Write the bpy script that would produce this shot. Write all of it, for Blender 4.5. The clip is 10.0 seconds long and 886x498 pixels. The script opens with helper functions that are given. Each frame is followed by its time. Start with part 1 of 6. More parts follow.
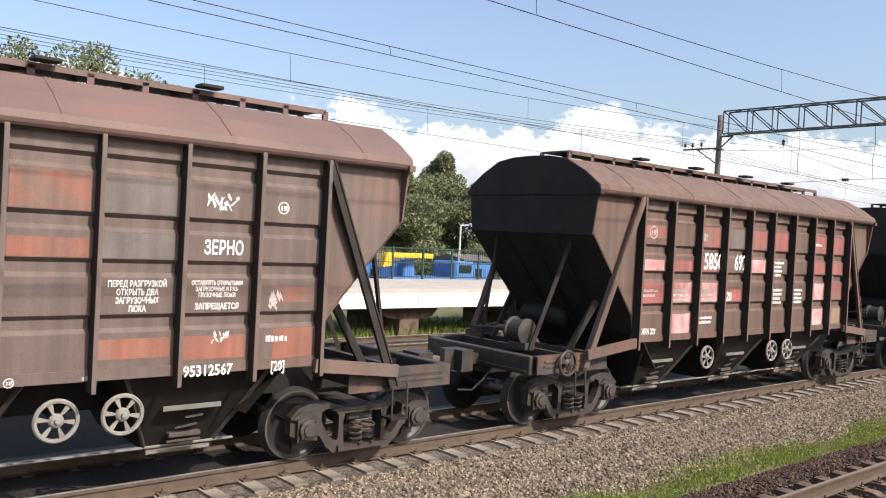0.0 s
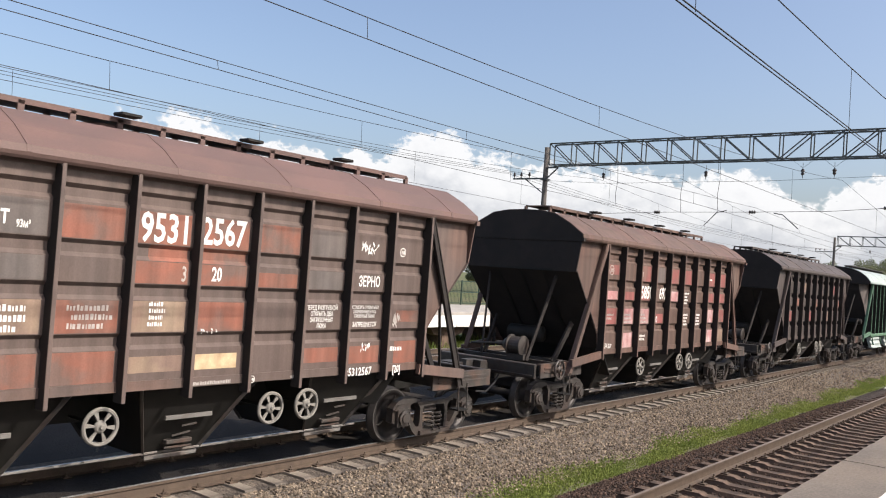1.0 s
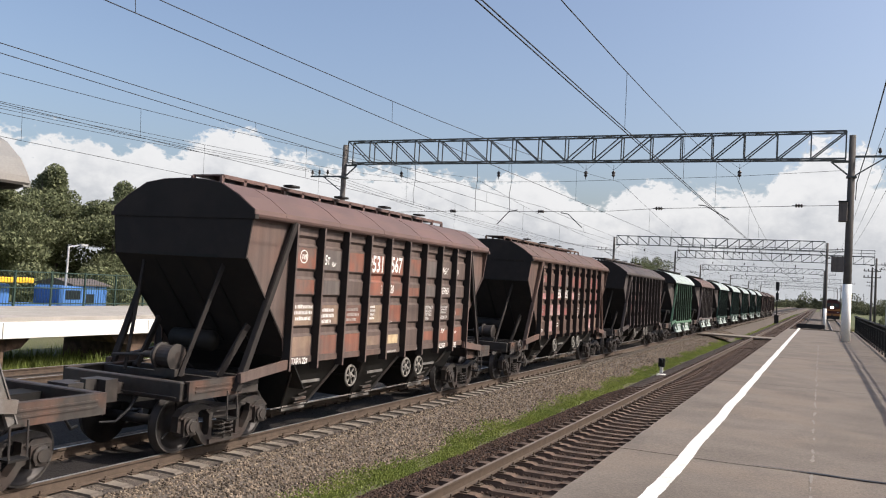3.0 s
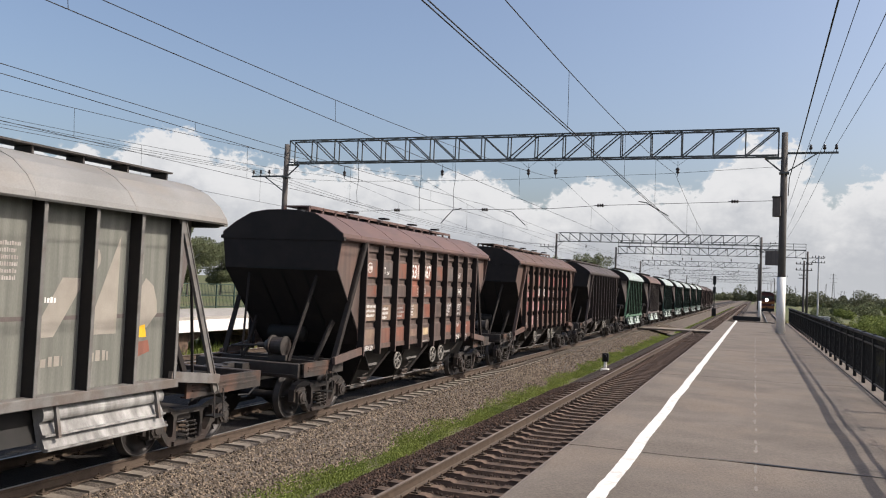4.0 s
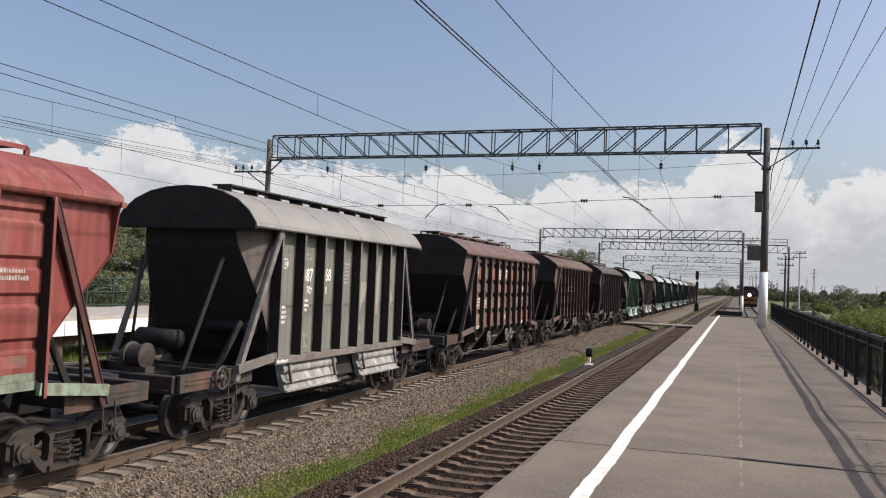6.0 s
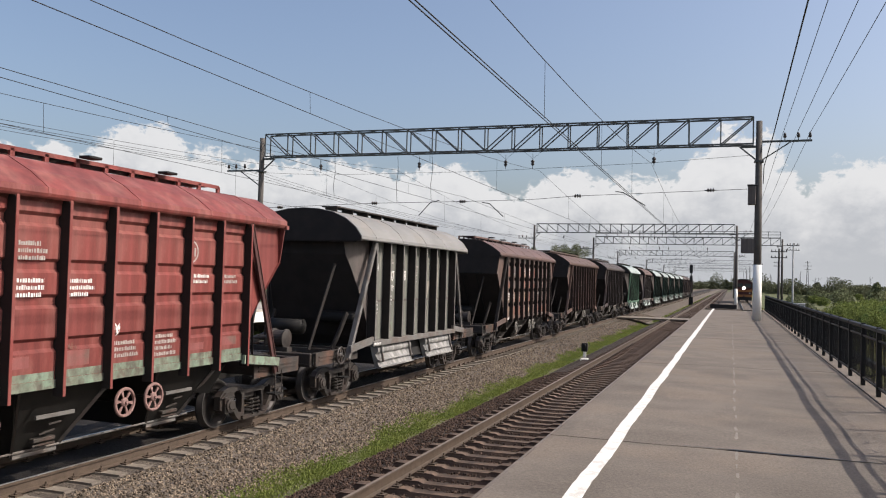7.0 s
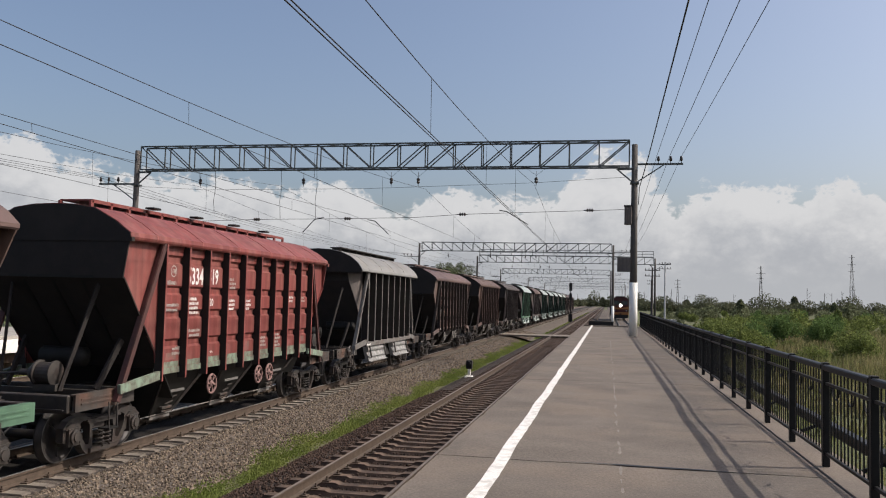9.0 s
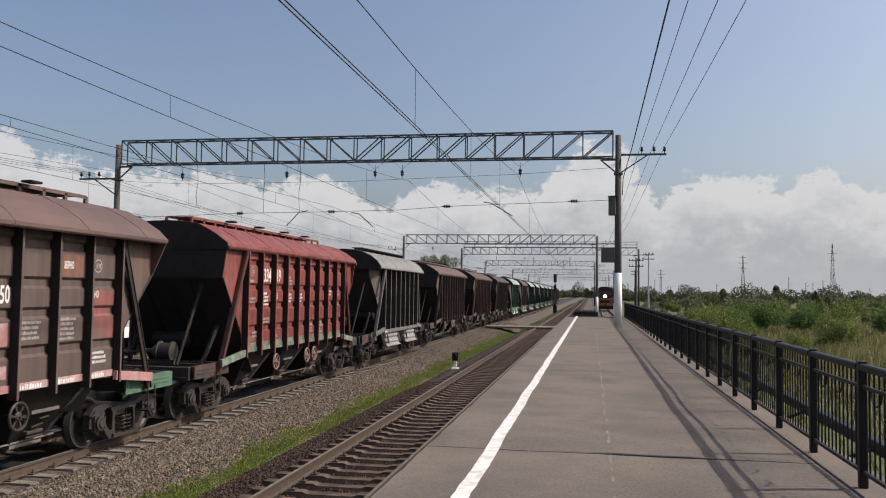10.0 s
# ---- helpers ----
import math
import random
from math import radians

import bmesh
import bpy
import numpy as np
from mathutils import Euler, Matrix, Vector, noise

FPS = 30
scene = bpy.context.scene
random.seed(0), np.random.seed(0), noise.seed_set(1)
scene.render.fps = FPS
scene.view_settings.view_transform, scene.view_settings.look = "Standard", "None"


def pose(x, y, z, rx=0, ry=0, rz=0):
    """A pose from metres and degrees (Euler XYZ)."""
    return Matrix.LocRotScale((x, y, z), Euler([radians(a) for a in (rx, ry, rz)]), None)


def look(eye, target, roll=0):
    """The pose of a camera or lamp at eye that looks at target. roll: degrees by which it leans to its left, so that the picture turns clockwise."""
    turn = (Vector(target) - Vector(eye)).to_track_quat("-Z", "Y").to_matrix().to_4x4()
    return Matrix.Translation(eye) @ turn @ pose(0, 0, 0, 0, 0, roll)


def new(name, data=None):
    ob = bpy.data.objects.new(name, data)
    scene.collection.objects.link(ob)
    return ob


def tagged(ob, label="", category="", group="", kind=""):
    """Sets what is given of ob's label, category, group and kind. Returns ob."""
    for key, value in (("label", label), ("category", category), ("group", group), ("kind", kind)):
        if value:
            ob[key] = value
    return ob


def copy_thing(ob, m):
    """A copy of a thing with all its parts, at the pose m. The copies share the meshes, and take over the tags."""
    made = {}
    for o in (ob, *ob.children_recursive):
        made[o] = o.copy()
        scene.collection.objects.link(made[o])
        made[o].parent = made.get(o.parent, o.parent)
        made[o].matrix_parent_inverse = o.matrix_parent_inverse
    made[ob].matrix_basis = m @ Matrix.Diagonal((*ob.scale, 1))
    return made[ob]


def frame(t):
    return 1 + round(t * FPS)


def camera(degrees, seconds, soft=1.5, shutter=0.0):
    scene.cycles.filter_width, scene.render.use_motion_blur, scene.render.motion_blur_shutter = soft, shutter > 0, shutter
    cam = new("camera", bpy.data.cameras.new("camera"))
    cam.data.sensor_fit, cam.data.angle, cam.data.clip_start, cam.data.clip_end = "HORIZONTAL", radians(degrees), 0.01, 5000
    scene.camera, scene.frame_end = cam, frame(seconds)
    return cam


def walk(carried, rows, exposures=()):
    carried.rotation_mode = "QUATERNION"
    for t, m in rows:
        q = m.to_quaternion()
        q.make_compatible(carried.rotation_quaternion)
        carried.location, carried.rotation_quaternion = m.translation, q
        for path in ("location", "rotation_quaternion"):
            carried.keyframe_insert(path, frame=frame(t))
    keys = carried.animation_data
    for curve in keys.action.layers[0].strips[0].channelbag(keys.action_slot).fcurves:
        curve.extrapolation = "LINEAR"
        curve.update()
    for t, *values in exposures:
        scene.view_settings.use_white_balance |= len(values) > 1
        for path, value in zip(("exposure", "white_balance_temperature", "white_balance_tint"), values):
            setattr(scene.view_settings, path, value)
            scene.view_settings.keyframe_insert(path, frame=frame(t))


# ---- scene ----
cam = camera(56.47, 10.0, soft=1.1)
walk(cam, [
    (0.0, pose(0.099, -0.842, 3.110, 89.16, -3.02, 49.58)),
    (0.5, pose(0.044, -0.578, 3.112, 90.41, -3.53, 43.13)),
    (1.0, pose(0.179, -0.665, 3.121, 91.44, -4.05, 38.24)),
    (1.5, pose(0.172, -0.451, 3.102, 93.24, -4.40, 35.98)),
    (2.0, pose(0.128, -0.241, 3.085, 92.60, -3.79, 31.95)),
    (2.5, pose(0.099, -0.044, 3.064, 92.30, -3.67, 27.87)),
    (4.0, pose(-0.001, 0.046, 3.080, 92.44, -2.41, 20.71)),
    (4.5, pose(-0.023, 0.083, 3.079, 92.46, -2.33, 20.15)),
    (5.0, pose(-0.019, 0.130, 3.074, 92.29, -2.29, 19.93)),
    (5.5, pose(-0.035, 0.169, 3.070, 92.26, -2.50, 19.71)),
    (7.0, pose(-0.033, 0.157, 3.064, 91.99, -1.54, 19.24)),
    (7.5, pose(-0.046, 0.260, 3.047, 91.87, -1.62, 19.03)),
    (8.0, pose(-0.066, 0.285, 3.051, 91.75, -1.95, 17.40)),
    (8.5, pose(-0.096, 0.426, 3.036, 92.64, -1.28, 14.30)),
    (9.0, pose(-0.112, 0.377, 3.044, 93.46, -1.40, 11.26)),
    (9.5, pose(-0.130, 0.462, 3.029, 93.10, -1.34, 9.39)),
    (10.0, pose(-0.159, 0.426, 3.021, 92.97, -0.79, 10.19)),
], exposures=[(0.0, 0.62), (0.5, 0.53), (1.0, 0.40), (1.5, 0.30), (2.5, 0.26), (4.0, 0.10), (5.5, 0.04), (7.0, 0.07), (8.0, 0.05), (8.5, 0.02), (9.0, -0.15), (10.0, -0.18)])
scene.view_settings.use_white_balance = True
scene.view_settings.white_balance_temperature, scene.view_settings.white_balance_tint = 6620, 13

# ---- light ----
SUN_AZ, SUN_EL = radians(76), radians(43)
world = bpy.data.worlds.new("world")
scene.world = world
world.use_nodes = True
_sky = world.node_tree.nodes.new("ShaderNodeTexSky")
_sky.sky_type, _sky.sun_disc = "NISHITA", False
_sky.sun_elevation, _sky.sun_rotation = SUN_EL, SUN_AZ
_sky.air_density, _sky.dust_density, _sky.ozone_density = 1.0, 4.2, 2.0
world.node_tree.links.new(_sky.outputs[0], world.node_tree.nodes["Background"].inputs[0])
world.node_tree.nodes["Background"].inputs[1].default_value = 0.165
sun_data = bpy.data.lights.new("sun", "SUN")
sun_data.energy, sun_data.angle, sun_data.color = 4.7, radians(0.5), (1.0, 0.94, 0.85)
sun = new("sun", sun_data)
to_sun = Vector((math.sin(SUN_AZ) * math.cos(SUN_EL), math.cos(SUN_AZ) * math.cos(SUN_EL), math.sin(SUN_EL)))
sun.matrix_world = look(to_sun * 200, (0, 0, 0))

# ---- materials ----


def material(name, base, rough=0.7, metal=0.0, second=None, amount=0.5, scale=3.0, fine=40.0, bump=0.2, bump_scale=None,
             third=None, third_amount=0.35, third_scale=0.8, stretch=(1, 1, 1), island=0.0, spec=0.3, distance=0.01, thin=0.0, grit=0.10, streak=0.0):
    """Base colour with large patches, fine grain and relief, in object space."""
    m = bpy.data.materials.new(name)
    m.use_nodes = True
    nt = m.node_tree
    n, l = nt.nodes, nt.links
    bsdf = n["Principled BSDF"]
    bsdf.inputs["Roughness"].default_value, bsdf.inputs["Metallic"].default_value = rough, metal
    bsdf.inputs["Specular IOR Level"].default_value = spec
    co = n.new("ShaderNodeTexCoord")
    mp = n.new("ShaderNodeMapping")
    mp.inputs["Scale"].default_value = stretch
    l.new(co.outputs["Object"], mp.inputs[0])

    def noise_at(s, detail=6.0):
        t = n.new("ShaderNodeTexNoise")
        t.inputs["Scale"].default_value, t.inputs["Detail"].default_value = s, detail
        l.new(mp.outputs[0], t.inputs["Vector"])
        return t.outputs["Fac"]

    def ramp(src, a, b):
        r = n.new("ShaderNodeMapRange")
        r.inputs[1].default_value, r.inputs[2].default_value = a, b
        l.new(src, r.inputs[0])
        return r.outputs[0]

    def mix(fac, a, b, mode="MIX"):
        x = n.new("ShaderNodeMix")
        x.data_type, x.blend_type = "RGBA", mode
        for sock, v in ((x.inputs[0], fac), (x.inputs[6], a), (x.inputs[7], b)):
            if isinstance(v, tuple):
                sock.default_value = (*v, 1)
            elif isinstance(v, float):
                sock.default_value = v
            else:
                l.new(v, sock)
        return x.outputs[2]

    def times(src, k):
        x = n.new("ShaderNodeMath")
        x.operation = "MULTIPLY"
        l.new(src, x.inputs[0])
        x.inputs[1].default_value = k
        return x.outputs[0]

    second = second or tuple(c * 0.6 for c in base)
    col = mix(times(ramp(noise_at(scale), 0.35, 0.7), amount), base, second)
    if third:
        col = mix(times(ramp(noise_at(third_scale, 8.0), 0.48, 0.62), third_amount), col, third)
    grain = ramp(noise_at(fine, 3.0), 0.25, 0.75)
    shade = n.new("ShaderNodeMapRange")
    shade.inputs[3].default_value, shade.inputs[4].default_value = 1 - grit, 1 + grit
    l.new(grain, shade.inputs[0])
    col = mix(1.0, col, shade.outputs[0], "MULTIPLY")
    if streak:
        # dirt washed down the sheet by rain
        fall = n.new("ShaderNodeMapping")
        fall.inputs["Scale"].default_value = (7.0, 7.0, 0.35)
        l.new(co.outputs["Object"], fall.inputs[0])
        wash = n.new("ShaderNodeTexNoise")
        wash.inputs["Scale"].default_value, wash.inputs["Detail"].default_value = 1.0, 7.0
        l.new(fall.outputs[0], wash.inputs["Vector"])
        v = n.new("ShaderNodeMapRange")
        v.inputs[1].default_value, v.inputs[2].default_value = 0.3, 0.7
        v.inputs[3].default_value, v.inputs[4].default_value = 1 - streak, 1 + 0.7 * streak
        l.new(wash.outputs["Fac"], v.inputs[0])
        col = mix(1.0, col, v.outputs[0], "MULTIPLY")
    if island:
        g = n.new("ShaderNodeNewGeometry")
        v = n.new("ShaderNodeMapRange")
        v.inputs[3].default_value, v.inputs[4].default_value = 1 - island, 1 + island
        l.new(g.outputs["Random Per Island"], v.inputs[0])
        col = mix(1.0, col, v.outputs[0], "MULTIPLY")
    l.new(col, bsdf.inputs["Base Color"])
    if bump:
        b = n.new("ShaderNodeBump")
        b.inputs["Strength"].default_value, b.inputs["Distance"].default_value = bump, distance
        l.new(noise_at(bump_scale or fine, 4.0), b.inputs["Height"])
        l.new(b.outputs[0], bsdf.inputs["Normal"])
    if thin:
        t = n.new("ShaderNodeBsdfTranslucent")
        l.new(col, t.inputs[0])
        ms = n.new("ShaderNodeMixShader")
        ms.inputs[0].default_value = thin
        l.new(bsdf.outputs[0], ms.inputs[1])
        l.new(t.outputs[0], ms.inputs[2])
        l.new(ms.outputs[0], n["Material Output"].inputs[0])
    return m


def glow(name, colour, strength):
    m = bpy.data.materials.new(name)
    m.use_nodes = True
    b = m.node_tree.nodes["Principled BSDF"]
    b.inputs["Base Color"].default_value = (*colour, 1)
    b.inputs["Emission Color"].default_value = (*colour, 1)
    b.inputs["Emission Strength"].default_value = strength
    return m


M = {}
M["brown"] = material("brown_paint", (0.112, 0.082, 0.071), 0.58, 0, (0.086, 0.067, 0.060), 0.8, 1.3, 60, 0.12, third=(0.145, 0.082, 0.062), third_amount=0.45, third_scale=0.9, stretch=(1, 1, 0.6), distance=0.004, streak=0.22)
M["brown_roof"] = material("red_brown_roof_paint", (0.115, 0.074, 0.065), 0.6, 0, (0.095, 0.065, 0.059), 0.7, 1.0, 60, 0.12, third=(0.149, 0.088, 0.075), third_amount=0.5, third_scale=1.5, stretch=(1, 0.6, 1), distance=0.004)
# near black: shade on ends, rib webs, struts and braces, put into the colour
M["shade_dark"] = material("shade_dark_wagon_steel", (0.024, 0.020, 0.018), 0.8, 0, (0.015, 0.013, 0.013), 0.7, 2.0, 50, 0.15, third=(0.035, 0.027, 0.024), third_scale=3.0, distance=0.004)
M["brown_b"] = material("brown_paint_faded", (0.109, 0.071, 0.057), 0.65, 0, (0.079, 0.056, 0.048), 0.7, 1.1, 60, 0.12, third=(0.133, 0.067, 0.052), third_amount=0.4, stretch=(1, 1, 0.6), distance=0.004, streak=0.25)
M["red"] = material("red_oxide_paint", (0.200, 0.050, 0.043), 0.55, 0, (0.125, 0.036, 0.032), 0.75, 1.6, 60, 0.1, third=(0.250, 0.110, 0.092), third_amount=0.45, third_scale=2.6, stretch=(1, 1, 0.35), distance=0.004, streak=0.28)
M["olive"] = material("dirty_olive_grey_paint", (0.158, 0.162, 0.142), 0.65, 0, (0.129, 0.129, 0.112), 0.7, 1.2, 50, 0.1, third=(0.234, 0.234, 0.211), third_amount=0.5, stretch=(1, 1, 0.4), distance=0.004, streak=0.28)
M["olive_light"] = material("weathered_light_grey_paint", (0.212, 0.210, 0.202), 0.6, 0, (0.155, 0.153, 0.146), 0.8, 1.4, 50, 0.1, third=(0.235, 0.180, 0.125), third_amount=0.22, third_scale=0.9, stretch=(1, 0.7, 1), distance=0.004)
M["green"] = material("dark_green_paint", (0.009, 0.033, 0.022), 0.5, 0, (0.007, 0.024, 0.017), 0.5, 1.0, 50, 0.08, distance=0.004)
M["mint"] = material("pale_mint_paint", (0.312, 0.360, 0.336), 0.5, 0, (0.252, 0.300, 0.276), 0.5, 1.0, 50, 0.08, distance=0.004)
M["sill"] = material("dusty_grey_steel", (0.156, 0.150, 0.141), 0.7, 0, (0.090, 0.084, 0.078), 0.8, 4.0, 60, 0.2, third=(0.120, 0.078, 0.054), third_scale=2.0, distance=0.004)
M["cover"] = material("scuffed_pale_grey_cover_paint", (0.34, 0.335, 0.32), 0.5, 0, (0.20, 0.195, 0.185), 0.9, 2.6, 60, 0.15, third=(0.12, 0.115, 0.108), third_amount=0.7, third_scale=1.7, stretch=(1, 1.6, 0.5), distance=0.004, streak=0.4)
M["beige"] = material("faded_beige_sign_paint", (0.30, 0.275, 0.235), 0.65, 0, (0.235, 0.215, 0.185), 0.8, 3.0, 60, 0.1, distance=0.004)
M["beam"] = material("sooty_frame_beam_paint", (0.060, 0.052, 0.046), 0.65, 0, (0.035, 0.031, 0.028), 0.8, 3.0, 60, 0.2, third=(0.120, 0.062, 0.042), third_amount=0.7, third_scale=1.6, distance=0.004, streak=0.2)
M["green_beam"] = material("faded_green_beam_paint", (0.085, 0.165, 0.105), 0.65, 0, (0.055, 0.10, 0.07), 0.7, 4.0, 60, 0.1, distance=0.004)
M["mint_dirty"] = material("dirty_mint_paint", (0.19, 0.26, 0.195), 0.65, 0, (0.13, 0.11, 0.085), 0.9, 4.0, 60, 0.1, third=(0.09, 0.06, 0.05), third_amount=0.6, third_scale=7.0, distance=0.004, streak=0.3)
M["orange"] = material("repainted_orange_red", (0.225, 0.088, 0.06), 0.65, 0, (0.165, 0.085, 0.064), 0.9, 3.0, 60, 0.1, third=(0.13, 0.09, 0.076), third_amount=0.9, third_scale=1.8, distance=0.004, streak=0.22)
M["rose"] = material("repainted_rose", (0.25, 0.082, 0.076), 0.65, 0, (0.185, 0.08, 0.07), 0.8, 3.0, 60, 0.1, third=(0.15, 0.10, 0.082), third_amount=0.8, third_scale=2.0, distance=0.004, streak=0.22)
M["pink"] = material("repainted_pale_pink", (0.40, 0.22, 0.215), 0.65, 0, (0.28, 0.12, 0.115), 0.8, 3.0, 60, 0.1, third=(0.5, 0.40, 0.385), third_amount=0.6, third_scale=2.4, distance=0.004, streak=0.2)
M["tan"] = material("repainted_tan", (0.235, 0.175, 0.125), 0.65, 0, (0.20, 0.13, 0.10), 0.8, 3.0, 60, 0.1, third=(0.155, 0.105, 0.088), third_amount=0.7, third_scale=2.2, distance=0.004, streak=0.22)
M["cream"] = material("cream_poster_rest", (0.5, 0.4, 0.25), 0.7, 0, (0.32, 0.22, 0.13), 0.9, 6.0, 60, 0.1, distance=0.004)
# also stands in for shade on the gussets and for a wire's shadow
M["slate"] = material("slate_paint_and_shade", (0.12, 0.10, 0.092), 0.65, 0, (0.09, 0.08, 0.075), 0.8, 3.0, 60, 0.1, distance=0.004, streak=0.2)
M["white"] = material("white_stencil_paint", (0.72, 0.71, 0.68), 0.6, 0, (0.55, 0.52, 0.48), 0.6, 9.0, 80, 0.0)
M["whitefaint"] = material("worn_stencil_paint", (0.42, 0.39, 0.36), 0.6, 0, (0.25, 0.22, 0.2), 0.9, 9.0, 80, 0.0)
# black steel, dimmed further to stand in for shade under the wagons
M["black_steel"] = material("black_steel_deepened_for_shade", (0.008, 0.008, 0.007), 0.65, 0, (0.016, 0.014, 0.013), 0.7, 5.0, 60, 0.2, distance=0.004)
M["cast"] = material("dusty_cast_steel", (0.024, 0.021, 0.019), 0.55, 0, (0.052, 0.045, 0.039), 0.8, 7.0, 70, 0.3, third=(0.040, 0.021, 0.015), third_scale=3.0, spec=0.5, distance=0.004)
M["wheel"] = material("wheel_steel", (0.028, 0.026, 0.026), 0.5, 0.4, (0.045, 0.039, 0.036), 0.7, 8.0, 60, 0.1, distance=0.002)
M["tread"] = material("worn_wheel_rim_steel", (0.13, 0.125, 0.12), 0.4, 0.6, (0.06, 0.055, 0.05), 0.8, 5.0, 60, 0.05, distance=0.002)
M["rail_side"] = material("rusty_rail_steel", (0.080, 0.058, 0.042), 0.7, 0, (0.048, 0.034, 0.025), 0.8, 6.0, 70, 0.3, distance=0.003, grit=0.24)
M["rail_top"] = material("bright_rail_head", (0.42, 0.41, 0.40), 0.38, 0.7, (0.30, 0.28, 0.26), 0.6, 5.0, 60, 0.02, distance=0.002)
M["rail_worn"] = material("dull_worn_rail_head", (0.20, 0.165, 0.135), 0.55, 0.3, (0.13, 0.10, 0.08), 0.7, 5.0, 60, 0.05, distance=0.002)
M["brown_dark"] = material("dark_brown_paint", (0.072, 0.058, 0.053), 0.65, 0, (0.048, 0.041, 0.039), 0.8, 1.2, 60, 0.12, third=(0.095, 0.062, 0.05), third_amount=0.4, stretch=(1, 1, 0.5), distance=0.004, streak=0.25)
M["red_dark"] = material("dark_red_brace_paint", (0.090, 0.038, 0.034), 0.6, 0, (0.040, 0.024, 0.022), 0.8, 3.0, 60, 0.1, distance=0.003)
M["sleeper"] = material("weathered_concrete_sleeper", (0.225, 0.195, 0.160), 0.9, 0, (0.125, 0.105, 0.085), 0.9, 4.0, 60, 0.4, third=(0.085, 0.068, 0.052), third_scale=2.2, third_amount=0.5, distance=0.006, grit=0.24)
M["sleeper_dark"] = material("oily_concrete_sleeper", (0.138, 0.094, 0.068), 0.9, 0, (0.075, 0.052, 0.039), 0.9, 4.0, 60, 0.3, third=(0.030, 0.022, 0.018), third_scale=3.0, third_amount=0.6, distance=0.004, grit=0.24)
# oil and brake dust, made darker still for the shade under the train
M["oil_shade_bed"] = material("oil_dust_and_shade_bed", (0.017, 0.014, 0.012), 0.9, 0, (0.010, 0.008, 0.007), 0.8, 6.0, 45, 0.8, 26, third=(0.026, 0.021, 0.018), third_scale=2.0, distance=0.04, grit=0.24)
M["ballast"] = material("grey_granite_ballast", (0.125, 0.105, 0.087), 0.95, 0, (0.046, 0.037, 0.032), 0.95, 14.0, 45, 1.0, 26, third=(0.165, 0.137, 0.112), third_scale=11.0, third_amount=0.7, distance=0.06, grit=0.24)
M["ballast_dark"] = material("oil_darkened_ballast", (0.041, 0.030, 0.025), 0.95, 0, (0.017, 0.013, 0.011), 0.9, 18.0, 45, 1.0, 30, third=(0.060, 0.043, 0.035), third_scale=12.0, third_amount=0.6, distance=0.05, grit=0.24)
M["stone"] = material("crushed_granite", (0.178, 0.143, 0.107), 0.92, 0, (0.105, 0.080, 0.058), 0.8, 5.0, 60, 0.2, island=0.75, distance=0.004, grit=0.24)
M["stone_dark"] = material("oily_crushed_granite", (0.074, 0.047, 0.035), 0.9, 0, (0.036, 0.024, 0.018), 0.7, 9.0, 60, 0.2, island=0.7, distance=0.004, grit=0.24)
M["concrete"] = material("worn_platform_concrete", (0.150, 0.128, 0.107), 0.9, 0, (0.105, 0.089, 0.073), 0.9, 1.1, 34, 0.8, 40, third=(0.172, 0.138, 0.108), third_scale=0.7, third_amount=0.55, distance=0.008, grit=0.24)
M["concrete_pale"] = material("pale_concrete", (0.33, 0.31, 0.28), 0.9, 0, (0.25, 0.235, 0.21), 0.8, 1.5, 60, 0.25, distance=0.004, grit=0.24)
M["mortar"] = material("worn_mortar", (0.215, 0.195, 0.170), 0.9, 0, (0.165, 0.148, 0.128), 0.9, 8.0, 80, 0.2, distance=0.003, grit=0.24)
M["whitewash"] = material("whitewashed_concrete", (0.80, 0.79, 0.75), 0.85, 0, (0.68, 0.66, 0.61), 0.6, 2.0, 60, 0.15, distance=0.003, grit=0.24)
M["line"] = material("worn_white_line_paint", (0.74, 0.73, 0.69), 0.8, 0, (0.58, 0.56, 0.52), 0.7, 6.0, 90, 0.15, third=(0.36, 0.34, 0.31), third_scale=7.0, third_amount=0.5, distance=0.003, grit=0.24)
M["fence"] = material("black_fence_paint", (0.009, 0.009, 0.009), 0.5, 0, (0.017, 0.016, 0.015), 0.6, 8.0, 60, 0.1, spec=0.25, distance=0.003)
M["galv"] = material("grey_painted_lattice_steel", (0.100, 0.108, 0.108), 0.6, 0.2, (0.068, 0.072, 0.072), 0.7, 2.0, 50, 0.1, distance=0.003)
M["pole"] = material("dark_concrete_pole", (0.075, 0.068, 0.063), 0.85, 0, (0.10, 0.092, 0.085), 0.7, 3.0, 50, 0.2, distance=0.004)
M["wire"] = material("dark_wire", (0.03, 0.03, 0.032), 0.6, 0.3, bump=0.0)
M["porcelain"] = material("brown_porcelain", (0.03, 0.022, 0.02), 0.3, 0, bump=0.0, spec=0.5)
M["soil"] = material("grassy_soil", (0.085, 0.100, 0.040), 0.95, 0, (0.120, 0.105, 0.060), 0.9, 0.12, 6, 0.6, third=(0.060, 0.085, 0.026), third_scale=0.05, third_amount=0.8, distance=0.15)
M["grass"] = material("fresh_grass", (0.140, 0.182, 0.042), 0.7, 0, (0.205, 0.235, 0.060), 0.8, 0.9, 30, 0.0, island=0.4, thin=0.35)
M["grass_dry"] = material("meadow_grass", (0.165, 0.185, 0.062), 0.75, 0, (0.245, 0.190, 0.105), 0.9, 0.25, 30, 0.0, island=0.5, thin=0.3)
M["leaf"] = material("bright_leaves", (0.170, 0.205, 0.060), 0.65, 0, (0.115, 0.145, 0.046), 0.8, 0.5, 20, 0.0, island=0.55, thin=0.35, spec=0.08)
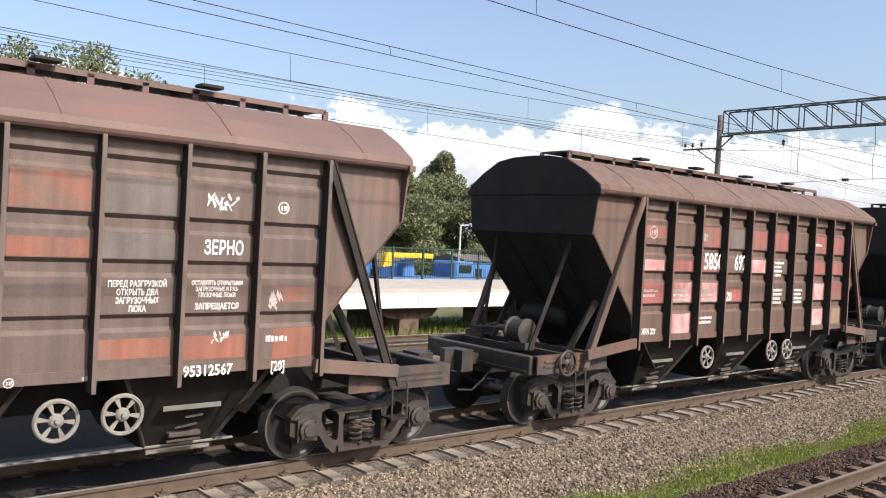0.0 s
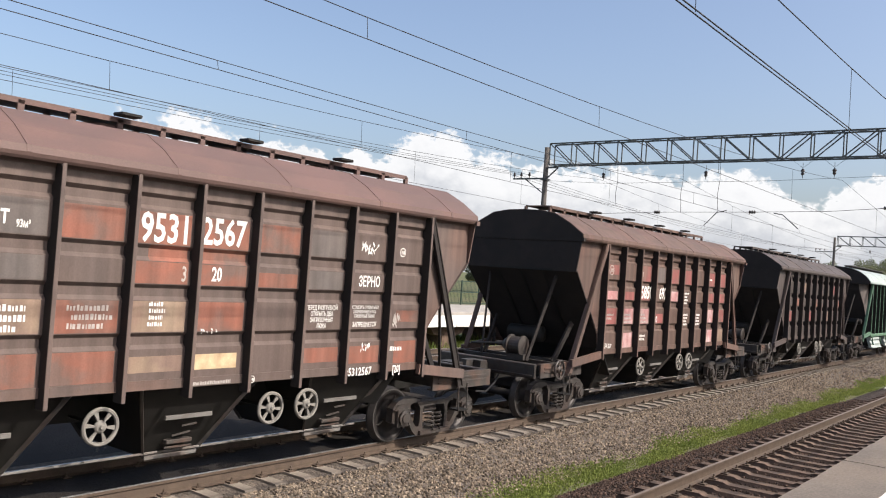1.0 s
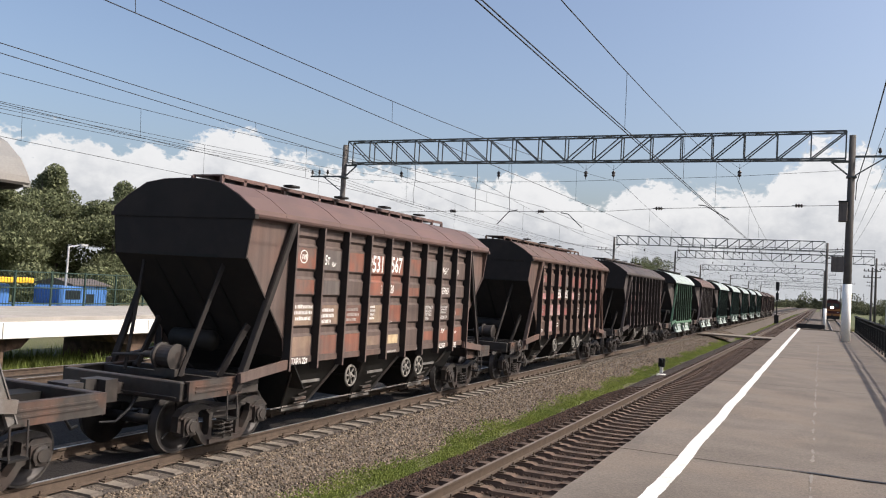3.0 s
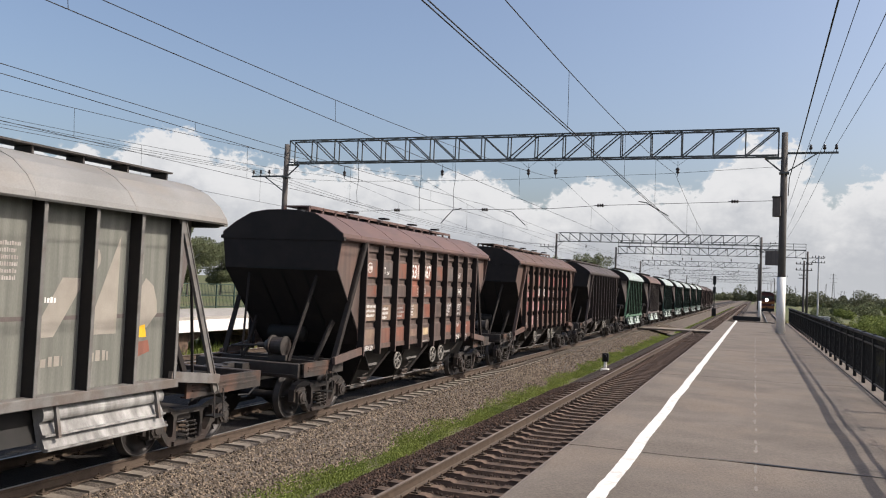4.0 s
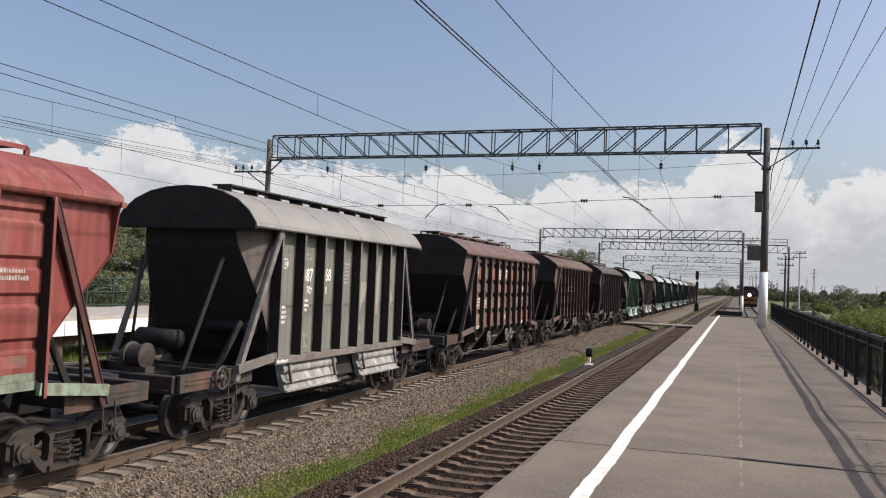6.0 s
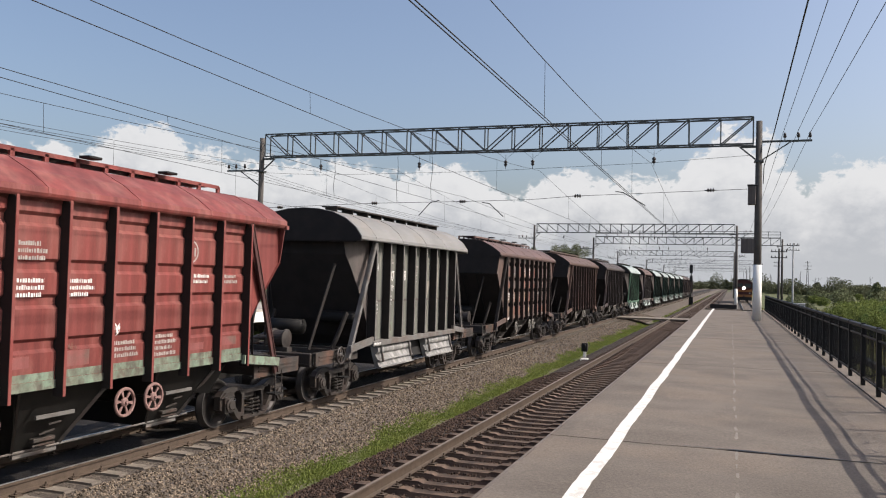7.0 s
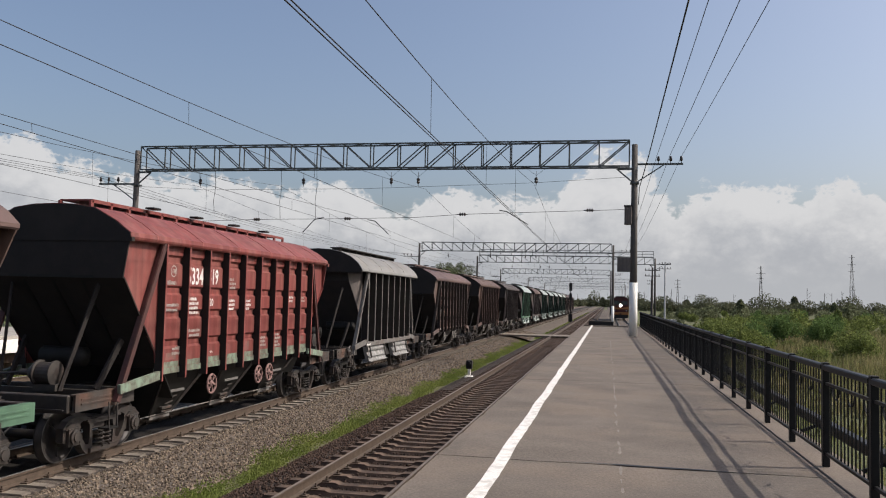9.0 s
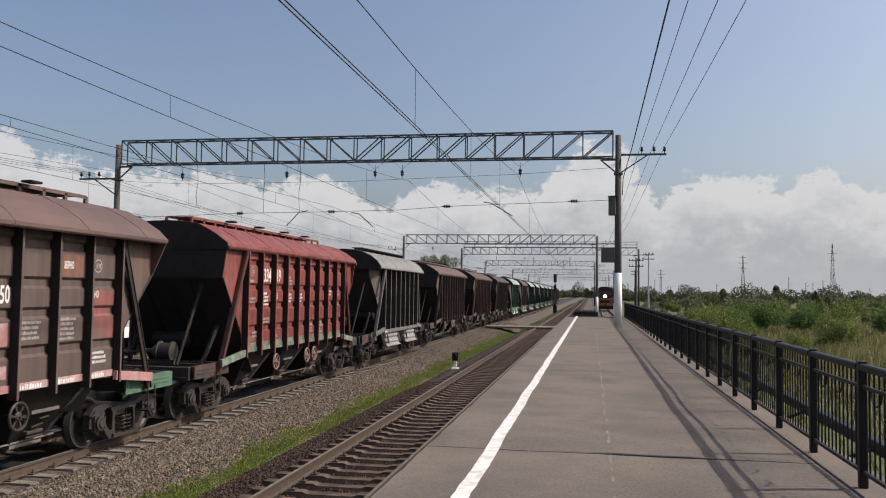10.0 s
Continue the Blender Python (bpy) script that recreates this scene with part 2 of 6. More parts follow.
M["leaf_dark"] = material("dark_leaves", (0.109, 0.167, 0.052), 0.65, 0, (0.070, 0.116, 0.041), 0.8, 0.5, 20, 0.0, island=0.5, thin=0.35, spec=0.08)
M["leaf_far"] = material("far_wood_leaves", (0.120, 0.128, 0.078), 0.8, 0, (0.090, 0.100, 0.062), 0.8, 0.5, 20, 0.0, island=0.2, thin=0.35, spec=0.08)
M["leaf_yard"] = material("dull_green_leaves", (0.150, 0.165, 0.092), 0.7, 0, (0.105, 0.122, 0.066), 0.8, 0.5, 20, 0.0, island=0.5, thin=0.3, spec=0.08)
M["bark"] = material("grey_bark", (0.11, 0.095, 0.08), 0.9, 0, (0.06, 0.052, 0.045), 0.8, 3.0, 30, 0.4, distance=0.01)
M["blue"] = material("blue_painted_sheet", (0.06, 0.17, 0.42), 0.5, 0, (0.045, 0.12, 0.32), 0.6, 1.5, 50, 0.1, distance=0.003)
M["yellow"] = material("yellow_crane_paint", (0.72, 0.42, 0.03), 0.45, 0, (0.6, 0.34, 0.03), 0.6, 2.0, 50, 0.05, distance=0.003)
M["fence_green"] = material("dark_green_mesh_fence", (0.025, 0.05, 0.04), 0.6, 0, bump=0.0)
M["dark"] = material("near_black_paint", (0.012, 0.012, 0.013), 0.55, 0, bump=0.0)
M["loco_red"] = material("locomotive_dark_red_paint", (0.055, 0.012, 0.012), 0.5, 0, bump=0.05)
M["loco_orange"] = material("locomotive_orange_band", (0.32, 0.13, 0.04), 0.5, 0, bump=0.05)
M["glass"] = material("dark_window_glass", (0.02, 0.025, 0.03), 0.08, 0, bump=0.0, spec=0.6)
M["headlight"] = glow("headlight_glass", (1.0, 0.95, 0.82), 12.0)
M["pale_metal"] = material("pale_grey_metal", (0.5, 0.5, 0.5), 0.5, 0.2, bump=0.05)
M["handwheel"] = material("dusty_handwheel_paint", (0.20, 0.19, 0.17), 0.7, 0, (0.12, 0.112, 0.10), 0.8, 8.0, 60, 0.1, distance=0.003)
M["handwheel_pink"] = material("faded_pink_handwheel_paint", (0.25, 0.155, 0.14), 0.7, 0, (0.17, 0.10, 0.09), 0.8, 8.0, 60, 0.1, distance=0.003)

# ---- building helpers ----
CACHE = {}


def mesh_of(name, bm, mat, smooth=False):
    me = bpy.data.meshes.new(name)
    bmesh.ops.recalc_face_normals(bm, faces=bm.faces)
    if smooth:
        for f in bm.faces:
            f.smooth = True
    bm.to_mesh(me)
    bm.free()
    me.materials.append(mat)
    return me


def shared(key, make, mat, smooth=False):
    """One mesh for alike pieces, per material."""
    k = (key, mat.name)
    if k not in CACHE:
        CACHE[k] = mesh_of(key if isinstance(key, str) else str(key[0]), make(), mat, smooth)
    return CACHE[k]


def put(name, me, parent=None, m=None, label=""):
    ob = new(name, me)
    if parent is not None:
        ob.parent = parent
    if m is not None:
        ob.matrix_basis = m
    return tagged(ob, label) if label else ob


def part(name, bm, mat, parent=None, label="", m=None, smooth=False):
    return put(name, mesh_of(name, bm, mat, smooth), parent, m, label)


def add_box(bm, x0, x1, y0, y1, z0, z1, m=None, bevel=0.0):
    r = bmesh.ops.create_cube(bm, size=1.0, matrix=Matrix.LocRotScale(((x0 + x1) / 2, (y0 + y1) / 2, (z0 + z1) / 2), None, (abs(x1 - x0), abs(y1 - y0), abs(z1 - z0))))
    if bevel:
        es = {e for v in r["verts"] for e in v.link_edges}
        g = bmesh.ops.bevel(bm, geom=list(es), offset=bevel, segments=1, affect="EDGES")
        vs = g["verts"]
    else:
        vs = r["verts"]
    if m is not None:
        bmesh.ops.transform(bm, matrix=m, verts=list({v for v in (vs if not bevel else bm.verts)}))
    return bm


def box(x0, x1, y0, y1, z0, z1, bevel=0.0):
    return add_box(bmesh.new(), x0, x1, y0, y1, z0, z1, None, bevel)


def add_bar(bm, a, b, w=0.06, h=None, round_=0):
    """A straight bar from a to b; round_ sides, or a rectangle w x h."""
    a, b = Vector(a), Vector(b)
    d = b - a
    q = d.to_track_quat("Z", "Y").to_matrix().to_4x4()
    m = Matrix.Translation((a + b) / 2) @ q
    if round_:
        bmesh.ops.create_cone(bm, cap_ends=True, segments=round_, radius1=w / 2, radius2=w / 2, depth=d.length, matrix=m)
    else:
        bmesh.ops.create_cube(bm, size=1.0, matrix=m @ Matrix.Diagonal((w, h or w, d.length, 1)))
    return bm


def bar(a, b, w=0.06, h=None, round_=0):
    return add_bar(bmesh.new(), a, b, w, h, round_)


def add_prism(bm, outline, lo, hi, axis="x"):
    """A closed outline (u, v) drawn out from lo to hi along an axis: x -> (y, z), y -> (x, z), z -> (x, y)."""
    def at(p, d):
        return {"x": (d, p[0], p[1]), "y": (p[0], d, p[1]), "z": (p[0], p[1], d)}[axis]
    va = [bm.verts.new(at(p, lo)) for p in outline]
    vb = [bm.verts.new(at(p, hi)) for p in outline]
    k = len(outline)
    for i in range(k):
        bm.faces.new((va[i], va[(i + 1) % k], vb[(i + 1) % k], vb[i]))
    bm.faces.new(va)
    bm.faces.new(vb[::-1])
    return bm


def prism(outline, lo, hi, axis="x"):
    return add_prism(bmesh.new(), outline, lo, hi, axis)


def add_lathe(bm, profile, m, segs=20):
    """(radius, height) pairs turned round local z."""
    rings = []
    for r, h in profile:
        rings.append([bm.verts.new(m @ Vector((r * math.cos(2 * math.pi * i / segs), r * math.sin(2 * math.pi * i / segs), h))) for i in range(segs)])
    for a, b in zip(rings, rings[1:]):
        for i in range(segs):
            bm.faces.new((a[i], a[(i + 1) % segs], b[(i + 1) % segs], b[i]))
    bm.faces.new(rings[0][::-1])
    bm.faces.new(rings[-1])
    return bm


def lathe(profile, m=Matrix.Identity(4), segs=20):
    return add_lathe(bmesh.new(), profile, m, segs)


def wire_line(name, pts, r, mat, label="", category="", sides=1):
    c = bpy.data.curves.new(name, "CURVE")
    c.dimensions, c.bevel_depth, c.bevel_resolution = "3D", r, sides
    s = c.splines.new("POLY")
    s.points.add(len(pts) - 1)
    for p, q in zip(s.points, pts):
        p.co = (*q, 1)
    c.materials.append(mat)
    ob = new(name, c)
    return tagged(ob, label, category) if label else ob


TEXTS = {}


def lettering(text, y, z, x, height, mat, parent, squeeze=0.8, name="lettering"):
    """Stencilled words on the +x side, reading along +y, with their lower left corner at (y, z)."""
    k = (text, mat.name)
    if k not in TEXTS:
        c = bpy.data.curves.new("lettering", "FONT")
        c.body, c.size, c.fill_mode = text, 1.0, "BOTH"
        c.space_line = 0.98
        c.offset = 0.02
        c.align_x = "CENTER" if "\n" in text else "LEFT"
        c.resolution_u = 2
        tmp = bpy.data.objects.new("tmp", c)
        me = bpy.data.meshes.new_from_object(tmp)
        bpy.data.objects.remove(tmp)
        me.materials.clear()
        me.materials.append(mat)
        TEXTS[k] = me
    m = Matrix(((0, 0, 1, x), (squeeze * height * 1.37, 0, 0, y), (0, height * 1.37, 0, z), (0, 0, 0, 1)))
    return put(name, TEXTS[k], parent, m)


def bars(y, z, x, wide, rows, height, mat, parent, seed=0):
    """Lines of writing too worn to read."""
    rnd = random.Random(seed)
    bm = bmesh.new()
    for r in range(rows):
        u = y + rnd.uniform(0, 0.15) * wide
        end = y + wide * rnd.uniform(0.75, 1.0)
        zz = z - r * height * 1.5
        while u < end:
            w = rnd.uniform(0.22, 0.6) * height
            add_box(bm, x - 0.001, x + 0.001, u, min(u + w, end), zz, zz + height * rnd.uniform(0.7, 1.0))
            u += w + height * rnd.uniform(0.14, 0.3)
    return tagged(part("worn_lettering", bm, mat, parent), kind="stuff")


def ring_mark(y, z, x, r, mat, parent):
    bm = bmesh.new()
    bmesh.ops.create_circle(bm, segments=24, radius=r)
    inner = bmesh.ops.create_circle(bm, segments=24, radius=r * 0.84)
    vs = list(bm.verts)
    for i in range(24):
        bm.faces.new((vs[i], vs[(i + 1) % 24], vs[24 + (i + 1) % 24], vs[24 + i]))
    for a in (-0.45, 0.05, 0.4):
        add_box(bm, a * r, (a + 0.22) * r, -0.4 * r, 0.35 * r, 0, 0.001)
    return part("emblem", bm, mat, parent, m=Matrix(((0, 0, 1, x), (1, 0, 0, y), (0, 1, 0, z), (0, 0, 0, 1))))

# ---- the ground, tracks and platforms ----
X_NEAR, X_FAR, X_THIRD, X_FOURTH = -4.22, -10.39, -19.2, 2.3
PLATFORM_Z, EDGE_X, FENCE_X = 1.275, -2.0, 2.28
GROUND_Z = -0.62


def structure(ob, label, category):
    return tagged(ob, label, category, kind="structure")


def ground():
    bm = bmesh.new()
    xs = [-4000, -800, -200, -60, -30, -24, 2.5, 10, 40, 150, 700, 4000]
    ys = [-4000, -600, -100, -20, 0, 30, 80, 200, 600, 1500, 4500]
    vs = [[bm.verts.new((x, y, GROUND_Z - (0.1 if x > 5 else 0))) for y in ys] for x in xs]
    for i in range(len(xs) - 1):
        for j in range(len(ys) - 1):
            bm.faces.new((vs[i][j], vs[i + 1][j], vs[i + 1][j + 1], vs[i][j + 1]))
    structure(part("ground", bm, M["soil"]), "grassy level ground with scrub to the horizon", "ground")


ground()
Y0, Y1 = -40.0, 700.0


def bed(name, x_c, half_top, toe_l, toe_r, top, mat, label, y0=Y0, y1=Y1):
    out = [(x_c - half_top - toe_l, GROUND_Z - 0.02), (x_c + half_top + toe_r, GROUND_Z - 0.02), (x_c + half_top, top), (x_c - half_top, top)]
    structure(part(name, prism(out, y0, y1, "y"), mat), label, "track bed")


# this strip lies in the train's shade, which is put into its colour
bed("ballast_bed", -14.75, 2.45, 0.2, 0.3, -0.42, M["oil_shade_bed"], "ballast coloured dark for the train's shade, between its track and the far one")
bed("ballast_bed", X_FAR, 1.75, 0.8, 1.7, -0.21, M["ballast"], "bed of grey crushed granite under the train's track")
bed("ballast_bed", X_NEAR, 1.75, 0.85, 0.3, -0.275, M["ballast_dark"], "bed of oil-darkened ballast beside the platform")
bed("ballast_bed", X_THIRD, 1.75, 0.9, 0.9, -0.22, M["ballast"], "bed of grey ballast under the far track")
bed("ballast_bed", X_FOURTH, 1.7, 0.9, 0.9, -0.21, M["ballast"], "bed of grey ballast beyond the platform's end", 84, Y1)
bed("ballast_bed", -0.75, 1.1, 0.6, 0.6, -0.32, M["ballast"], "bed of grey ballast between the tracks past the platform", 80, 420)

RAIL = [(-0.075, -0.18), (0.075, -0.18), (0.075, -0.168), (0.02, -0.145), (0.012, -0.05), (0.036, -0.038), (0.036, -0.006), (0.03, -0.001), (-0.03, -0.001), (-0.036, -0.006), (-0.036, -0.038), (-0.012, -0.05), (-0.02, -0.145), (-0.075, -0.168)]


def rail(x, y0, y1, track, head="rail_top"):
    r = structure(part("rail", prism(RAIL, y0, y1, "y"), M["rail_side"], m=Matrix.Translation((x, 0, 0))), "rusty rail with a bright running surface on " + track, "rail")
    part("rail_head", box(-0.024, 0.024, y0, y1, -0.002, 0.0015), M[head], r)


for xc, y0, words in ((X_FAR, Y0, "pale concrete sleepers"), (X_NEAR, Y0, "dark oily sleepers"), (X_THIRD, Y0, "the far track"), (X_FOURTH, 86, "the track past the platform")):
    for s in ((-0.76, 0.76) if xc == X_FAR else (-0.797, 0.82)):
        rail(xc + s, y0, Y1, words, "rail_worn" if xc == X_NEAR else "rail_top")


def sleeper_bm():
    bm = bmesh.new()
    add_prism(bm, [(-1.33, -0.30), (1.33, -0.30), (1.33, -0.20), (1.30, -0.175), (0.45, -0.175), (0.38, -0.205), (-0.38, -0.205), (-0.45, -0.175), (-1.30, -0.175), (-1.33, -0.20)], -0.13, 0.13, "y")
    for v in bm.verts:
        if v.co.z > -0.22:
            v.co.y *= 0.78
    return bm


def clip_bm():
    bm = bmesh.new()
    add_box(bm, -0.06, 0.06, -0.07, 0.07, -0.178, -0.150)
    add_lathe(bm, [(0.03, 0), (0.03, 0.02), (0.014, 0.022), (0.014, 0.06)], Matrix.Translation((0, 0, -0.15)), 6)
    return bm


def sleepers(xc, step, y0, y1, mat, holder, near):
    n, y = 0, y0
    joined = bmesh.new()
    rnd = random.Random(7)
    sl = shared("sleeper", sleeper_bm, mat)
    cl = shared("rail_clip", clip_bm, M["rail_side"])
    while y < y1:
        if near[0] < y < near[1]:
            s = put("sleeper", sl, holder, pose(xc + rnd.uniform(-0.015, 0.015), y, rnd.uniform(-0.006, 0.004), 0, 0, rnd.uniform(-0.7, 0.7)))
            for dx in (0.76 + 0.115, -0.76 + 0.115) if y < 45 else ():
                put("rail_clip", cl, s, pose(dx, 0, 0))
        else:
            add_box(joined, xc - 1.33, xc + 1.33, y - 0.11, y + 0.11, -0.3, -0.176)
        y += step
    tagged(part("sleepers_beyond", joined, mat, holder), kind="stuff")


# oily bed between the rails, its colour also darkened for shade
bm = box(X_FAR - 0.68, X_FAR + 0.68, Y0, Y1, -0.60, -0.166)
track_far = structure(part("track_far", bm, M["oil_shade_bed"]), "track laid on pale weathered concrete sleepers", "track")
bm = box(X_NEAR - 1.2, X_NEAR + 1.2, Y0, Y1, -0.60, -0.35)
track_near = structure(part("track_near", bm, M["ballast_dark"]), "track on oil-stained sleepers beside the platform", "track")


sleepers(X_FAR, 0.56, Y0, 400, M["sleeper"], track_far, (0.0, 74.0))
sleepers(X_NEAR, 0.56, Y0, 400, M["sleeper_dark"], track_near, (4.0, 60.0))


def stones(name, x0, x1, y0, y1, per_m2, z_at, mat, size, label, seed):
    """Loose crushed stones lying on a bed, each a bent octahedron."""
    rng = np.random.default_rng(seed)
    n = int((x1 - x0) * (y1 - y0) * per_m2)
    # denser where the bed passes nearest
    y = y0 + (y1 - y0) * rng.random(n) ** 1.5
    x = x0 + (x1 - x0) * rng.random(n)
    z = z_at(x) + rng.uniform(-0.012, 0.012, n)
    stones_at(name, np.stack([x, y, z], 1), mat, size, label, rng)


def stones_at(name, p, mat, size, label, rng):
    n = len(p)
    x, y, z = p.T
    base = np.array([(1, 0, 0), (-1, 0, 0), (0, 1, 0), (0, -1, 0), (0, 0, 1), (0, 0, -1)], float)
    tri = np.array([(0, 2, 4), (2, 1, 4), (1, 3, 4), (3, 0, 4), (2, 0, 5), (1, 2, 5), (3, 1, 5), (0, 3, 5)])
    q = rng.normal(size=(n, 3, 3))
    q, _ = np.linalg.qr(q)
    s = size * rng.uniform(0.55, 1.25, (n, 1, 1)) * rng.uniform(0.6, 1.0, (n, 6, 1))
    v = np.einsum("nij,kj->nki", q, base) * s
    v[:, :, 0] += x[:, None]
    v[:, :, 1] += y[:, None]
    v[:, :, 2] += z[:, None]
    f = (tri[None] + 6 * np.arange(n)[:, None, None]).reshape(-1, 3)
    me = bpy.data.meshes.new(name)
    me.from_pydata(v.reshape(-1, 3).tolist(), [], f.tolist())
    me.materials.append(mat)
    tagged(new(name, me), label, "ballast", kind="stuff")


def crib_stones(name, xc, x0, x1, y0, y1, step, per, mat, label, seed):
    """Stones between the sleepers of one track, clear of their tops."""
    rng = np.random.default_rng(seed)
    pts = []
    y = Y0
    while y < y1:
        if y > y0:
            for _ in range(per):
                pts.append((rng.uniform(x0, x1), y + 0.15 + rng.random() * (step - 0.3), -0.24 + rng.uniform(-0.02, 0.012)))
        y += step
    stones_at(name, np.array(pts), mat, 0.034, label, rng)


def far_bed_z(x):
    e = X_FAR + 1.75
    return np.where(x < e, -0.21, -0.21 - (x - e) / 1.7 * 0.41)


stones("ballast_stones", X_FAR + 1.36, -7.25, 2.0, 34.0, 560, far_bed_z, M["stone"], 0.034, "loose grey crushed granite stones beside the train's rail", 3)
stones("ballast_stones", X_FAR + 1.36, -7.3, 30.0, 90.0, 120, far_bed_z, M["stone"], 0.04, "loose grey crushed granite stones along the track", 4)
crib_stones("ballast_stones", X_FAR, X_FAR + 0.84, X_FAR + 1.4, 1.0, 40.0, 0.56, 60, M["stone"], "crushed stones between the sleeper ends", 15)
crib_stones("ballast_stones", X_NEAR, X_NEAR - 1.4, X_NEAR + 2.0, 4.0, 40.0, 0.56, 190, M["stone_dark"], "oil-dark stones between the sleepers", 16)
stones("ballast_stones", -6.8, X_NEAR - 1.36, 3.0, 30.0, 420, lambda x: np.where(x < X_NEAR - 1.75, -0.26 - (X_NEAR - 1.75 - x) / 0.85 * 0.32, -0.25), M["stone_dark"], 0.032, "loose oil-dark stones between the sleepers", 5)


def blades(name, x0, x1, y0, y1, n, z, height, mat, label, seed, spread=0.25, near=1.6):
    rng = np.random.default_rng(seed)
    y = y0 + (y1 - y0) * rng.random(n) ** near
    mid = (x0 + x1) / 2 + 0.18 * np.sin(y * 0.9) * (x1 - x0) + 0.1 * np.sin(y * 2.7 + 1) * (x1 - x0)
    x = mid + rng.normal(0, 0.27, n) * (x1 - x0)
    if name == "grass":
        keep = (x > x0) & (x < x1)
        x, y = x[keep], y[keep]
        n = len(x)
    h = height * rng.uniform(0.4, 1.2, n)
    w = 0.006 + 0.010 * rng.random(n) + 0.0007 * y
    a = rng.uniform(0, np.pi, n)
    if name == "track_grass":
        # patches of taller and shorter tufts on the two beds' toes
        h *= 0.55 + 0.5 * np.sin(y * 1.7 + 3 * x) * np.sin(y * 0.43 + 1.1) + 0.25 * rng.random(n)
        z = np.maximum(far_bed_z(x), -0.60 + np.clip(x + 6.82, 0, 0.8) * 0.38)
    z = np.broadcast_to(z, n)
    lean = rng.normal(0, spread, (n, 2)) * h[:, None]
    dx, dy = np.cos(a) * w, np.sin(a) * w
    v = np.stack([np.stack([x - dx, y - dy, z], 1), np.stack([x + dx, y + dy, z], 1), np.stack([x + lean[:, 0], y + lean[:, 1], z + h], 1)], 1)
    f = np.arange(3 * n).reshape(n, 3)
    me = bpy.data.meshes.new(name)
    me.from_pydata(v.reshape(-1, 3).tolist(), [], f.tolist())
    me.materials.append(mat)
    tagged(new(name, me), label, "grass", kind="stuff")


blades("track_grass", -7.50, -6.88, 3.0, 75.0, 110000, -0.60, 0.05, M["grass"], "strip of fresh green grass between the two tracks", 11)
blades("grass", -7.0, -4.9, 80.0, 300.0, 6000, -0.55, 0.14, M["grass"], "green grass between the tracks farther on", 12)
blades("grass", -26.5, -20.4, 4.0, 60.0, 26000, -0.62, 0.55, M["grass"], "tall green grass below the far platform", 13, near=1.1)
blades("grass", 2.9, 44.0, 3.0, 130.0, 90000, -0.72, 0.85, M["grass_dry"], "rough yellow-green meadow grass beyond the fence", 14, near=1.0)


def worn_z(x, y):
    """Height of the uneven platform surface."""
    fade = max(0.0, min(1.0, (2.1 - x) / 0.25, (x - EDGE_X) / 0.2))
    return PLATFORM_Z + fade * (0.022 * noise.noise((x * 0.5, y * 0.62, 1.7)) + 0.009 * noise.noise((x * 1.6, y * 1.9, 4.2)))


def slab_bm(y0, y1, dz):
    """A slab from y0 to y1 with a worn uneven top and a chipped front edge."""
    bm = bmesh.new()
    nx, ny = 26, max(3, int((y1 - y0) / 0.2))
    top = []
    for j in range(ny + 1):
        y = y0 + (y1 - y0) * j / ny
        chip = 0.035 * max(0.0, noise.noise((3.0, y * 1.7, 0.0))) + 0.02 * max(0.0, noise.noise((9.0, y * 6.0, 0.0)))
        top.append([bm.verts.new((EDGE_X + (chip if i == 0 else 0) + (2.62 - EDGE_X) * i / nx, y, worn_z(EDGE_X + (2.62 - EDGE_X) * i / nx, y) + dz - (0.008 if i == 0 else 0))) for i in range(nx + 1)])
    for j in range(ny):
        for i in range(nx):
            bm.faces.new((top[j][i], top[j][i + 1], top[j + 1][i + 1], top[j + 1][i]))
    low = {}
    rim = [top[0][i] for i in range(nx + 1)] + [top[j][nx] for j in range(1, ny + 1)] + [top[ny][i] for i in range(nx - 1, -1, -1)] + [top[j][0] for j in range(ny - 1, 0, -1)]
    for v in rim:
        low[v] = bm.verts.new((max(EDGE_X + 0.02, v.co.x), v.co.y, PLATFORM_Z - 0.17))
    for a, b in zip(rim, rim[1:] + rim[:1]):
        bm.faces.new((a, b, low[b], low[a]))
    bm.faces.new([low[v] for v in rim])
    return bm


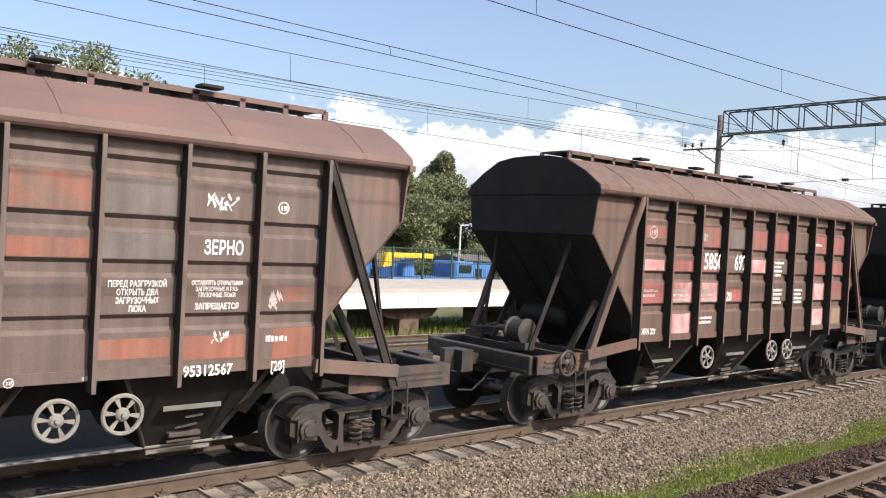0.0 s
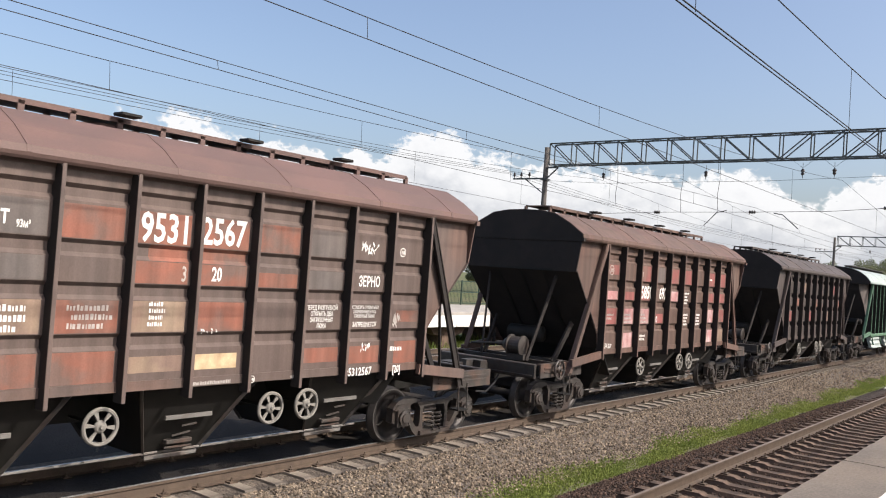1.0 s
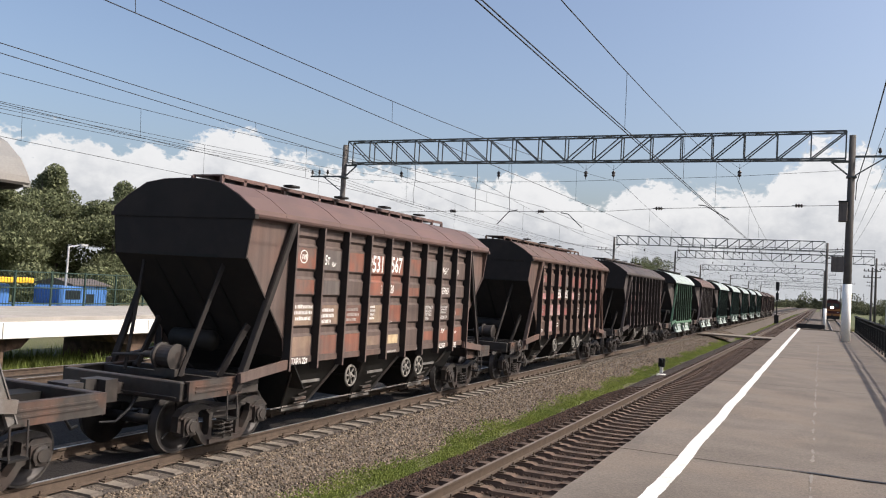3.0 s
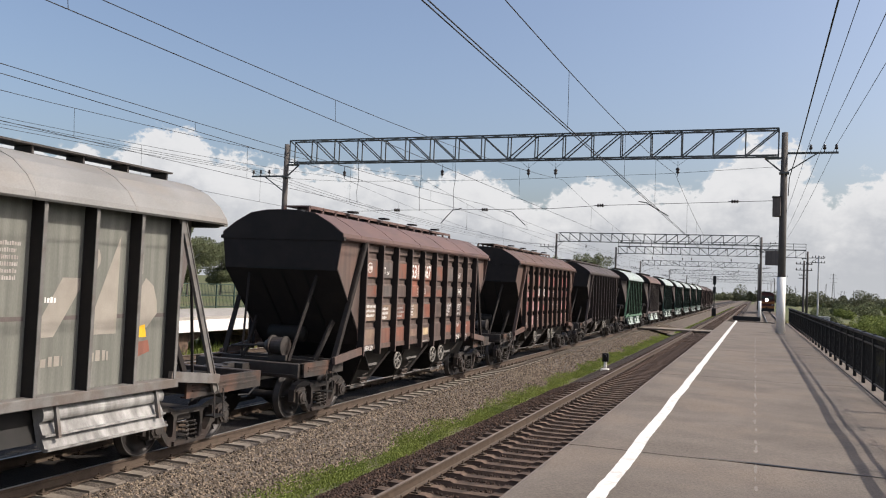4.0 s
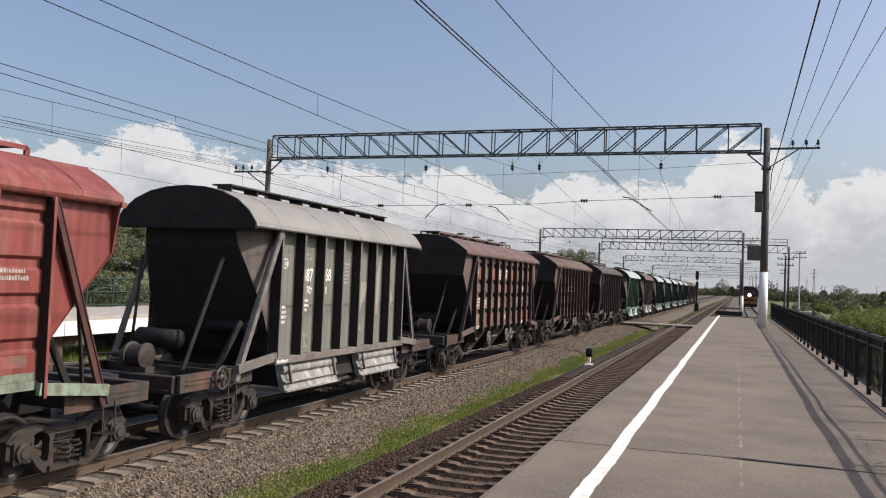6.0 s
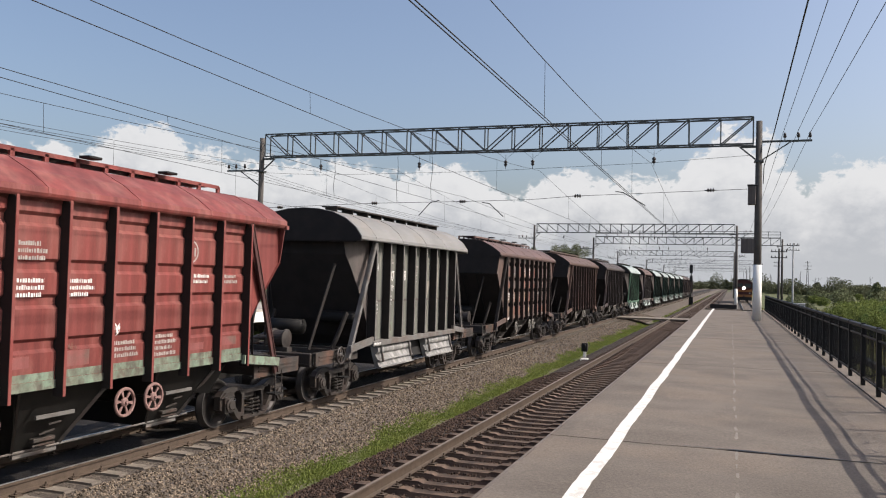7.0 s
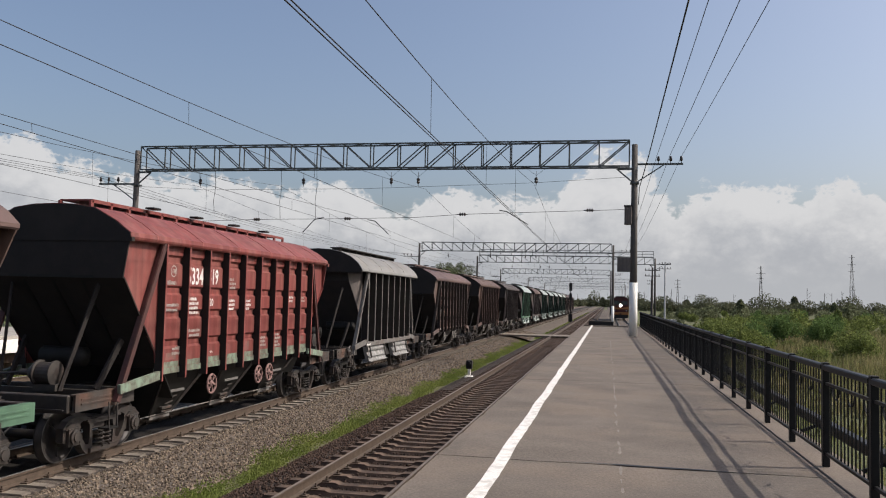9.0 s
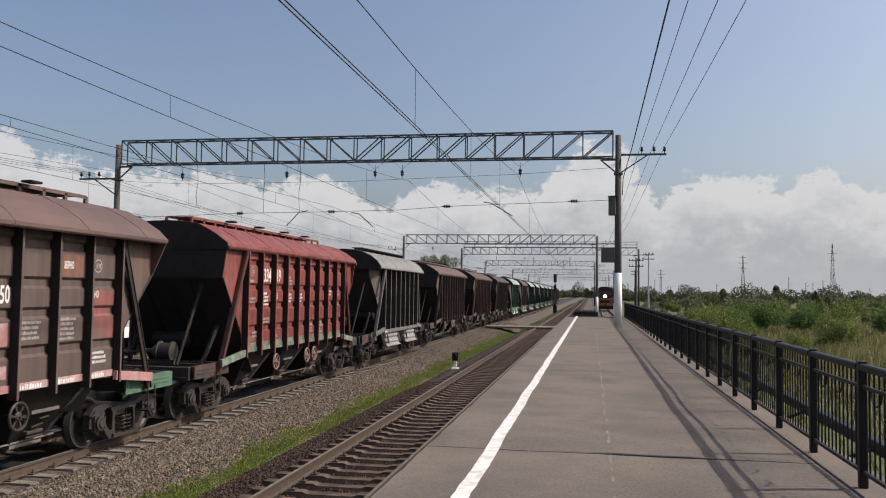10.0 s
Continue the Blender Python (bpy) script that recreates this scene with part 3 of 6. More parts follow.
def platform():
    base = structure(part("platform", box(EDGE_X + 0.25, 2.6, Y0, 66, GROUND_Z - 0.1, PLATFORM_Z - 0.16), M["concrete"]), "high passenger platform of worn grey concrete slabs", "platform")
    rnd = random.Random(2)
    ys = [-38.9 + 4.863 * i for i in range(22)]
    for a, b in zip(ys, ys[1:]):
        gap = 0.02 if abs(a - 9.73) < 0.2 else 0.006
        put("slab", mesh_of("slab", slab_bm(a + gap, min(b - 0.006, 66), rnd.uniform(-0.004, 0.003)), M["concrete"]), base)
    bm = bmesh.new()
    n = 700
    rows = []
    for i in range(n + 1):
        y = Y0 + (65.5 - Y0) * i / n
        w = 0.075 + 0.014 * noise.noise((0, y * 3.1, 0)) + 0.008 * noise.noise((7, y * 9.0, 0))
        c = -1.246 + 0.015 * noise.noise((5, y * 0.7, 0))
        rows.append([bm.verts.new((c + q * w, y, worn_z(c + q * w, y) + 0.008)) for q in (-1, 0, 1)])
    for a, b in zip(rows, rows[1:]):
        for q in (0, 1):
            bm.faces.new((a[q], a[q + 1], b[q + 1], b[q]))
    structure(part("safety_line", bm, M["line"]), "worn white painted safety line along the platform", "line")
    bm = bmesh.new()
    mr = random.Random(8)
    y = 2.0
    while y < 40:
        ln = mr.uniform(0.15, 1.1)
        k = max(2, int(ln / 0.06))
        prev = None
        for i in range(k + 1):
            yy = y + ln * i / k
            x = 0.05 + 0.05 * noise.noise((yy * 0.8, 0, 3))
            w = 0.007 + 0.034 * max(0.0, 0.35 + noise.noise((yy * 5.0, 2, 0))) * math.sin(math.pi * (i + 0.3) / (k + 0.6))
            cur = [bm.verts.new((xx, yy, worn_z(xx, yy) + 0.0055)) for xx in (x - w, x + 0.7 * w)]
            if prev:
                bm.faces.new((prev[0], prev[1], cur[1], cur[0]))
            prev = cur
        y += ln + mr.uniform(0.02, 0.7)
    tagged(part("mortar_trace", bm, M["mortar"]), "broken pale mortar trace along the platform", "stain", kind="stuff")
    bm = bmesh.new()
    prev = None
    for i in range(41):
        x = -0.55 + 1.95 * i / 40
        w = 0.008 + 0.045 * math.sin(math.pi * i / 40) ** 2 * (0.75 + 0.5 * noise.noise((x * 4.0, 0, 0)))
        yy = 9.74 + 0.02 * noise.noise((x * 2.0, 5, 0)) - 0.02 * x
        cur = [bm.verts.new((x, yy + q, worn_z(x, yy + q) + 0.011)) for q in (-w, w)]
        if prev:
            bm.faces.new((prev[0], prev[1], cur[1], cur[0]))
        prev = cur
    tagged(part("open_joint", bm, M["dark"]), "dark open joint between two platform slabs", "joint")
    kerb = structure(part("kerb", box(2.17, 2.62, Y0, 66, PLATFORM_Z - 0.05, PLATFORM_Z + 0.018, 0.01), M["concrete"]), "low pale concrete kerb under the platform fence", "kerb")
    structure(part("ramp", prism([(66, GROUND_Z), (66, PLATFORM_Z - 0.01), (80, 0.1), (80, GROUND_Z)], EDGE_X + 0.1, 2.3, "x"), M["concrete"]), "sloping concrete ramp at the platform's end", "ramp")
    structure(part("crossing", box(X_FAR + 0.86, EDGE_X + 0.2, 74.0, 77.0, -0.12, 0.02, 0.02), M["sleeper"]), "weathered timber foot crossing over the tracks", "crossing")


platform()


def far_platform():
    x0, x1 = -27.2, -22.0
    base = structure(part("far_platform", box(x0, x1, -30, 46, 1.10, 1.275, 0.02), M["concrete_pale"]), "pale concrete platform on dark T-shaped supports across the tracks", "platform")
    for i in range(13):
        a = -29.7 + 5.83 * i
        put("fascia", shared("fascia", lambda: box(-0.06, 0.06, 0.0, 5.8, -0.25, 0.25, 0.015), M["whitewash"]), base, pose(x1 + 0.06, a, 0.88))
        put("support", shared("support", lambda: prism([(-1.35, 0.62), (1.35, 0.62), (1.0, 0.28), (0.42, 0.2), (0.42, -0.7), (-0.42, -0.7), (-0.42, 0.2), (-1.0, 0.28)], -3.6, -0.35, "x"), M["sleeper_dark"]), base, pose(x1, a, 0))
    f = tagged(new("mesh_fence"), "dark green mesh fence along the far platform", "fence")
    for i in range(48):
        put("post", shared("mesh_post", lambda: box(-0.03, 0.03, -0.03, 0.03, 0, 1.35), M["fence_green"]), f, pose(-27.0, -30 + 1.6 * i, 1.275))
    for z in (1.35, 1.95, 2.55):
        part("rail", box(-27.02, -26.98, -30, 45, z, z + 0.04), M["fence_green"], f)
    bm = bmesh.new()
    for i in range(600):
        y = -30 + 75 * i / 600
        add_box(bm, -27.006, -26.994, y, y + 0.012, 1.3, 2.58)
    tagged(part("mesh_infill", bm, M["fence_green"], f), kind="stuff")


far_platform()


# ---- the platform fence ----
def fence_panel():
    e = tagged(new("fence_panel"), "black painted steel platform fence panel with scrolls", "fence", "platform fence panels")
    step = 1.706
    part("post", box(-0.037, 0.037, -0.037, 0.037, 0, 1.145, 0.006), M["fence"], e)
    part("handrail", box(-0.042, 0.042, 0.039, step - 0.039, 1.06, 1.125, 0.012), M["fence"], e)
    part("upper_rail", box(-0.016, 0.016, 0.039, step - 0.039, 0.90, 0.93), M["fence"], e)
    part("lower_rail", box(-0.016, 0.016, 0.039, step - 0.039, 0.13, 0.16), M["fence"], e)
    me = shared("baluster", lambda: box(-0.007, 0.007, -0.007, 0.007, 0.12, 1.06), M["fence"])
    for i in range(1, 13):
        put("baluster", me, e, pose(0.022, i * step / 13, 0))

    def scroll_bm():
        bm = bmesh.new()
        rows = []
        for k in range(13):
            c, d = math.cos(math.pi * k / 12), math.sin(math.pi * k / 12)
            rows.append([bm.verts.new((0.022 + a, (0.14 + b) * c, 0.905 - (0.14 + b) * d)) for a, b in ((-0.008, -0.008), (0.008, -0.008), (0.008, 0.008), (-0.008, 0.008))])
        for p, q in zip(rows, rows[1:]):
            for i in range(4):
                bm.faces.new((p[i], p[(i + 1) % 4], q[(i + 1) % 4], q[i]))
        bm.faces.new(rows[0])
        bm.faces.new(rows[-1][::-1])
        return bm

    for i in range(3):
        put("scroll", shared("scroll", scroll_bm, M["fence"]), e, pose(0.01, (i + 0.5) * step / 3, 0))
    e.matrix_basis = pose(FENCE_X, 8.59 - 1.706 * 8, PLATFORM_Z + 0.02)
    for k in range(-7, 33):
        copy_thing(e, pose(FENCE_X, 8.59 + 1.706 * k, PLATFORM_Z + 0.02))


def outer_bands():
    """Two dark bands built as bracketed ducts along the platform's outer side."""
    # placed on the camera's sight line through the fence; ducts and brackets are made up
    for z in (0.02, -0.42):
        e = tagged(new("outer_band"), "dark band outside the platform fence, built as a bracketed steel duct", "duct", "cable ducts")
        part("channel", box(2.93, 3.06, -8, 62, PLATFORM_Z + z, PLATFORM_Z + z + 0.14, 0.01), M["fence"], e)
        for k in range(24):
            put("bracket", shared(("bracket", z), lambda: bar((2.58, 0, PLATFORM_Z - 0.1 + min(0, z)), (2.95, 0, PLATFORM_Z + z + 0.03), 0.04), M["fence"]), e, pose(0, -7.5 + 3 * k, 0))


fence_panel()
outer_bands()


# ---- overhead line ----
def gantry(y, x_l, x_r, z_lo, z_hi, base_z, detail=True, label="grey lattice steel portal beam on dark concrete poles over the tracks"):
    g = tagged(new("gantry"), label, "gantry", "overhead line gantries")
    d = 0.32
    for zz, yy, nm in ((z_hi, -d, "top_chord"), (z_hi, d, "top_chord"), (z_lo, -d, "bottom_chord"), (z_lo, d, "bottom_chord")):
        part(nm, box(x_l, x_r, yy - 0.04, yy + 0.04, zz - 0.04, zz + 0.04), M["galv"], g)
    n = max(6, round((x_r - x_l) / 1.68))
    n += n % 2
    st = (x_r - x_l) / n
    up = shared(("lattice_post", round(z_hi - z_lo, 2)), lambda: box(-0.03, 0.03, -0.03, 0.03, 0, z_hi - z_lo), M["galv"])
    dg = shared(("lattice_diagonal", round(st, 2), round(z_hi - z_lo, 2)), lambda: bar((0, 0, 0), (st, 0, z_hi - z_lo), 0.06), M["galv"])
    for i in range(n + 1):
        for yy in (-d, d):
            put("lattice_post", up, g, pose(x_l + i * st, yy, z_lo))
            if i < n:
                if i >= n / 2:
                    put("lattice_diagonal", dg, g, pose(x_l + i * st, yy, z_lo))
                else:
                    put("lattice_diagonal", dg, g, pose(x_l + (i + 1) * st, yy, z_lo, 0, 0, 180))
    bm = bmesh.new()
    for i in range(n):
        s = 1 if i % 2 else -1
        add_bar(bm, (x_l + i * st, -d * s, z_lo), (x_l + (i + 1) * st, d * s, z_lo), 0.035)
        add_bar(bm, (x_l + i * st, -d * s, z_hi), (x_l + (i + 1) * st, d * s, z_hi), 0.035)
    tagged(part("cross_lacing", bm, M["galv"], g), kind="stuff")
    for px, s in ((x_l - 0.42, -1), (x_r + 0.29, 1)):
        part("pole", lathe([(0.21, base_z), (0.155, z_hi - 0.18)], Matrix.Translation((px, 0, 0)), 14), M["pole"], g, smooth=True)
        if s > 0 and y < 130:
            part("whitewashed_foot", lathe([(0.225, base_z), (0.208, base_z + 2.9)], Matrix.Translation((px, 0, 0)), 14), M["whitewash"], g, "whitewashed lower part of the pole", smooth=True)
        bm = bmesh.new()
        add_box(bm, min(px, px - s * 0.9), max(px, px - s * 0.9), -0.06, 0.06, z_lo - 0.17, z_lo - 0.06)
        add_bar(bm, (px - s * 0.95, 0, z_lo - 0.12), (px - s * 0.1, 0, z_lo - 0.85), 0.07)
        add_box(bm, px - 0.24, px + 0.24, -0.24, 0.24, z_lo - 0.95, z_lo - 0.87)
        part("bracket", bm, M["galv"], g)
        az = z_hi - 1.27 if s > 0 else z_hi - 2.25
        bm = bmesh.new()
        add_box(bm, min(px, px + s * 2.55), max(px, px + s * 2.55), -0.05, 0.05, az - 0.05, az + 0.05)
        add_bar(bm, (px + s * 1.6, 0, az), (px + s * 0.1, 0, az - 1.0), 0.06)
        part("cross_arm", bm, M["galv"], g)
        ins = shared("pin_insulator", lambda: lathe([(0.02, 0), (0.02, 0.12), (0.07, 0.14), (0.09, 0.2), (0.06, 0.3), (0.075, 0.34), (0.03, 0.4)], segs=10), M["porcelain"], True)
        for k in (1.25, 1.9, 2.45):
            put("insulator", ins, g, pose(px + s * k, 0, az + 0.04))
    hang = shared("hanging_insulator", lambda: lathe([(0.012, 0.75), (0.012, 0.42), (0.05, 0.40), (0.11, 0.33), (0.11, 0.28), (0.06, 0.22), (0.10, 0.18), (0.10, 0.13), (0.02, 0.05), (0.012, -0.1)], segs=10), M["porcelain"], True)
    for x in HANGERS:
        if x_l < x < x_r:
            put("hanging_insulator", hang, g, pose(x, 0, z_lo - 0.95))
    g.matrix_basis = pose(0, y, 0)
    return g


def gantry_walkway(g, x_l, x_r, z):
    """A service walkway with railings on top of a portal beam."""
    part("walkway_deck", box(x_l, x_r, -0.36, 0.36, z + 0.05, z + 0.09), M["galv"], g)
    post = shared("walkway_post", lambda: box(-0.025, 0.025, -0.025, 0.025, 0, 1.0), M["galv"])
    for yy in (-0.34, 0.34):
        for zz in (0.55, 1.07):
            part("walkway_rail", box(x_l, x_r, yy - 0.02, yy + 0.02, z + zz, z + zz + 0.04), M["galv"], g)
        for i in range(17):
            put("walkway_post", post, g, pose(x_l + (x_r - x_l) * i / 16, yy, z + 0.09))


HANGERS = (-24.4, -17.8, -12.45, -10.85, -4.1)
GANTRIES = (-34.0, 46.2, 125.8, 155.0, 226.0, 306.0, 386.0, 466.0)
gantry(46.2, -28.25, 0.96, 10.49, 11.90, PLATFORM_Z)
gantry(125.8, -28.6, 0.35, 10.5, 11.83, -0.3)
gantry_walkway(gantry(155.0, -24.0, 8.0, 10.2, 11.5, -0.3), -24.0, 8.0, 11.5)
for gy in GANTRIES[4:]:
    gantry(gy, -28.6, 0.4 + (7.0 if gy > 300 else 0), 10.5, 11.8, -0.3)
gantry(-34.0, -28.6, 0.96, 10.5, 11.83, PLATFORM_Z)
wire_line("span_wire", [(-28.6, 46.0, 7.2), (-20.6, 46.0, 7.48), (-15, 46.0, 7.55), (-10.9, 46.0, 7.64), (-8.2, 46.0, 7.83), (1.2, 46.0, 8.14)], 0.014, M["wire"], "thin cross-span wire below the gantry beam", "wire")
wire_line("span_wire", [(-29, 46.0, 9.5), (-24, 46.0, 9.25), (-14, 46.0, 9.3), (-4.3, 46.0, 9.6), (0.9, 46.0, 9.9)], 0.010, M["wire"], "thin upper cross-span wire below the gantry beam", "wire")


def span_insulators():
    for x, z in ((-20.57, 7.48), (-14.95, 7.55), (-8.19, 7.83), (-1.12, 8.08), (-27.1, 7.25)):
        e = tagged(new("span_insulator"), "dark ribbed insulator in the cross-span wire", "insulator", "span insulators")
        for k in (-0.13, 0.0, 0.13):
            put("shed_disc", shared("shed_disc", lambda: lathe([(0.03, -0.06), (0.095, -0.03), (0.10, 0.02), (0.03, 0.06)], pose(0, 0, 0, 0, 90, 0), 12), M["porcelain"]), e, pose(k, 0, 0))
        part("clamp", bar((-0.32, 0, 0), (0.32, 0, 0), 0.035, None, 6), M["galv"], e)
        e.matrix_basis = pose(x, 46.0, z)
    e = tagged(new("switch_box"), "dark switchgear box strapped to the gantry pole", "box")
    part("case", box(-0.2, 0.2, -0.16, 0.16, 0, 1.0, 0.03), M["slate"], e)
    part("lid", box(-0.23, 0.23, -0.19, 0.19, 1.0, 1.06, 0.01), M["dark"], e)
    part("strap", box(-0.1, 0.5, -0.02, 0.02, 0.3, 0.36), M["galv"], e)
    e.matrix_basis = pose(0.93, 46.1, 7.3)


span_insulators()


def sag(y, za, zm):
    """Height of a wire that hangs from gantry to gantry."""
    for a, b in zip(GANTRIES, GANTRIES[1:]):
        if a <= y <= b:
            u = (y - a) / (b - a) * 2 - 1
            k = ((b - a) / 80.0) ** 2
            return za - (za - zm) * k * (1 - u * u)
    return za


def contact_line(x, z_c, z_top, z_mid, y_end=466):
    r = 0.011 if x > -6 else 0.009
    ys = [-34 + 4.0 * i for i in range(126)]
    for d in ((-0.04, 0.04) if x > -6 else (0.0,)):
        wire_line("contact_wire", [(x + d, y, z_c) for y in (-34, 60, 200, y_end)], r, M["wire"], "grooved copper contact wire above the track", "wire")
    wire_line("messenger_wire", [(x, y, sag(y, z_top, z_mid)) for y in ys if y <= y_end], r, M["wire"], "sagging messenger wire above the contact wire", "wire")
    for y in range(-26, 220, 9):
        z = sag(y, z_top, z_mid)
        if z > z_c + 0.15 and abs(y - 46) > 3:
            wire_line("dropper", [(x, y, z), (x, y + 0.05, z_c)], 0.006, M["wire"], "thin dropper between messenger and contact wire", "wire")
    for gy, s in ((125.8, -1), (155.0, 1)):
        wire_line("registration_arm", [(x + s * 1.6, gy - 0.2, z_c + 0.55), (x + s * 0.9, gy - 0.2, z_c + 0.42), (x, gy - 0.2, z_c + 0.03)], 0.022, M["wire"], "bent steel registration arm at the contact wire", "arm", 2)


for arm in (((-6.11, 8.06), (-5.7, 8.0), (-4.5, 7.28)), ((-13.76, 7.5), (-13.3, 7.42), (-12.47, 6.67)), ((-16.4, 7.62), (-16.95, 7.5), (-17.67, 6.74))):
    wire_line("registration_arm", [(x, 46.0, z) for x, z in arm], 0.026, M["wire"], "bent steel registration arm at the contact wire", "arm", 2)
for x, z in ((-4.1, 10.05), (-10.85, 10.0), (-12.45, 10.0)):
    for d in (-1, 1):
        wire_line("bridle_wire", [(x + 0.55 * d, 46.2, 10.45), (x, 46.2, z)], 0.008, M["wire"], "thin bridle wire above a hanging insulator", "wire")
for x in (-23.35, -16.93, -19.13):
    wire_line("earth_lead", [(x, 46.0, 10.45), (x + 0.06, 46.0, 9.4), (x - 0.04, 46.0, 8.6), (x + 0.03, 46.0, 7.5 if x > -20 else 7.9)], 0.013, M["wire"], "thin crooked lead hanging from the gantry beam", "wire")


contact_line(X_NEAR, 6.86, 9.6, 8.05)
contact_line(X_FAR, 7.22, 9.3, 7.60)
contact_line(-14.8, 7.08, 7.80, 7.27)
contact_line(X_THIRD, 7.0, 9.5, 7.7)
contact_line(-24.5, 7.0, 9.5, 8.0)
for xa, xb in ((2.02, 2.41), (2.98, 3.09), (3.93, 3.71)):
    wire_line("feeder_wire", [(xa + (xb - xa) * min(1.0, (y + 34) / 80.2), y, sag(y, 11.06, 10.66)) for y in [-34 + 4.0 * i for i in range(126)]], 0.012, M["wire"], "thin feeder wire on the cross arms", "wire")
wire_line("supply_cable", [(1.62, -34, 10.6), (1.62, 0, 10.25), (1.62, 22, 9.95), (1.6, 38, 9.6), (1.5, 46, 9.3), (1.47, 46.05, 8.4)], 0.022, M["wire"], "thick dark supply cable led down to the gantry pole", "cable", 2)
for x, z, zm in ( (-30.27, 10.0, 9.0), (-30.92, 10.0, 9.0), (-31.47, 10.0, 8.9)):
    wire_line("feeder_wire", [(x, -34 + 4.0 * i, sag(-34 + 4.0 * i, z, zm)) for i in range(126)], 0.011, M["wire"], "thin feeder wire on the cross arms", "wire")

# ---- wagons ----
TRAIN = []      # (thing, place along the track at the clip's start)
WHEELSETS = []  # (wheelset, local pose)
RIB0, RIB_STEP = -4.17, 0.9267
GROOVES = (1.99, 2.59, 3.08, 3.71)
SIDE_IN, SIDE_OUT, RIB_OUT = 1.425, 1.475, 1.62


def side_profile():
    """(x, z) of the corrugated sheet from sill to eave."""
    p = [(SIDE_OUT, 1.50)]
    for g in GROOVES:
        p += [(SIDE_OUT, g - 0.10), (SIDE_IN, g - 0.05), (SIDE_IN, g + 0.05), (SIDE_OUT, g + 0.10)]
    return p + [(SIDE_OUT, 3.98)]


def sheet_bm(width):
    """A corrugated bay with thickness, from y = 0 to width."""
    bm = bmesh.new()
    pr = side_profile()
    out = [(x, z) for x, z in pr] + [(x - 0.012, z) for x, z in reversed(pr)]
    return add_prism(bm, out, 0.0, width, "y")


def rib_bm():
    """A pressed rib with scalloped sides."""
    bm = bmesh.new()
    out = []
    zs = [1.27 + (4.02 - 1.27) * i / 40 for i in range(41)]
    for z in zs:
        out.append((RIB_OUT - (0.05 if z > 3.97 else 0.0), z))
    inner = [(SIDE_OUT - 0.03 - 0.06 * min(1.0, 2 * max(0.0, *(1 - abs(z - g) / 0.12 for g in GROOVES))), z) for z in reversed(zs)]
    return add_prism(bm, out + inner, -0.012, 0.012, "y")


def flange_bm():
    bm = box(RIB_OUT - 0.004, RIB_OUT + 0.010, -0.010, 0.040, 1.27, 4.0, 0.003)
    return bm


ROOF = [(1.62, 4.02), (1.635, 4.06), (1.62, 4.14), (1.28, 4.38), (0.86, 4.60), (0.45, 4.665), (0.0, 4.68)]


def roof_bm(half, prof, lap=0.0):
    bm = bmesh.new()
    pts = prof + [(-x, z) for x, z in reversed(prof[:-1])]
    inner = [(x * 0.985, z - 0.03) for x, z in reversed(pts)]
    add_prism(bm, pts + inner, -half, half, "y")
    return bm


def roof_seams(roof, half, prof, mat):
    pts = prof + [(-x, z) for x, z in reversed(prof[:-1])]
    for y in np.arange(-half + 0.9, half - 0.5, 1.85):
        put("roof_seam", shared(("roof_seam", prof[0][0]), lambda: prism([(x * 1.002, z + 0.007) for x, z in pts] + [(x * 0.99, z - 0.01) for x, z in reversed(pts)], 0, 0.05, "y"), mat), roof, pose(0, y, 0))


def end_bm(prof, z_step, y):
    """The arched upper end wall and the step below it."""
    pts = prof + [(-x, z) for x, z in reversed(prof[:-1])]
    out = [(x * 0.99, z - 0.012) for x, z in pts]
    bm = prism(out + [(-1.5, z_step), (1.5, z_step)], y - 0.03, y, "y")
    add_box(bm, -1.66, 1.66, y - 0.05, y + 0.05, prof[0][1] - 0.05, prof[0][1] + 0.03)
    return bm


def slope_bm(y_top, z_top, y_low, z_low, half_w, low_w):
    bm = bmesh.new()
    t = 0.02
    v = [bm.verts.new(p) for p in ((-half_w, y_top, z_top), (half_w, y_top, z_top), (low_w, y_low, z_low), (-low_w, y_low, z_low),
                                   (-half_w, y_top - t, z_top - t), (half_w, y_top - t, z_top - t), (low_w, y_low - t, z_low - t), (-low_w, y_low - t, z_low - t))]
    for q in ((0, 1, 2, 3), (7, 6, 5, 4), (0, 4, 5, 1), (1, 5, 6, 2), (2, 6, 7, 3), (3, 7, 4, 0)):
        bm.faces.new([v[i] for i in q])
    return bm


def wheelset_bm():
    bm = bmesh.new()
    for s in (-1, 1):
        m = Matrix.Translation((s * 0.79, 0, 0)) @ pose(0, 0, 0, 0, 90 * s, 0)
        add_lathe(bm, [(0.505, -0.075), (0.505, -0.045), (0.478, -0.03), (0.472, 0.055), (0.465, 0.06), (0.40, 0.058), (0.39, 0.03), (0.17, 0.0), (0.14, 0.07), (0.11, 0.09)], m, 32)
    add_lathe(bm, [(0.085, -0.75), (0.085, 0.75)], pose(0, 0, 0, 0, 90, 0), 12)
    return bm


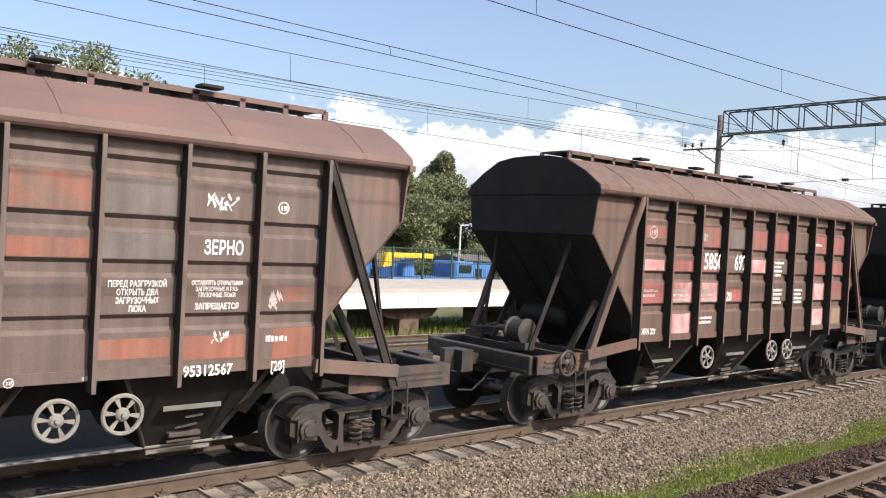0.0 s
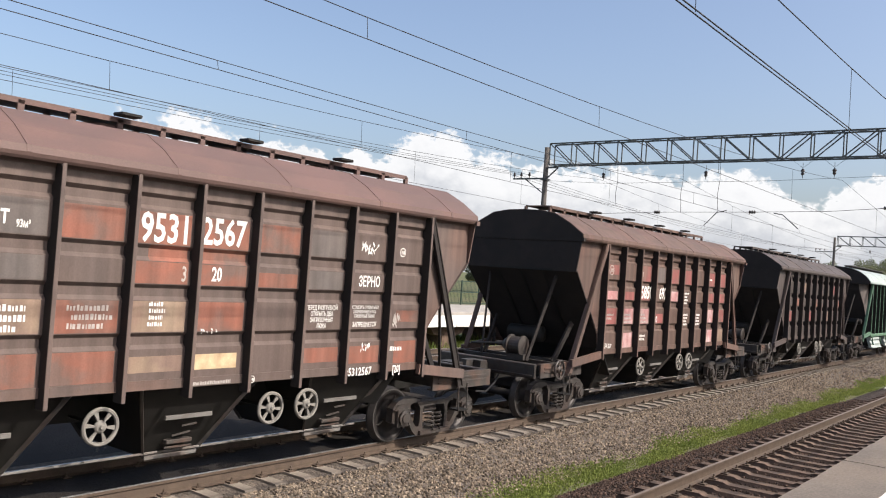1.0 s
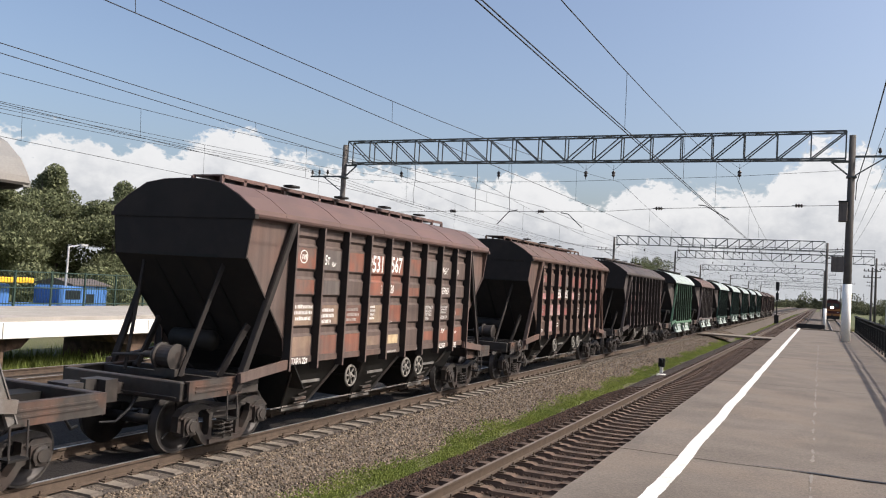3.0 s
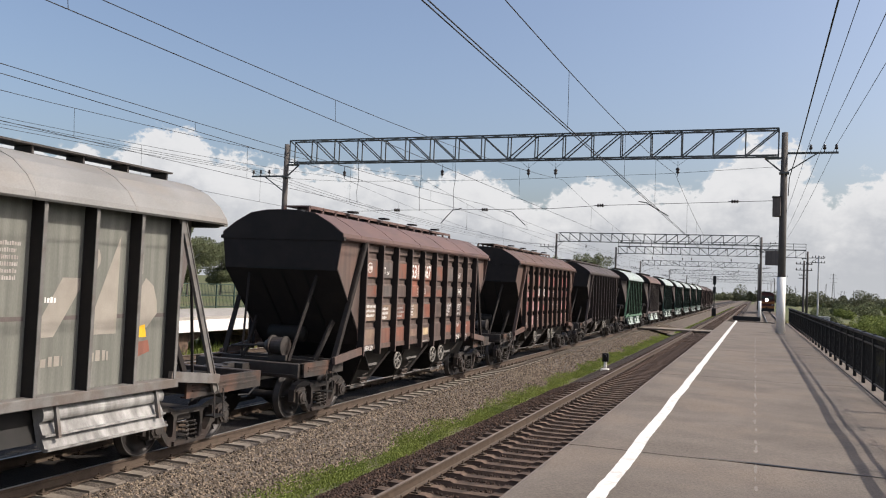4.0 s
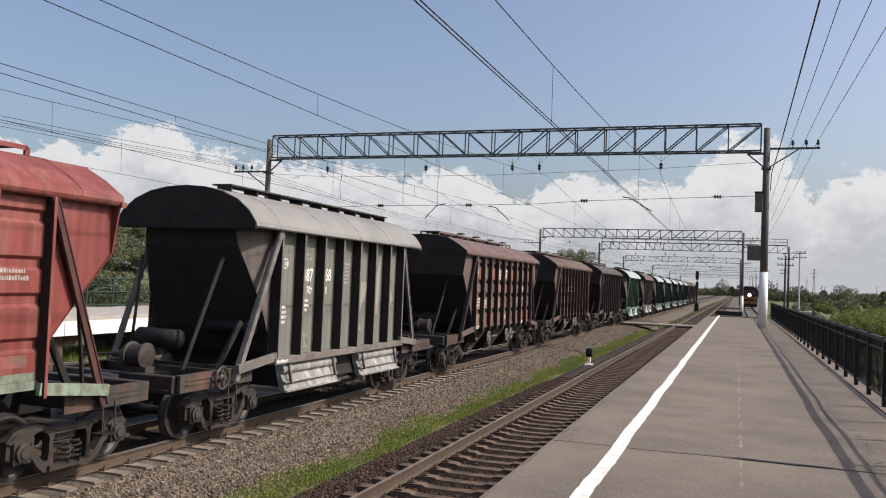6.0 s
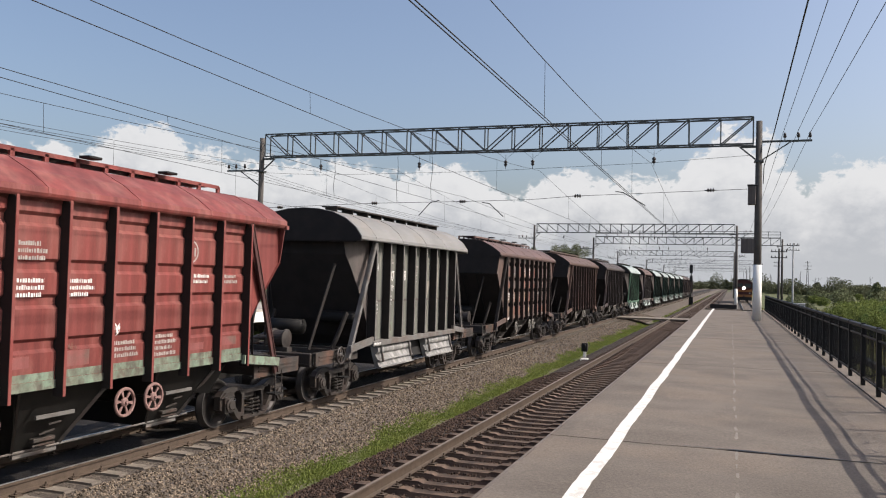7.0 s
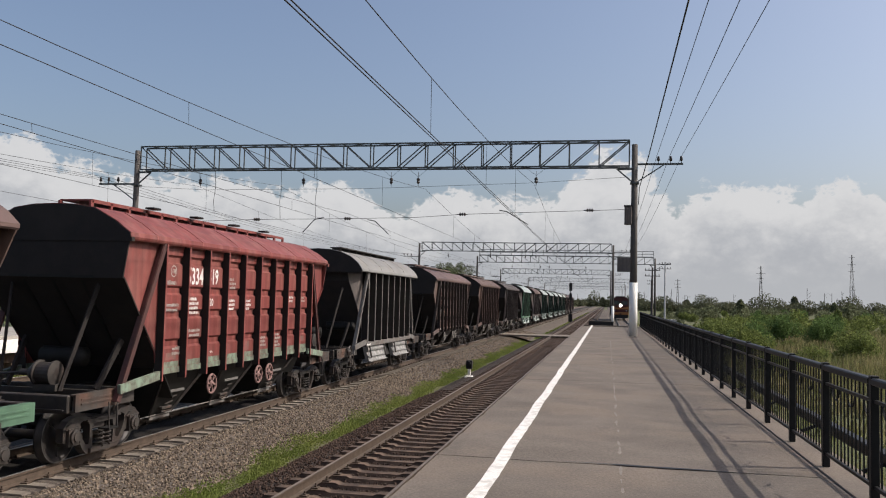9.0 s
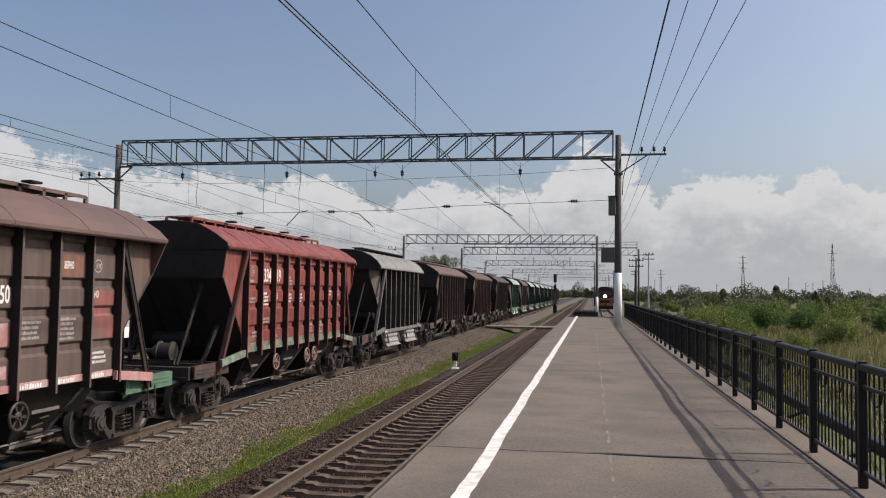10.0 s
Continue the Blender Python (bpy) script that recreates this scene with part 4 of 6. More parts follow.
def tread_bm(side):
    bm = bmesh.new()
    for s in (side,):
        m = Matrix.Translation((s * 0.79, 0, 0)) @ pose(0, 0, 0, 0, 90 * s, 0)
        r = [(0.470, 0.0615), (0.445, 0.0615)]
        segs = 32
        rings = [[bm.verts.new(m @ Vector((a * math.cos(2 * math.pi * i / segs), a * math.sin(2 * math.pi * i / segs), h))) for i in range(segs)] for a, h in r]
        for i in range(segs):
            bm.faces.new((rings[0][i], rings[0][(i + 1) % segs], rings[1][(i + 1) % segs], rings[1][i]))
        # two bright worn streaks on the disc so that it is seen to turn
        for a in (20, 150, 260):
            c, d = math.cos(radians(a)), math.sin(radians(a))
            add_bar(bm, (s * 0.833, 0.2 * c, 0.2 * d), (s * 0.833, 0.36 * c, 0.36 * d), 0.04, 0.006)
    return bm


def side_frame_bm():
    """Cast bogie side in one piece: humped top, axle jaws, two slanted windows and a spring well."""
    half = [(0.0, 0.71), (0.36, 0.72), (0.58, 0.80), (0.84, 0.81), (1.04, 0.75), (1.15, 0.64), (1.16, 0.40), (1.06, 0.36), (1.05, 0.58), (0.92, 0.63), (0.80, 0.60), (0.79, 0.38), (0.70, 0.35), (0.60, 0.20), (0.48, 0.10), (0.0, 0.09)]
    outer = half + [(-y, z) for y, z in reversed(half[1:-1])]
    window = [(0.40, 0.60), (0.46, 0.67), (0.58, 0.71), (0.68, 0.67), (0.68, 0.54), (0.60, 0.38), (0.50, 0.26), (0.42, 0.26), (0.40, 0.36)]
    well = [(-0.31, 0.19), (0.31, 0.19), (0.33, 0.50), (0.30, 0.62), (-0.30, 0.62), (-0.33, 0.50)]
    bm = bmesh.new()
    edges = []
    for loop in (outer, window, [(-y, z) for y, z in reversed(window)], well):
        vs = [bm.verts.new((0.07, y, z)) for y, z in loop]
        edges += [bm.edges.new((a, b)) for a, b in zip(vs, vs[1:] + vs[:1])]
    bmesh.ops.triangle_fill(bm, use_beauty=True, use_dissolve=False, edges=edges)
    back = bmesh.ops.extrude_face_region(bm, geom=list(bm.faces))
    bmesh.ops.translate(bm, vec=(-0.14, 0, 0), verts=[v for v in back["geom"] if isinstance(v, bmesh.types.BMVert)])
    add_box(bm, -0.09, 0.12, -0.42, 0.42, 0.11, 0.185)
    add_box(bm, -0.06, 0.10, -0.52, 0.52, 0.675, 0.71)
    return bm


def spring_bm():
    """Two pairs of nested coils, drawn as a helix of short bars."""
    bm = bmesh.new()
    for cy in (-0.15, 0.06):
        pts = []
        for i in range(49):
            a = i / 12 * 2 * math.pi
            pts.append(Vector((0.01 + 0.085 * math.cos(a), cy + 0.045 + 0.085 * math.sin(a), 0.19 + 0.30 * i / 48)))
        for a, b in zip(pts, pts[1:]):
            add_bar(bm, a, b, 0.034, None, 5)
    return bm


def axle_box_bm():
    bm = bmesh.new()
    add_box(bm, -0.10, 0.13, -0.15, 0.15, -0.16, 0.15, None, 0.0)
    add_lathe(bm, [(0.135, 0.12), (0.135, 0.17), (0.09, 0.18), (0.085, 0.20)], pose(0, 0, 0, 0, 90, 0), 14)
    for a, b in ((-0.1, -0.1), (0.1, -0.1), (-0.1, 0.1), (0.1, 0.1)):
        add_lathe(bm, [(0.016, 0.17), (0.016, 0.19)], pose(0, a, b, 0, 90, 0), 6)
    add_prism(bm, [(-0.22, 0.14), (-0.1, 0.23), (0.1, 0.23), (0.22, 0.14), (0.15, 0.12), (-0.15, 0.12)], -0.09, 0.11, "x")
    return bm


def bogie(wagon, y, turn):
    b = put("bogie", shared("bogie", lambda: box(-1.0, 1.0, -0.2, 0.2, 0.48, 0.72, 0.03), M["cast"]), wagon, pose(0, y, 0))
    for s in (-1, 1):
        rz = 0 if s > 0 else 180
        put("side_frame", shared("side_frame", side_frame_bm, M["cast"]), b, pose(s * 1.02, 0, 0, 0, 0, rz))
        put("spring", shared("spring", spring_bm, M["cast"]), b, pose(s * 1.07, 0, 0, 0, 0, rz))
        for dy in (-0.925, 0.925):
            put("axle_box", shared("axle_box", axle_box_bm, M["cast"]), b, pose(s * 1.02, dy, 0.475, 0, 0, rz))
        put("brake_beam", shared("brake_beam", lambda: bar((0, -0.62, 0.3), (0, -0.55, 0.62), 0.05, 0.12), M["black_steel"]), b, pose(s * 0.72, 0, 0))
    for dy in (-0.925, 0.925):
        w = put("wheelset", shared("wheelset", wheelset_bm, M["wheel"], True), wagon, pose(0, y + dy, 0.475))
        for q in (-1, 1):
            tagged(put("tread", shared(("tread", q), lambda: tread_bm(q), M["tread"]), w), kind="stuff")
        if turn:
            WHEELSETS.append((w, (0, y + dy, 0.475)))


def handwheel_bm(r=0.215):
    """A pressed disc wheel: hub, seven holes and a thick rim, all in one piece."""
    bm = bmesh.new()
    holes, per = 6, 7
    segs = holes * per
    radii = ((0.024, 0.05), (0.030, 0.028), (0.060, 0.020), (0.078, 0.0), (r - 0.026, 0.0), (r - 0.020, 0.018), (r + 0.006, 0.022), (r + 0.022, 0.006))
    rings = [[bm.verts.new((x, q * math.cos(2 * math.pi * i / segs), q * math.sin(2 * math.pi * i / segs))) for i in range(segs)] for q, x in radii]
    for k, (a, b) in enumerate(zip(rings, rings[1:])):
        for i in range(segs):
            if k == 3 and i % per < per - 2:
                continue
            bm.faces.new((a[i], a[(i + 1) % segs], b[(i + 1) % segs], b[i]))
    bm.faces.new(rings[0])
    back = bmesh.ops.extrude_face_region(bm, geom=list(bm.faces))
    bmesh.ops.translate(bm, vec=(-0.022, 0, 0), verts=[v for v in back["geom"] if isinstance(v, bmesh.types.BMVert)])
    return bm


def brake_cylinder(wagon, s, mat):
    """Brake cylinder with flange and rod on the end platform of the frame."""
    m = pose(0.35, s * 5.9, 1.53, 0, 90, 0)
    c = part("brake_cylinder", lathe([(0.06, -0.55), (0.06, -0.36), (0.11, -0.34), (0.19, -0.2), (0.24, -0.19), (0.24, -0.15), (0.20, -0.14), (0.20, 0.12), (0.23, 0.13), (0.23, 0.17), (0.1, 0.19)], m, 20), mat, wagon, smooth=False)
    part("push_rod", bar((-0.15, s * 5.9, 1.53), (-0.9, s * 5.95, 1.47), 0.05, None, 8), mat, c)
    part("bracket", box(0.15, 0.6, s * 5.9 - 0.12, s * 5.9 + 0.12, 1.22, 1.34), mat, c)
    bm = bmesh.new()
    add_lathe(bm, [(0.02, -0.05), (0.19, 0), (0.19, 0.9), (0.02, 0.96)], pose(0.1 if s > 0 else -0.6, s * 4.75, 1.75, 0, 90, 0), 18)
    part("air_reservoir", bm, M["black_steel"], wagon, smooth=True)


def frame_parts(wagon, half, rib_y, rib_z, mat_beam, mat_brace, mat_tail, kind):
    """Underframe ends with beams, braces, coupler, steps and hoses."""
    part("centre_sill", box(-0.22, 0.22, -half, half, 0.80, 1.15), M["black_steel"], wagon)
    for s in (-1, 1):
        e = part("end_beam", box(-1.3, 1.3, s * half - 0.08, s * half + 0.08, 0.93, 1.24, 0.015), M["cast"], wagon)
        for q in (-1, 1):
            bm = bmesh.new()
            a, b = sorted((s * (rib_y + 0.6), s * half))
            add_prism(bm, [(q * 1.40, 0.95), (q * 1.40, 1.25), (q * 1.28, 1.25), (q * 1.28, 1.22), (q * 1.36, 1.22), (q * 1.36, 0.98), (q * 1.28, 0.98), (q * 1.28, 0.95)], a, b, "y")
            add_box(bm, q * 1.40, q * 1.415, a + 0.15, b - 0.15, 1.06, 1.09)
            add_box(bm, q * 1.40, q * 1.415, a + 0.15, b - 0.15, 1.14, 1.17)
            part("side_beam", bm, mat_beam if s > 0 and q > 0 else M["beam"], wagon)
            part("sill_tail", bar((q * 1.56, s * (rib_y - 0.05), 1.40), (q * 1.52, s * (rib_y + 1.3), 1.24), 0.07, 0.17), mat_tail, wagon)
            bm = bar((q * 1.585, s * (rib_y + 0.02), rib_z), (q * 1.48, s * (rib_y + 1.28), 1.02), 0.05, 0.13)
            add_bar(bm, (q * 1.56, s * (rib_y + 0.06), rib_z), (q * 1.46, s * (rib_y + 1.34), 1.02), 0.12, 0.02)
            part("brace", bm, mat_brace, wagon)
            # struts coloured near black for the shade at the wagon's end
            part("inner_strut", bar((q * 0.95, s * (rib_y + 1.12), 3.35), (q * 0.62, s * (rib_y + 1.75), 1.22), 0.045, 0.07), M["shade_dark"], wagon)
            part("short_strut", bar((q * 1.05, s * (rib_y + 0.55), 2.1), (q * 0.95, s * (rib_y + 1.15), 1.2), 0.05, 0.12), M["shade_dark"], wagon)
            part("step", box(q * 1.30, q * 1.52, s * (rib_y + 1.25), s * (rib_y + 1.55), 0.55, 0.58), M["black_steel"], wagon)
            bm = bmesh.new()
            for yy in (1.27, 1.53):
                add_bar(bm, (q * 1.50, s * (rib_y + yy), 0.56), (q * 1.48, s * (rib_y + yy), 1.05), 0.03, None, 6)
            part("step_iron", bm, M["cast"], wagon)
        bm = bmesh.new()
        add_box(bm, -1.25, 1.25, s * (rib_y + 0.9) - 0.06, s * (rib_y + 0.9) + 0.06, 0.98, 1.24)
        add_box(bm, -1.28, 1.28, s * (rib_y + 1.55) - 0.05, s * (rib_y + 1.55) + 0.05, 1.02, 1.24)
        part("cross_beam", bm, M["cast"], wagon)
        bm = bmesh.new()
        a, b = sorted((s * half, s * (half + 0.55)))
        add_box(bm, -0.09, 0.09, a, b, 0.95, 1.13)
        add_prism(bm, [(-0.2, s * (half + 0.35)), (0.24, s * (half + 0.35)), (0.26, s * (half + 0.62)), (0.05, s * (half + 0.60)), (0.0, s * (half + 0.78)), (-0.2, s * (half + 0.72))], 0.86, 1.22, "z")
        part("coupler", bm, M["cast"], wagon)
        hose = wire_line("brake_hose", [(0.35, s * half, 0.95), (0.38, s * (half + 0.2), 0.75), (0.3, s * (half + 0.4), 0.55), (0.18, s * (half + 0.62), 0.55)], 0.024, M["dark"], sides=2)
        hose.parent = wagon
        part("uncoupling_rod", bar((-1.2, s * (half + 0.12), 1.0), (1.25, s * (half + 0.12), 1.0), 0.025, None, 6), M["cast"], wagon)
        if s < 0 and kind:
            hw = part("parking_brake_wheel", handwheel_bm(0.20), M["cast"], wagon, m=pose(1.5, s * (rib_y + 1.75), 1.12))
        brake_cylinder(wagon, s, M["cast"]) if s < 0 else None


def chute_bm():
    """Discharge hopper below the sill, narrowing to a barred gate."""
    bm = bmesh.new()
    top = [(-1.40, -0.95, 1.46), (1.40, -0.95, 1.46), (1.40, 0.95, 1.46), (-1.40, 0.95, 1.46)]
    low = [(-0.76, -0.38, 0.35), (0.76, -0.38, 0.35), (0.76, 0.38, 0.35), (-0.76, 0.38, 0.35)]
    a = [bm.verts.new(p) for p in top]
    b = [bm.verts.new(p) for p in low]
    for i in range(4):
        bm.faces.new((a[i], a[(i + 1) % 4], b[(i + 1) % 4], b[i]))
    bm.faces.new(a)
    bm.faces.new(b[::-1])
    return bm


def chute(wagon, y):
    # the colour also holds the shade of the hopper's down-turned faces
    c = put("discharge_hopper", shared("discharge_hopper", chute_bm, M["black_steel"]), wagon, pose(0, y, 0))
    for q in (-1, 1):
        half_turn = pose(0, 0, 0, 0, 0, 0 if q > 0 else 180)
        put("gate_lip", shared("gate_lip", lambda: bar((0.80, -0.40, 0.36), (0.80, 0.40, 0.36), 0.045, 0.06), M["sill"]), c, half_turn)
        put("grab_bar", shared("grab_bar", lambda: bar((1.17, -0.36, 0.94), (1.17, 0.36, 0.94), 0.03, 0.055), M["sill"]), c, half_turn)
        put("gate_latch", shared("gate_latch", lambda: add_bar(add_bar(add_bar(box(0.90, 1.0, -0.2, 0.2, 0.54, 0.60, 0.01), (1.02, -0.14, 0.66), (1.04, 0.12, 0.70), 0.022), (0.98, -0.22, 0.50), (0.98, 0.2, 0.50), 0.022), (1.10, -0.05, 0.80), (1.12, 0.16, 0.82), 0.022), M["beam"]), c, half_turn)
        for yy in (-1, 1):
            put("side_rib", shared(("side_rib", yy), lambda: bar((1.43, yy * 0.90, 1.42), (0.79, yy * 0.40, 0.36), 0.03, 0.05), M["cast"]), c, half_turn)


def walkway(wagon, half, mat, z):
    w = part("roof_walkway", box(-0.36, 0.36, -half, half, z + 0.14, z + 0.17), mat, wagon)
    me = shared("walkway_bracket", lambda: box(-0.025, 0.025, -0.04, 0.04, 0, 0.15), mat)
    n = int(half * 2 / 0.62)
    for i in range(n + 1):
        for x in (-0.34, 0.34):
            put("walkway_bracket", me, w, pose(x, -half + 2 * half * i / n, z - 0.005))
    part("walkway_edge", box(0.345, 0.365, -half, half, z + 0.10, z + 0.17), mat, w)
    for y in (-0.62 * half, -0.22 * half, 0.2 * half, 0.6 * half):
        h = part("loading_hatch", lathe([(0.30, 0), (0.33, 0.05), (0.28, 0.09), (0.1, 0.11)], pose(0, y, z - 0.02, 0, 0, 0), 14), mat, wagon)
        part("hatch_latch", box(0.40, 0.62, y - 0.04, y + 0.26, z + 0.17, z + 0.215, 0.01), M["black_steel"], h)


def grain_wagon(y, label, mat, mat_roof, mat_edge, hand, tail, brace, turn=True, roof=None, beam="beam", brake_wheel=True):
    roof = roof or ROOF
    e = tagged(new("hopper_wagon"), label, "wagon", "hopper wagons of the train")
    sheet = shared("side_sheet", lambda: sheet_bm(RIB_STEP), mat)
    # rib webs coloured near black in place of their shade; flanges keep the paint
    rib = shared("rib", rib_bm, M["shade_dark"])
    flange = shared("flange", flange_bm, mat)
    for q in (0, 180):
        for k in range(9):
            put("side_sheet", sheet, e, pose(0, RIB0 + k * RIB_STEP, 0) if q == 0 else pose(0, -RIB0 - k * RIB_STEP, 0, 0, 0, 180))
        for k in range(10):
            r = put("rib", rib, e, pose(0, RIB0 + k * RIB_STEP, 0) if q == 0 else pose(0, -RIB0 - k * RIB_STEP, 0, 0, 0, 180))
            put("flange", flange, r)
        part("side_sill", box(SIDE_OUT - 0.05, SIDE_OUT + 0.022, RIB0, -RIB0, 1.385, 1.505), mat_edge, e, m=pose(0, 0, 0, 0, 0, q))
        part("eave_band", prism([(SIDE_OUT - 0.04, 3.95), (SIDE_OUT + 0.008, 3.95), (SIDE_OUT + 0.03, 4.03), (SIDE_OUT - 0.02, 4.05)], -5.45, 5.45, "y"), mat_roof, e, m=pose(0, 0, 0, 0, 0, q))
        for s in (-1, 1):
            pts = [(s * 4.16, 1.5), (s * 4.16, 3.97), (s * 5.45, 3.99), (s * 5.45, 3.30), (s * 4.22, 1.85)]
            part("side_gusset", prism(pts, SIDE_OUT - 0.03, SIDE_OUT - 0.012, "x"), mat, e, m=pose(0, 0, 0, 0, 0, q))
    roof_seams(part("roof", roof_bm(5.48, roof), mat_roof, e), 5.48, roof, mat_roof)
    for s in (-1, 1):
        # ends turned to the camera carry their shade as a near-black colour
        part("end_wall", end_bm(roof, 3.28, s * 5.46), M["shade_dark"] if s < 0 else mat, e)
        part("end_slope", slope_bm(s * 5.45, 3.30, s * 3.88, 1.52, 1.52, 1.45), M["shade_dark"] if s < 0 else mat, e)
        # lower part of the slope in black, its shade put into the colour
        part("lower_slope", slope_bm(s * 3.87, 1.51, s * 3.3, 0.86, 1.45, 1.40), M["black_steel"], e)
        bm = bmesh.new()
        add_bar(bm, (-0.9, s * 5.47, 3.3), (0.9, s * 5.47, 3.3), 0.05)
        for x in (-0.62, 0.0, 0.62):
            add_bar(bm, (x, s * 5.47, 3.32), (x, s * 4.1, 1.72), 0.06, 0.05)
        part("end_stiffener", bm, M["black_steel"], e)
    walkway(e, 4.85, mat_roof, 4.66)
    frame_parts(e, 6.55, 4.17, 4.02, M[beam], brace, tail, brake_wheel)
    for cy in (-2.8, -0.12, 2.7):
        chute(e, cy)
    for i, hy in enumerate((-1.47, 1.13, 1.82)):
        put("gate_handwheel", shared("gate_handwheel", handwheel_bm, hand), e, pose(1.34, hy, 0.96, 0, 0, 0))
        part("gate_spindle", bar((0.6, hy, 0.97), (1.33, hy, 0.96), 0.04, None, 6), M["black_steel"], e)
    part("brake_pipe", bar((0.84, -3.6, 0.42), (0.84, 3.4, 0.42), 0.035, None, 6), M["sill"], e)
    for by in (-5.25, 5.25):
        bogie(e, by, turn)
    TRAIN.append((e, y))
    return e


def patch(e, bay, lo, hi, mat, a=0.05, b=0.95):
    """A repainted field on the flats of one bay between two heights."""
    flats = [(1.51, 1.88), (2.10, 2.48), (2.70, 2.97), (3.19, 3.60), (3.82, 3.94)]
    y0 = RIB0 + bay * RIB_STEP
    for f0, f1 in flats:
        z0, z1 = max(lo, f0), min(hi, f1)
        if z1 - z0 > 0.03:
            part("paint_patch", box(SIDE_OUT, SIDE_OUT + 0.0025, y0 + 0.06 + a * (RIB_STEP - 0.08), y0 + 0.0 + b * (RIB_STEP - 0.03), z0, z1), mat, e)


def groove_fill(e, bay, i, mat, a=0.05, b=0.95):
    """The repainting carried through a groove."""
    y0 = RIB0 + bay * RIB_STEP
    g = GROOVES[i]
    w = 0.0025
    bm = prism([(SIDE_OUT + w, g - 0.10), (SIDE_IN + w, g - 0.05), (SIDE_IN + w, g + 0.05), (SIDE_OUT + w, g + 0.10), (SIDE_OUT, g + 0.10), (SIDE_IN, g + 0.05), (SIDE_IN, g - 0.05), (SIDE_OUT, g - 0.10)],
               y0 + 0.06 + a * (RIB_STEP - 0.08), y0 + b * (RIB_STEP - 0.03), "y")
    part("paint_patch", bm, mat, e)


def bay_y(bay, u=0.1):
    return RIB0 + bay * RIB_STEP + u * RIB_STEP


XT = SIDE_OUT + 0.006

# the wagon with the grain lettering
wa = grain_wagon(0.62, "dull brown grain hopper wagon with orange repaint patches and white stencils", M["brown"], M["brown_roof"], M["brown"], M["handwheel"], M["brown"], M["shade_dark"], brake_wheel=False)
for bay, lo, hi, mt in ((0, 3.19, 3.58, "orange"), (0, 2.70, 2.97, "orange"), (0, 2.10, 2.48, "tan"), (0, 1.51, 1.88, "tan"), (1, 3.19, 3.58, "slate"), (1, 2.70, 2.97, "slate"), (1, 2.10, 2.48, "tan"), (1, 1.51, 1.88, "orange"),
                        (2, 3.19, 3.58, "orange"), (2, 2.10, 2.48, "orange"), (2, 1.51, 1.88, "orange"), (3, 3.19, 3.58, "orange"), (3, 2.70, 2.97, "orange"), (3, 2.10, 2.48, "tan"), (3, 1.6, 1.80, "tan"), (4, 3.19, 3.58, "orange"), (4, 2.70, 2.97, "orange"),
                        (4, 2.10, 2.48, "orange"), (5, 3.19, 3.58, "orange"), (5, 2.7, 2.9, "orange"), (6, 3.19, 3.58, "slate"), (6, 2.70, 2.97, "slate"), (6, 1.60, 1.82, "orange"), (7, 1.55, 1.82, "orange"), (7, 3.19, 3.58, "brown"), (8, 1.51, 1.88, "orange"), (8, 2.2, 2.39, "orange")):
    patch(wa, bay, lo, hi, M[mt], 0.03 if bay != 8 else 0.3, 0.97)
patch(wa, 4, 1.60, 1.80, M["cream"], 0.05, 0.9)
groove_fill(wa, 4, 2, M["orange"], 0.0, 0.97)
groove_fill(wa, 3, 2, M["orange"], 0.3, 0.97)
XS = SIDE_OUT + 0.027
ring_mark(-3.71, 3.41, XT, 0.13, M["white"], wa)
lettering("65т", -3.07, 3.29, XT, 0.2, M["white"], wa, 0.7)
lettering("93м³", -2.71, 3.26, XT, 0.09, M["white"], wa, 0.6)
lettering("9531", -1.24, 3.22, XT, 0.37, M["white"], wa, 0.72)
lettering("2567", -0.36, 3.24, XT, 0.36, M["white"], wa, 0.72)
lettering("20", -0.16, 2.76, XT, 0.19, M["white"], wa, 0.62)
lettering("3", -0.62, 2.74, XT, 0.2, M["whitefaint"], wa, 0.6)
bars(-3.97, 2.42, XT, 0.68, 3, 0.075, M["white"], wa, 1)
bars(-3.03, 2.35, XT, 0.5, 3, 0.075, M["white"], wa, 2)
bars(-2.1, 2.36, XT, 0.6, 3, 0.07, M["whitefaint"], wa, 3)
bars(-1.05, 2.42, XT, 0.26, 4, 0.055, M["white"], wa, 4)
lettering("ТАРА 22т", -3.95, 1.365, XS, 0.12, M["white"], wa, 0.75)
lettering("ПЕРЕД РАЗГРУЗКОЙ\nОТКРЫТЬ ДВА\nЗАГРУЗОЧНЫХ\nЛЮКА", 1.87, 2.39, XT, 0.068, M["white"], wa, 0.68)
lettering("ЗЕРНО", 2.61, 2.77, XT, 0.165, M["white"], wa, 0.66)
lettering("ОСТАВЛЯТЬ ОТКРЫТЫМИ\nЗАГРУЗОЧНЫЕ И РАЗ-\nГРУЗОЧНЫЕ ЛЮКИ", 2.80, 2.41, XT, 0.052, M["white"], wa, 0.68)
lettering("ЗАПРЕЩАЕТСЯ", 2.53, 2.13, XT, 0.072, M["white"], wa, 0.74)
lettering("95312567", 2.42, 1.36, XS, 0.13, M["white"], wa, 0.85)
lettering("[20]", 3.53, 1.36, XS, 0.125, M["white"], wa, 0.7)
ring_mark(3.62, 3.36, XT, 0.075, M["white"], wa)
ring_mark(0.62, 1.425, XS, 0.05, M["white"], wa)
bars(3.45, 1.72, XT, 0.3, 1, 0.08, M["white"], wa, 8)
bars(-0.45, 1.40, XS, 0.85, 1, 0.05, M["whitefaint"], wa, 9)
bars(1.3, 1.40, XS, 0.2, 1, 0.05, M["whitefaint"], wa, 10)


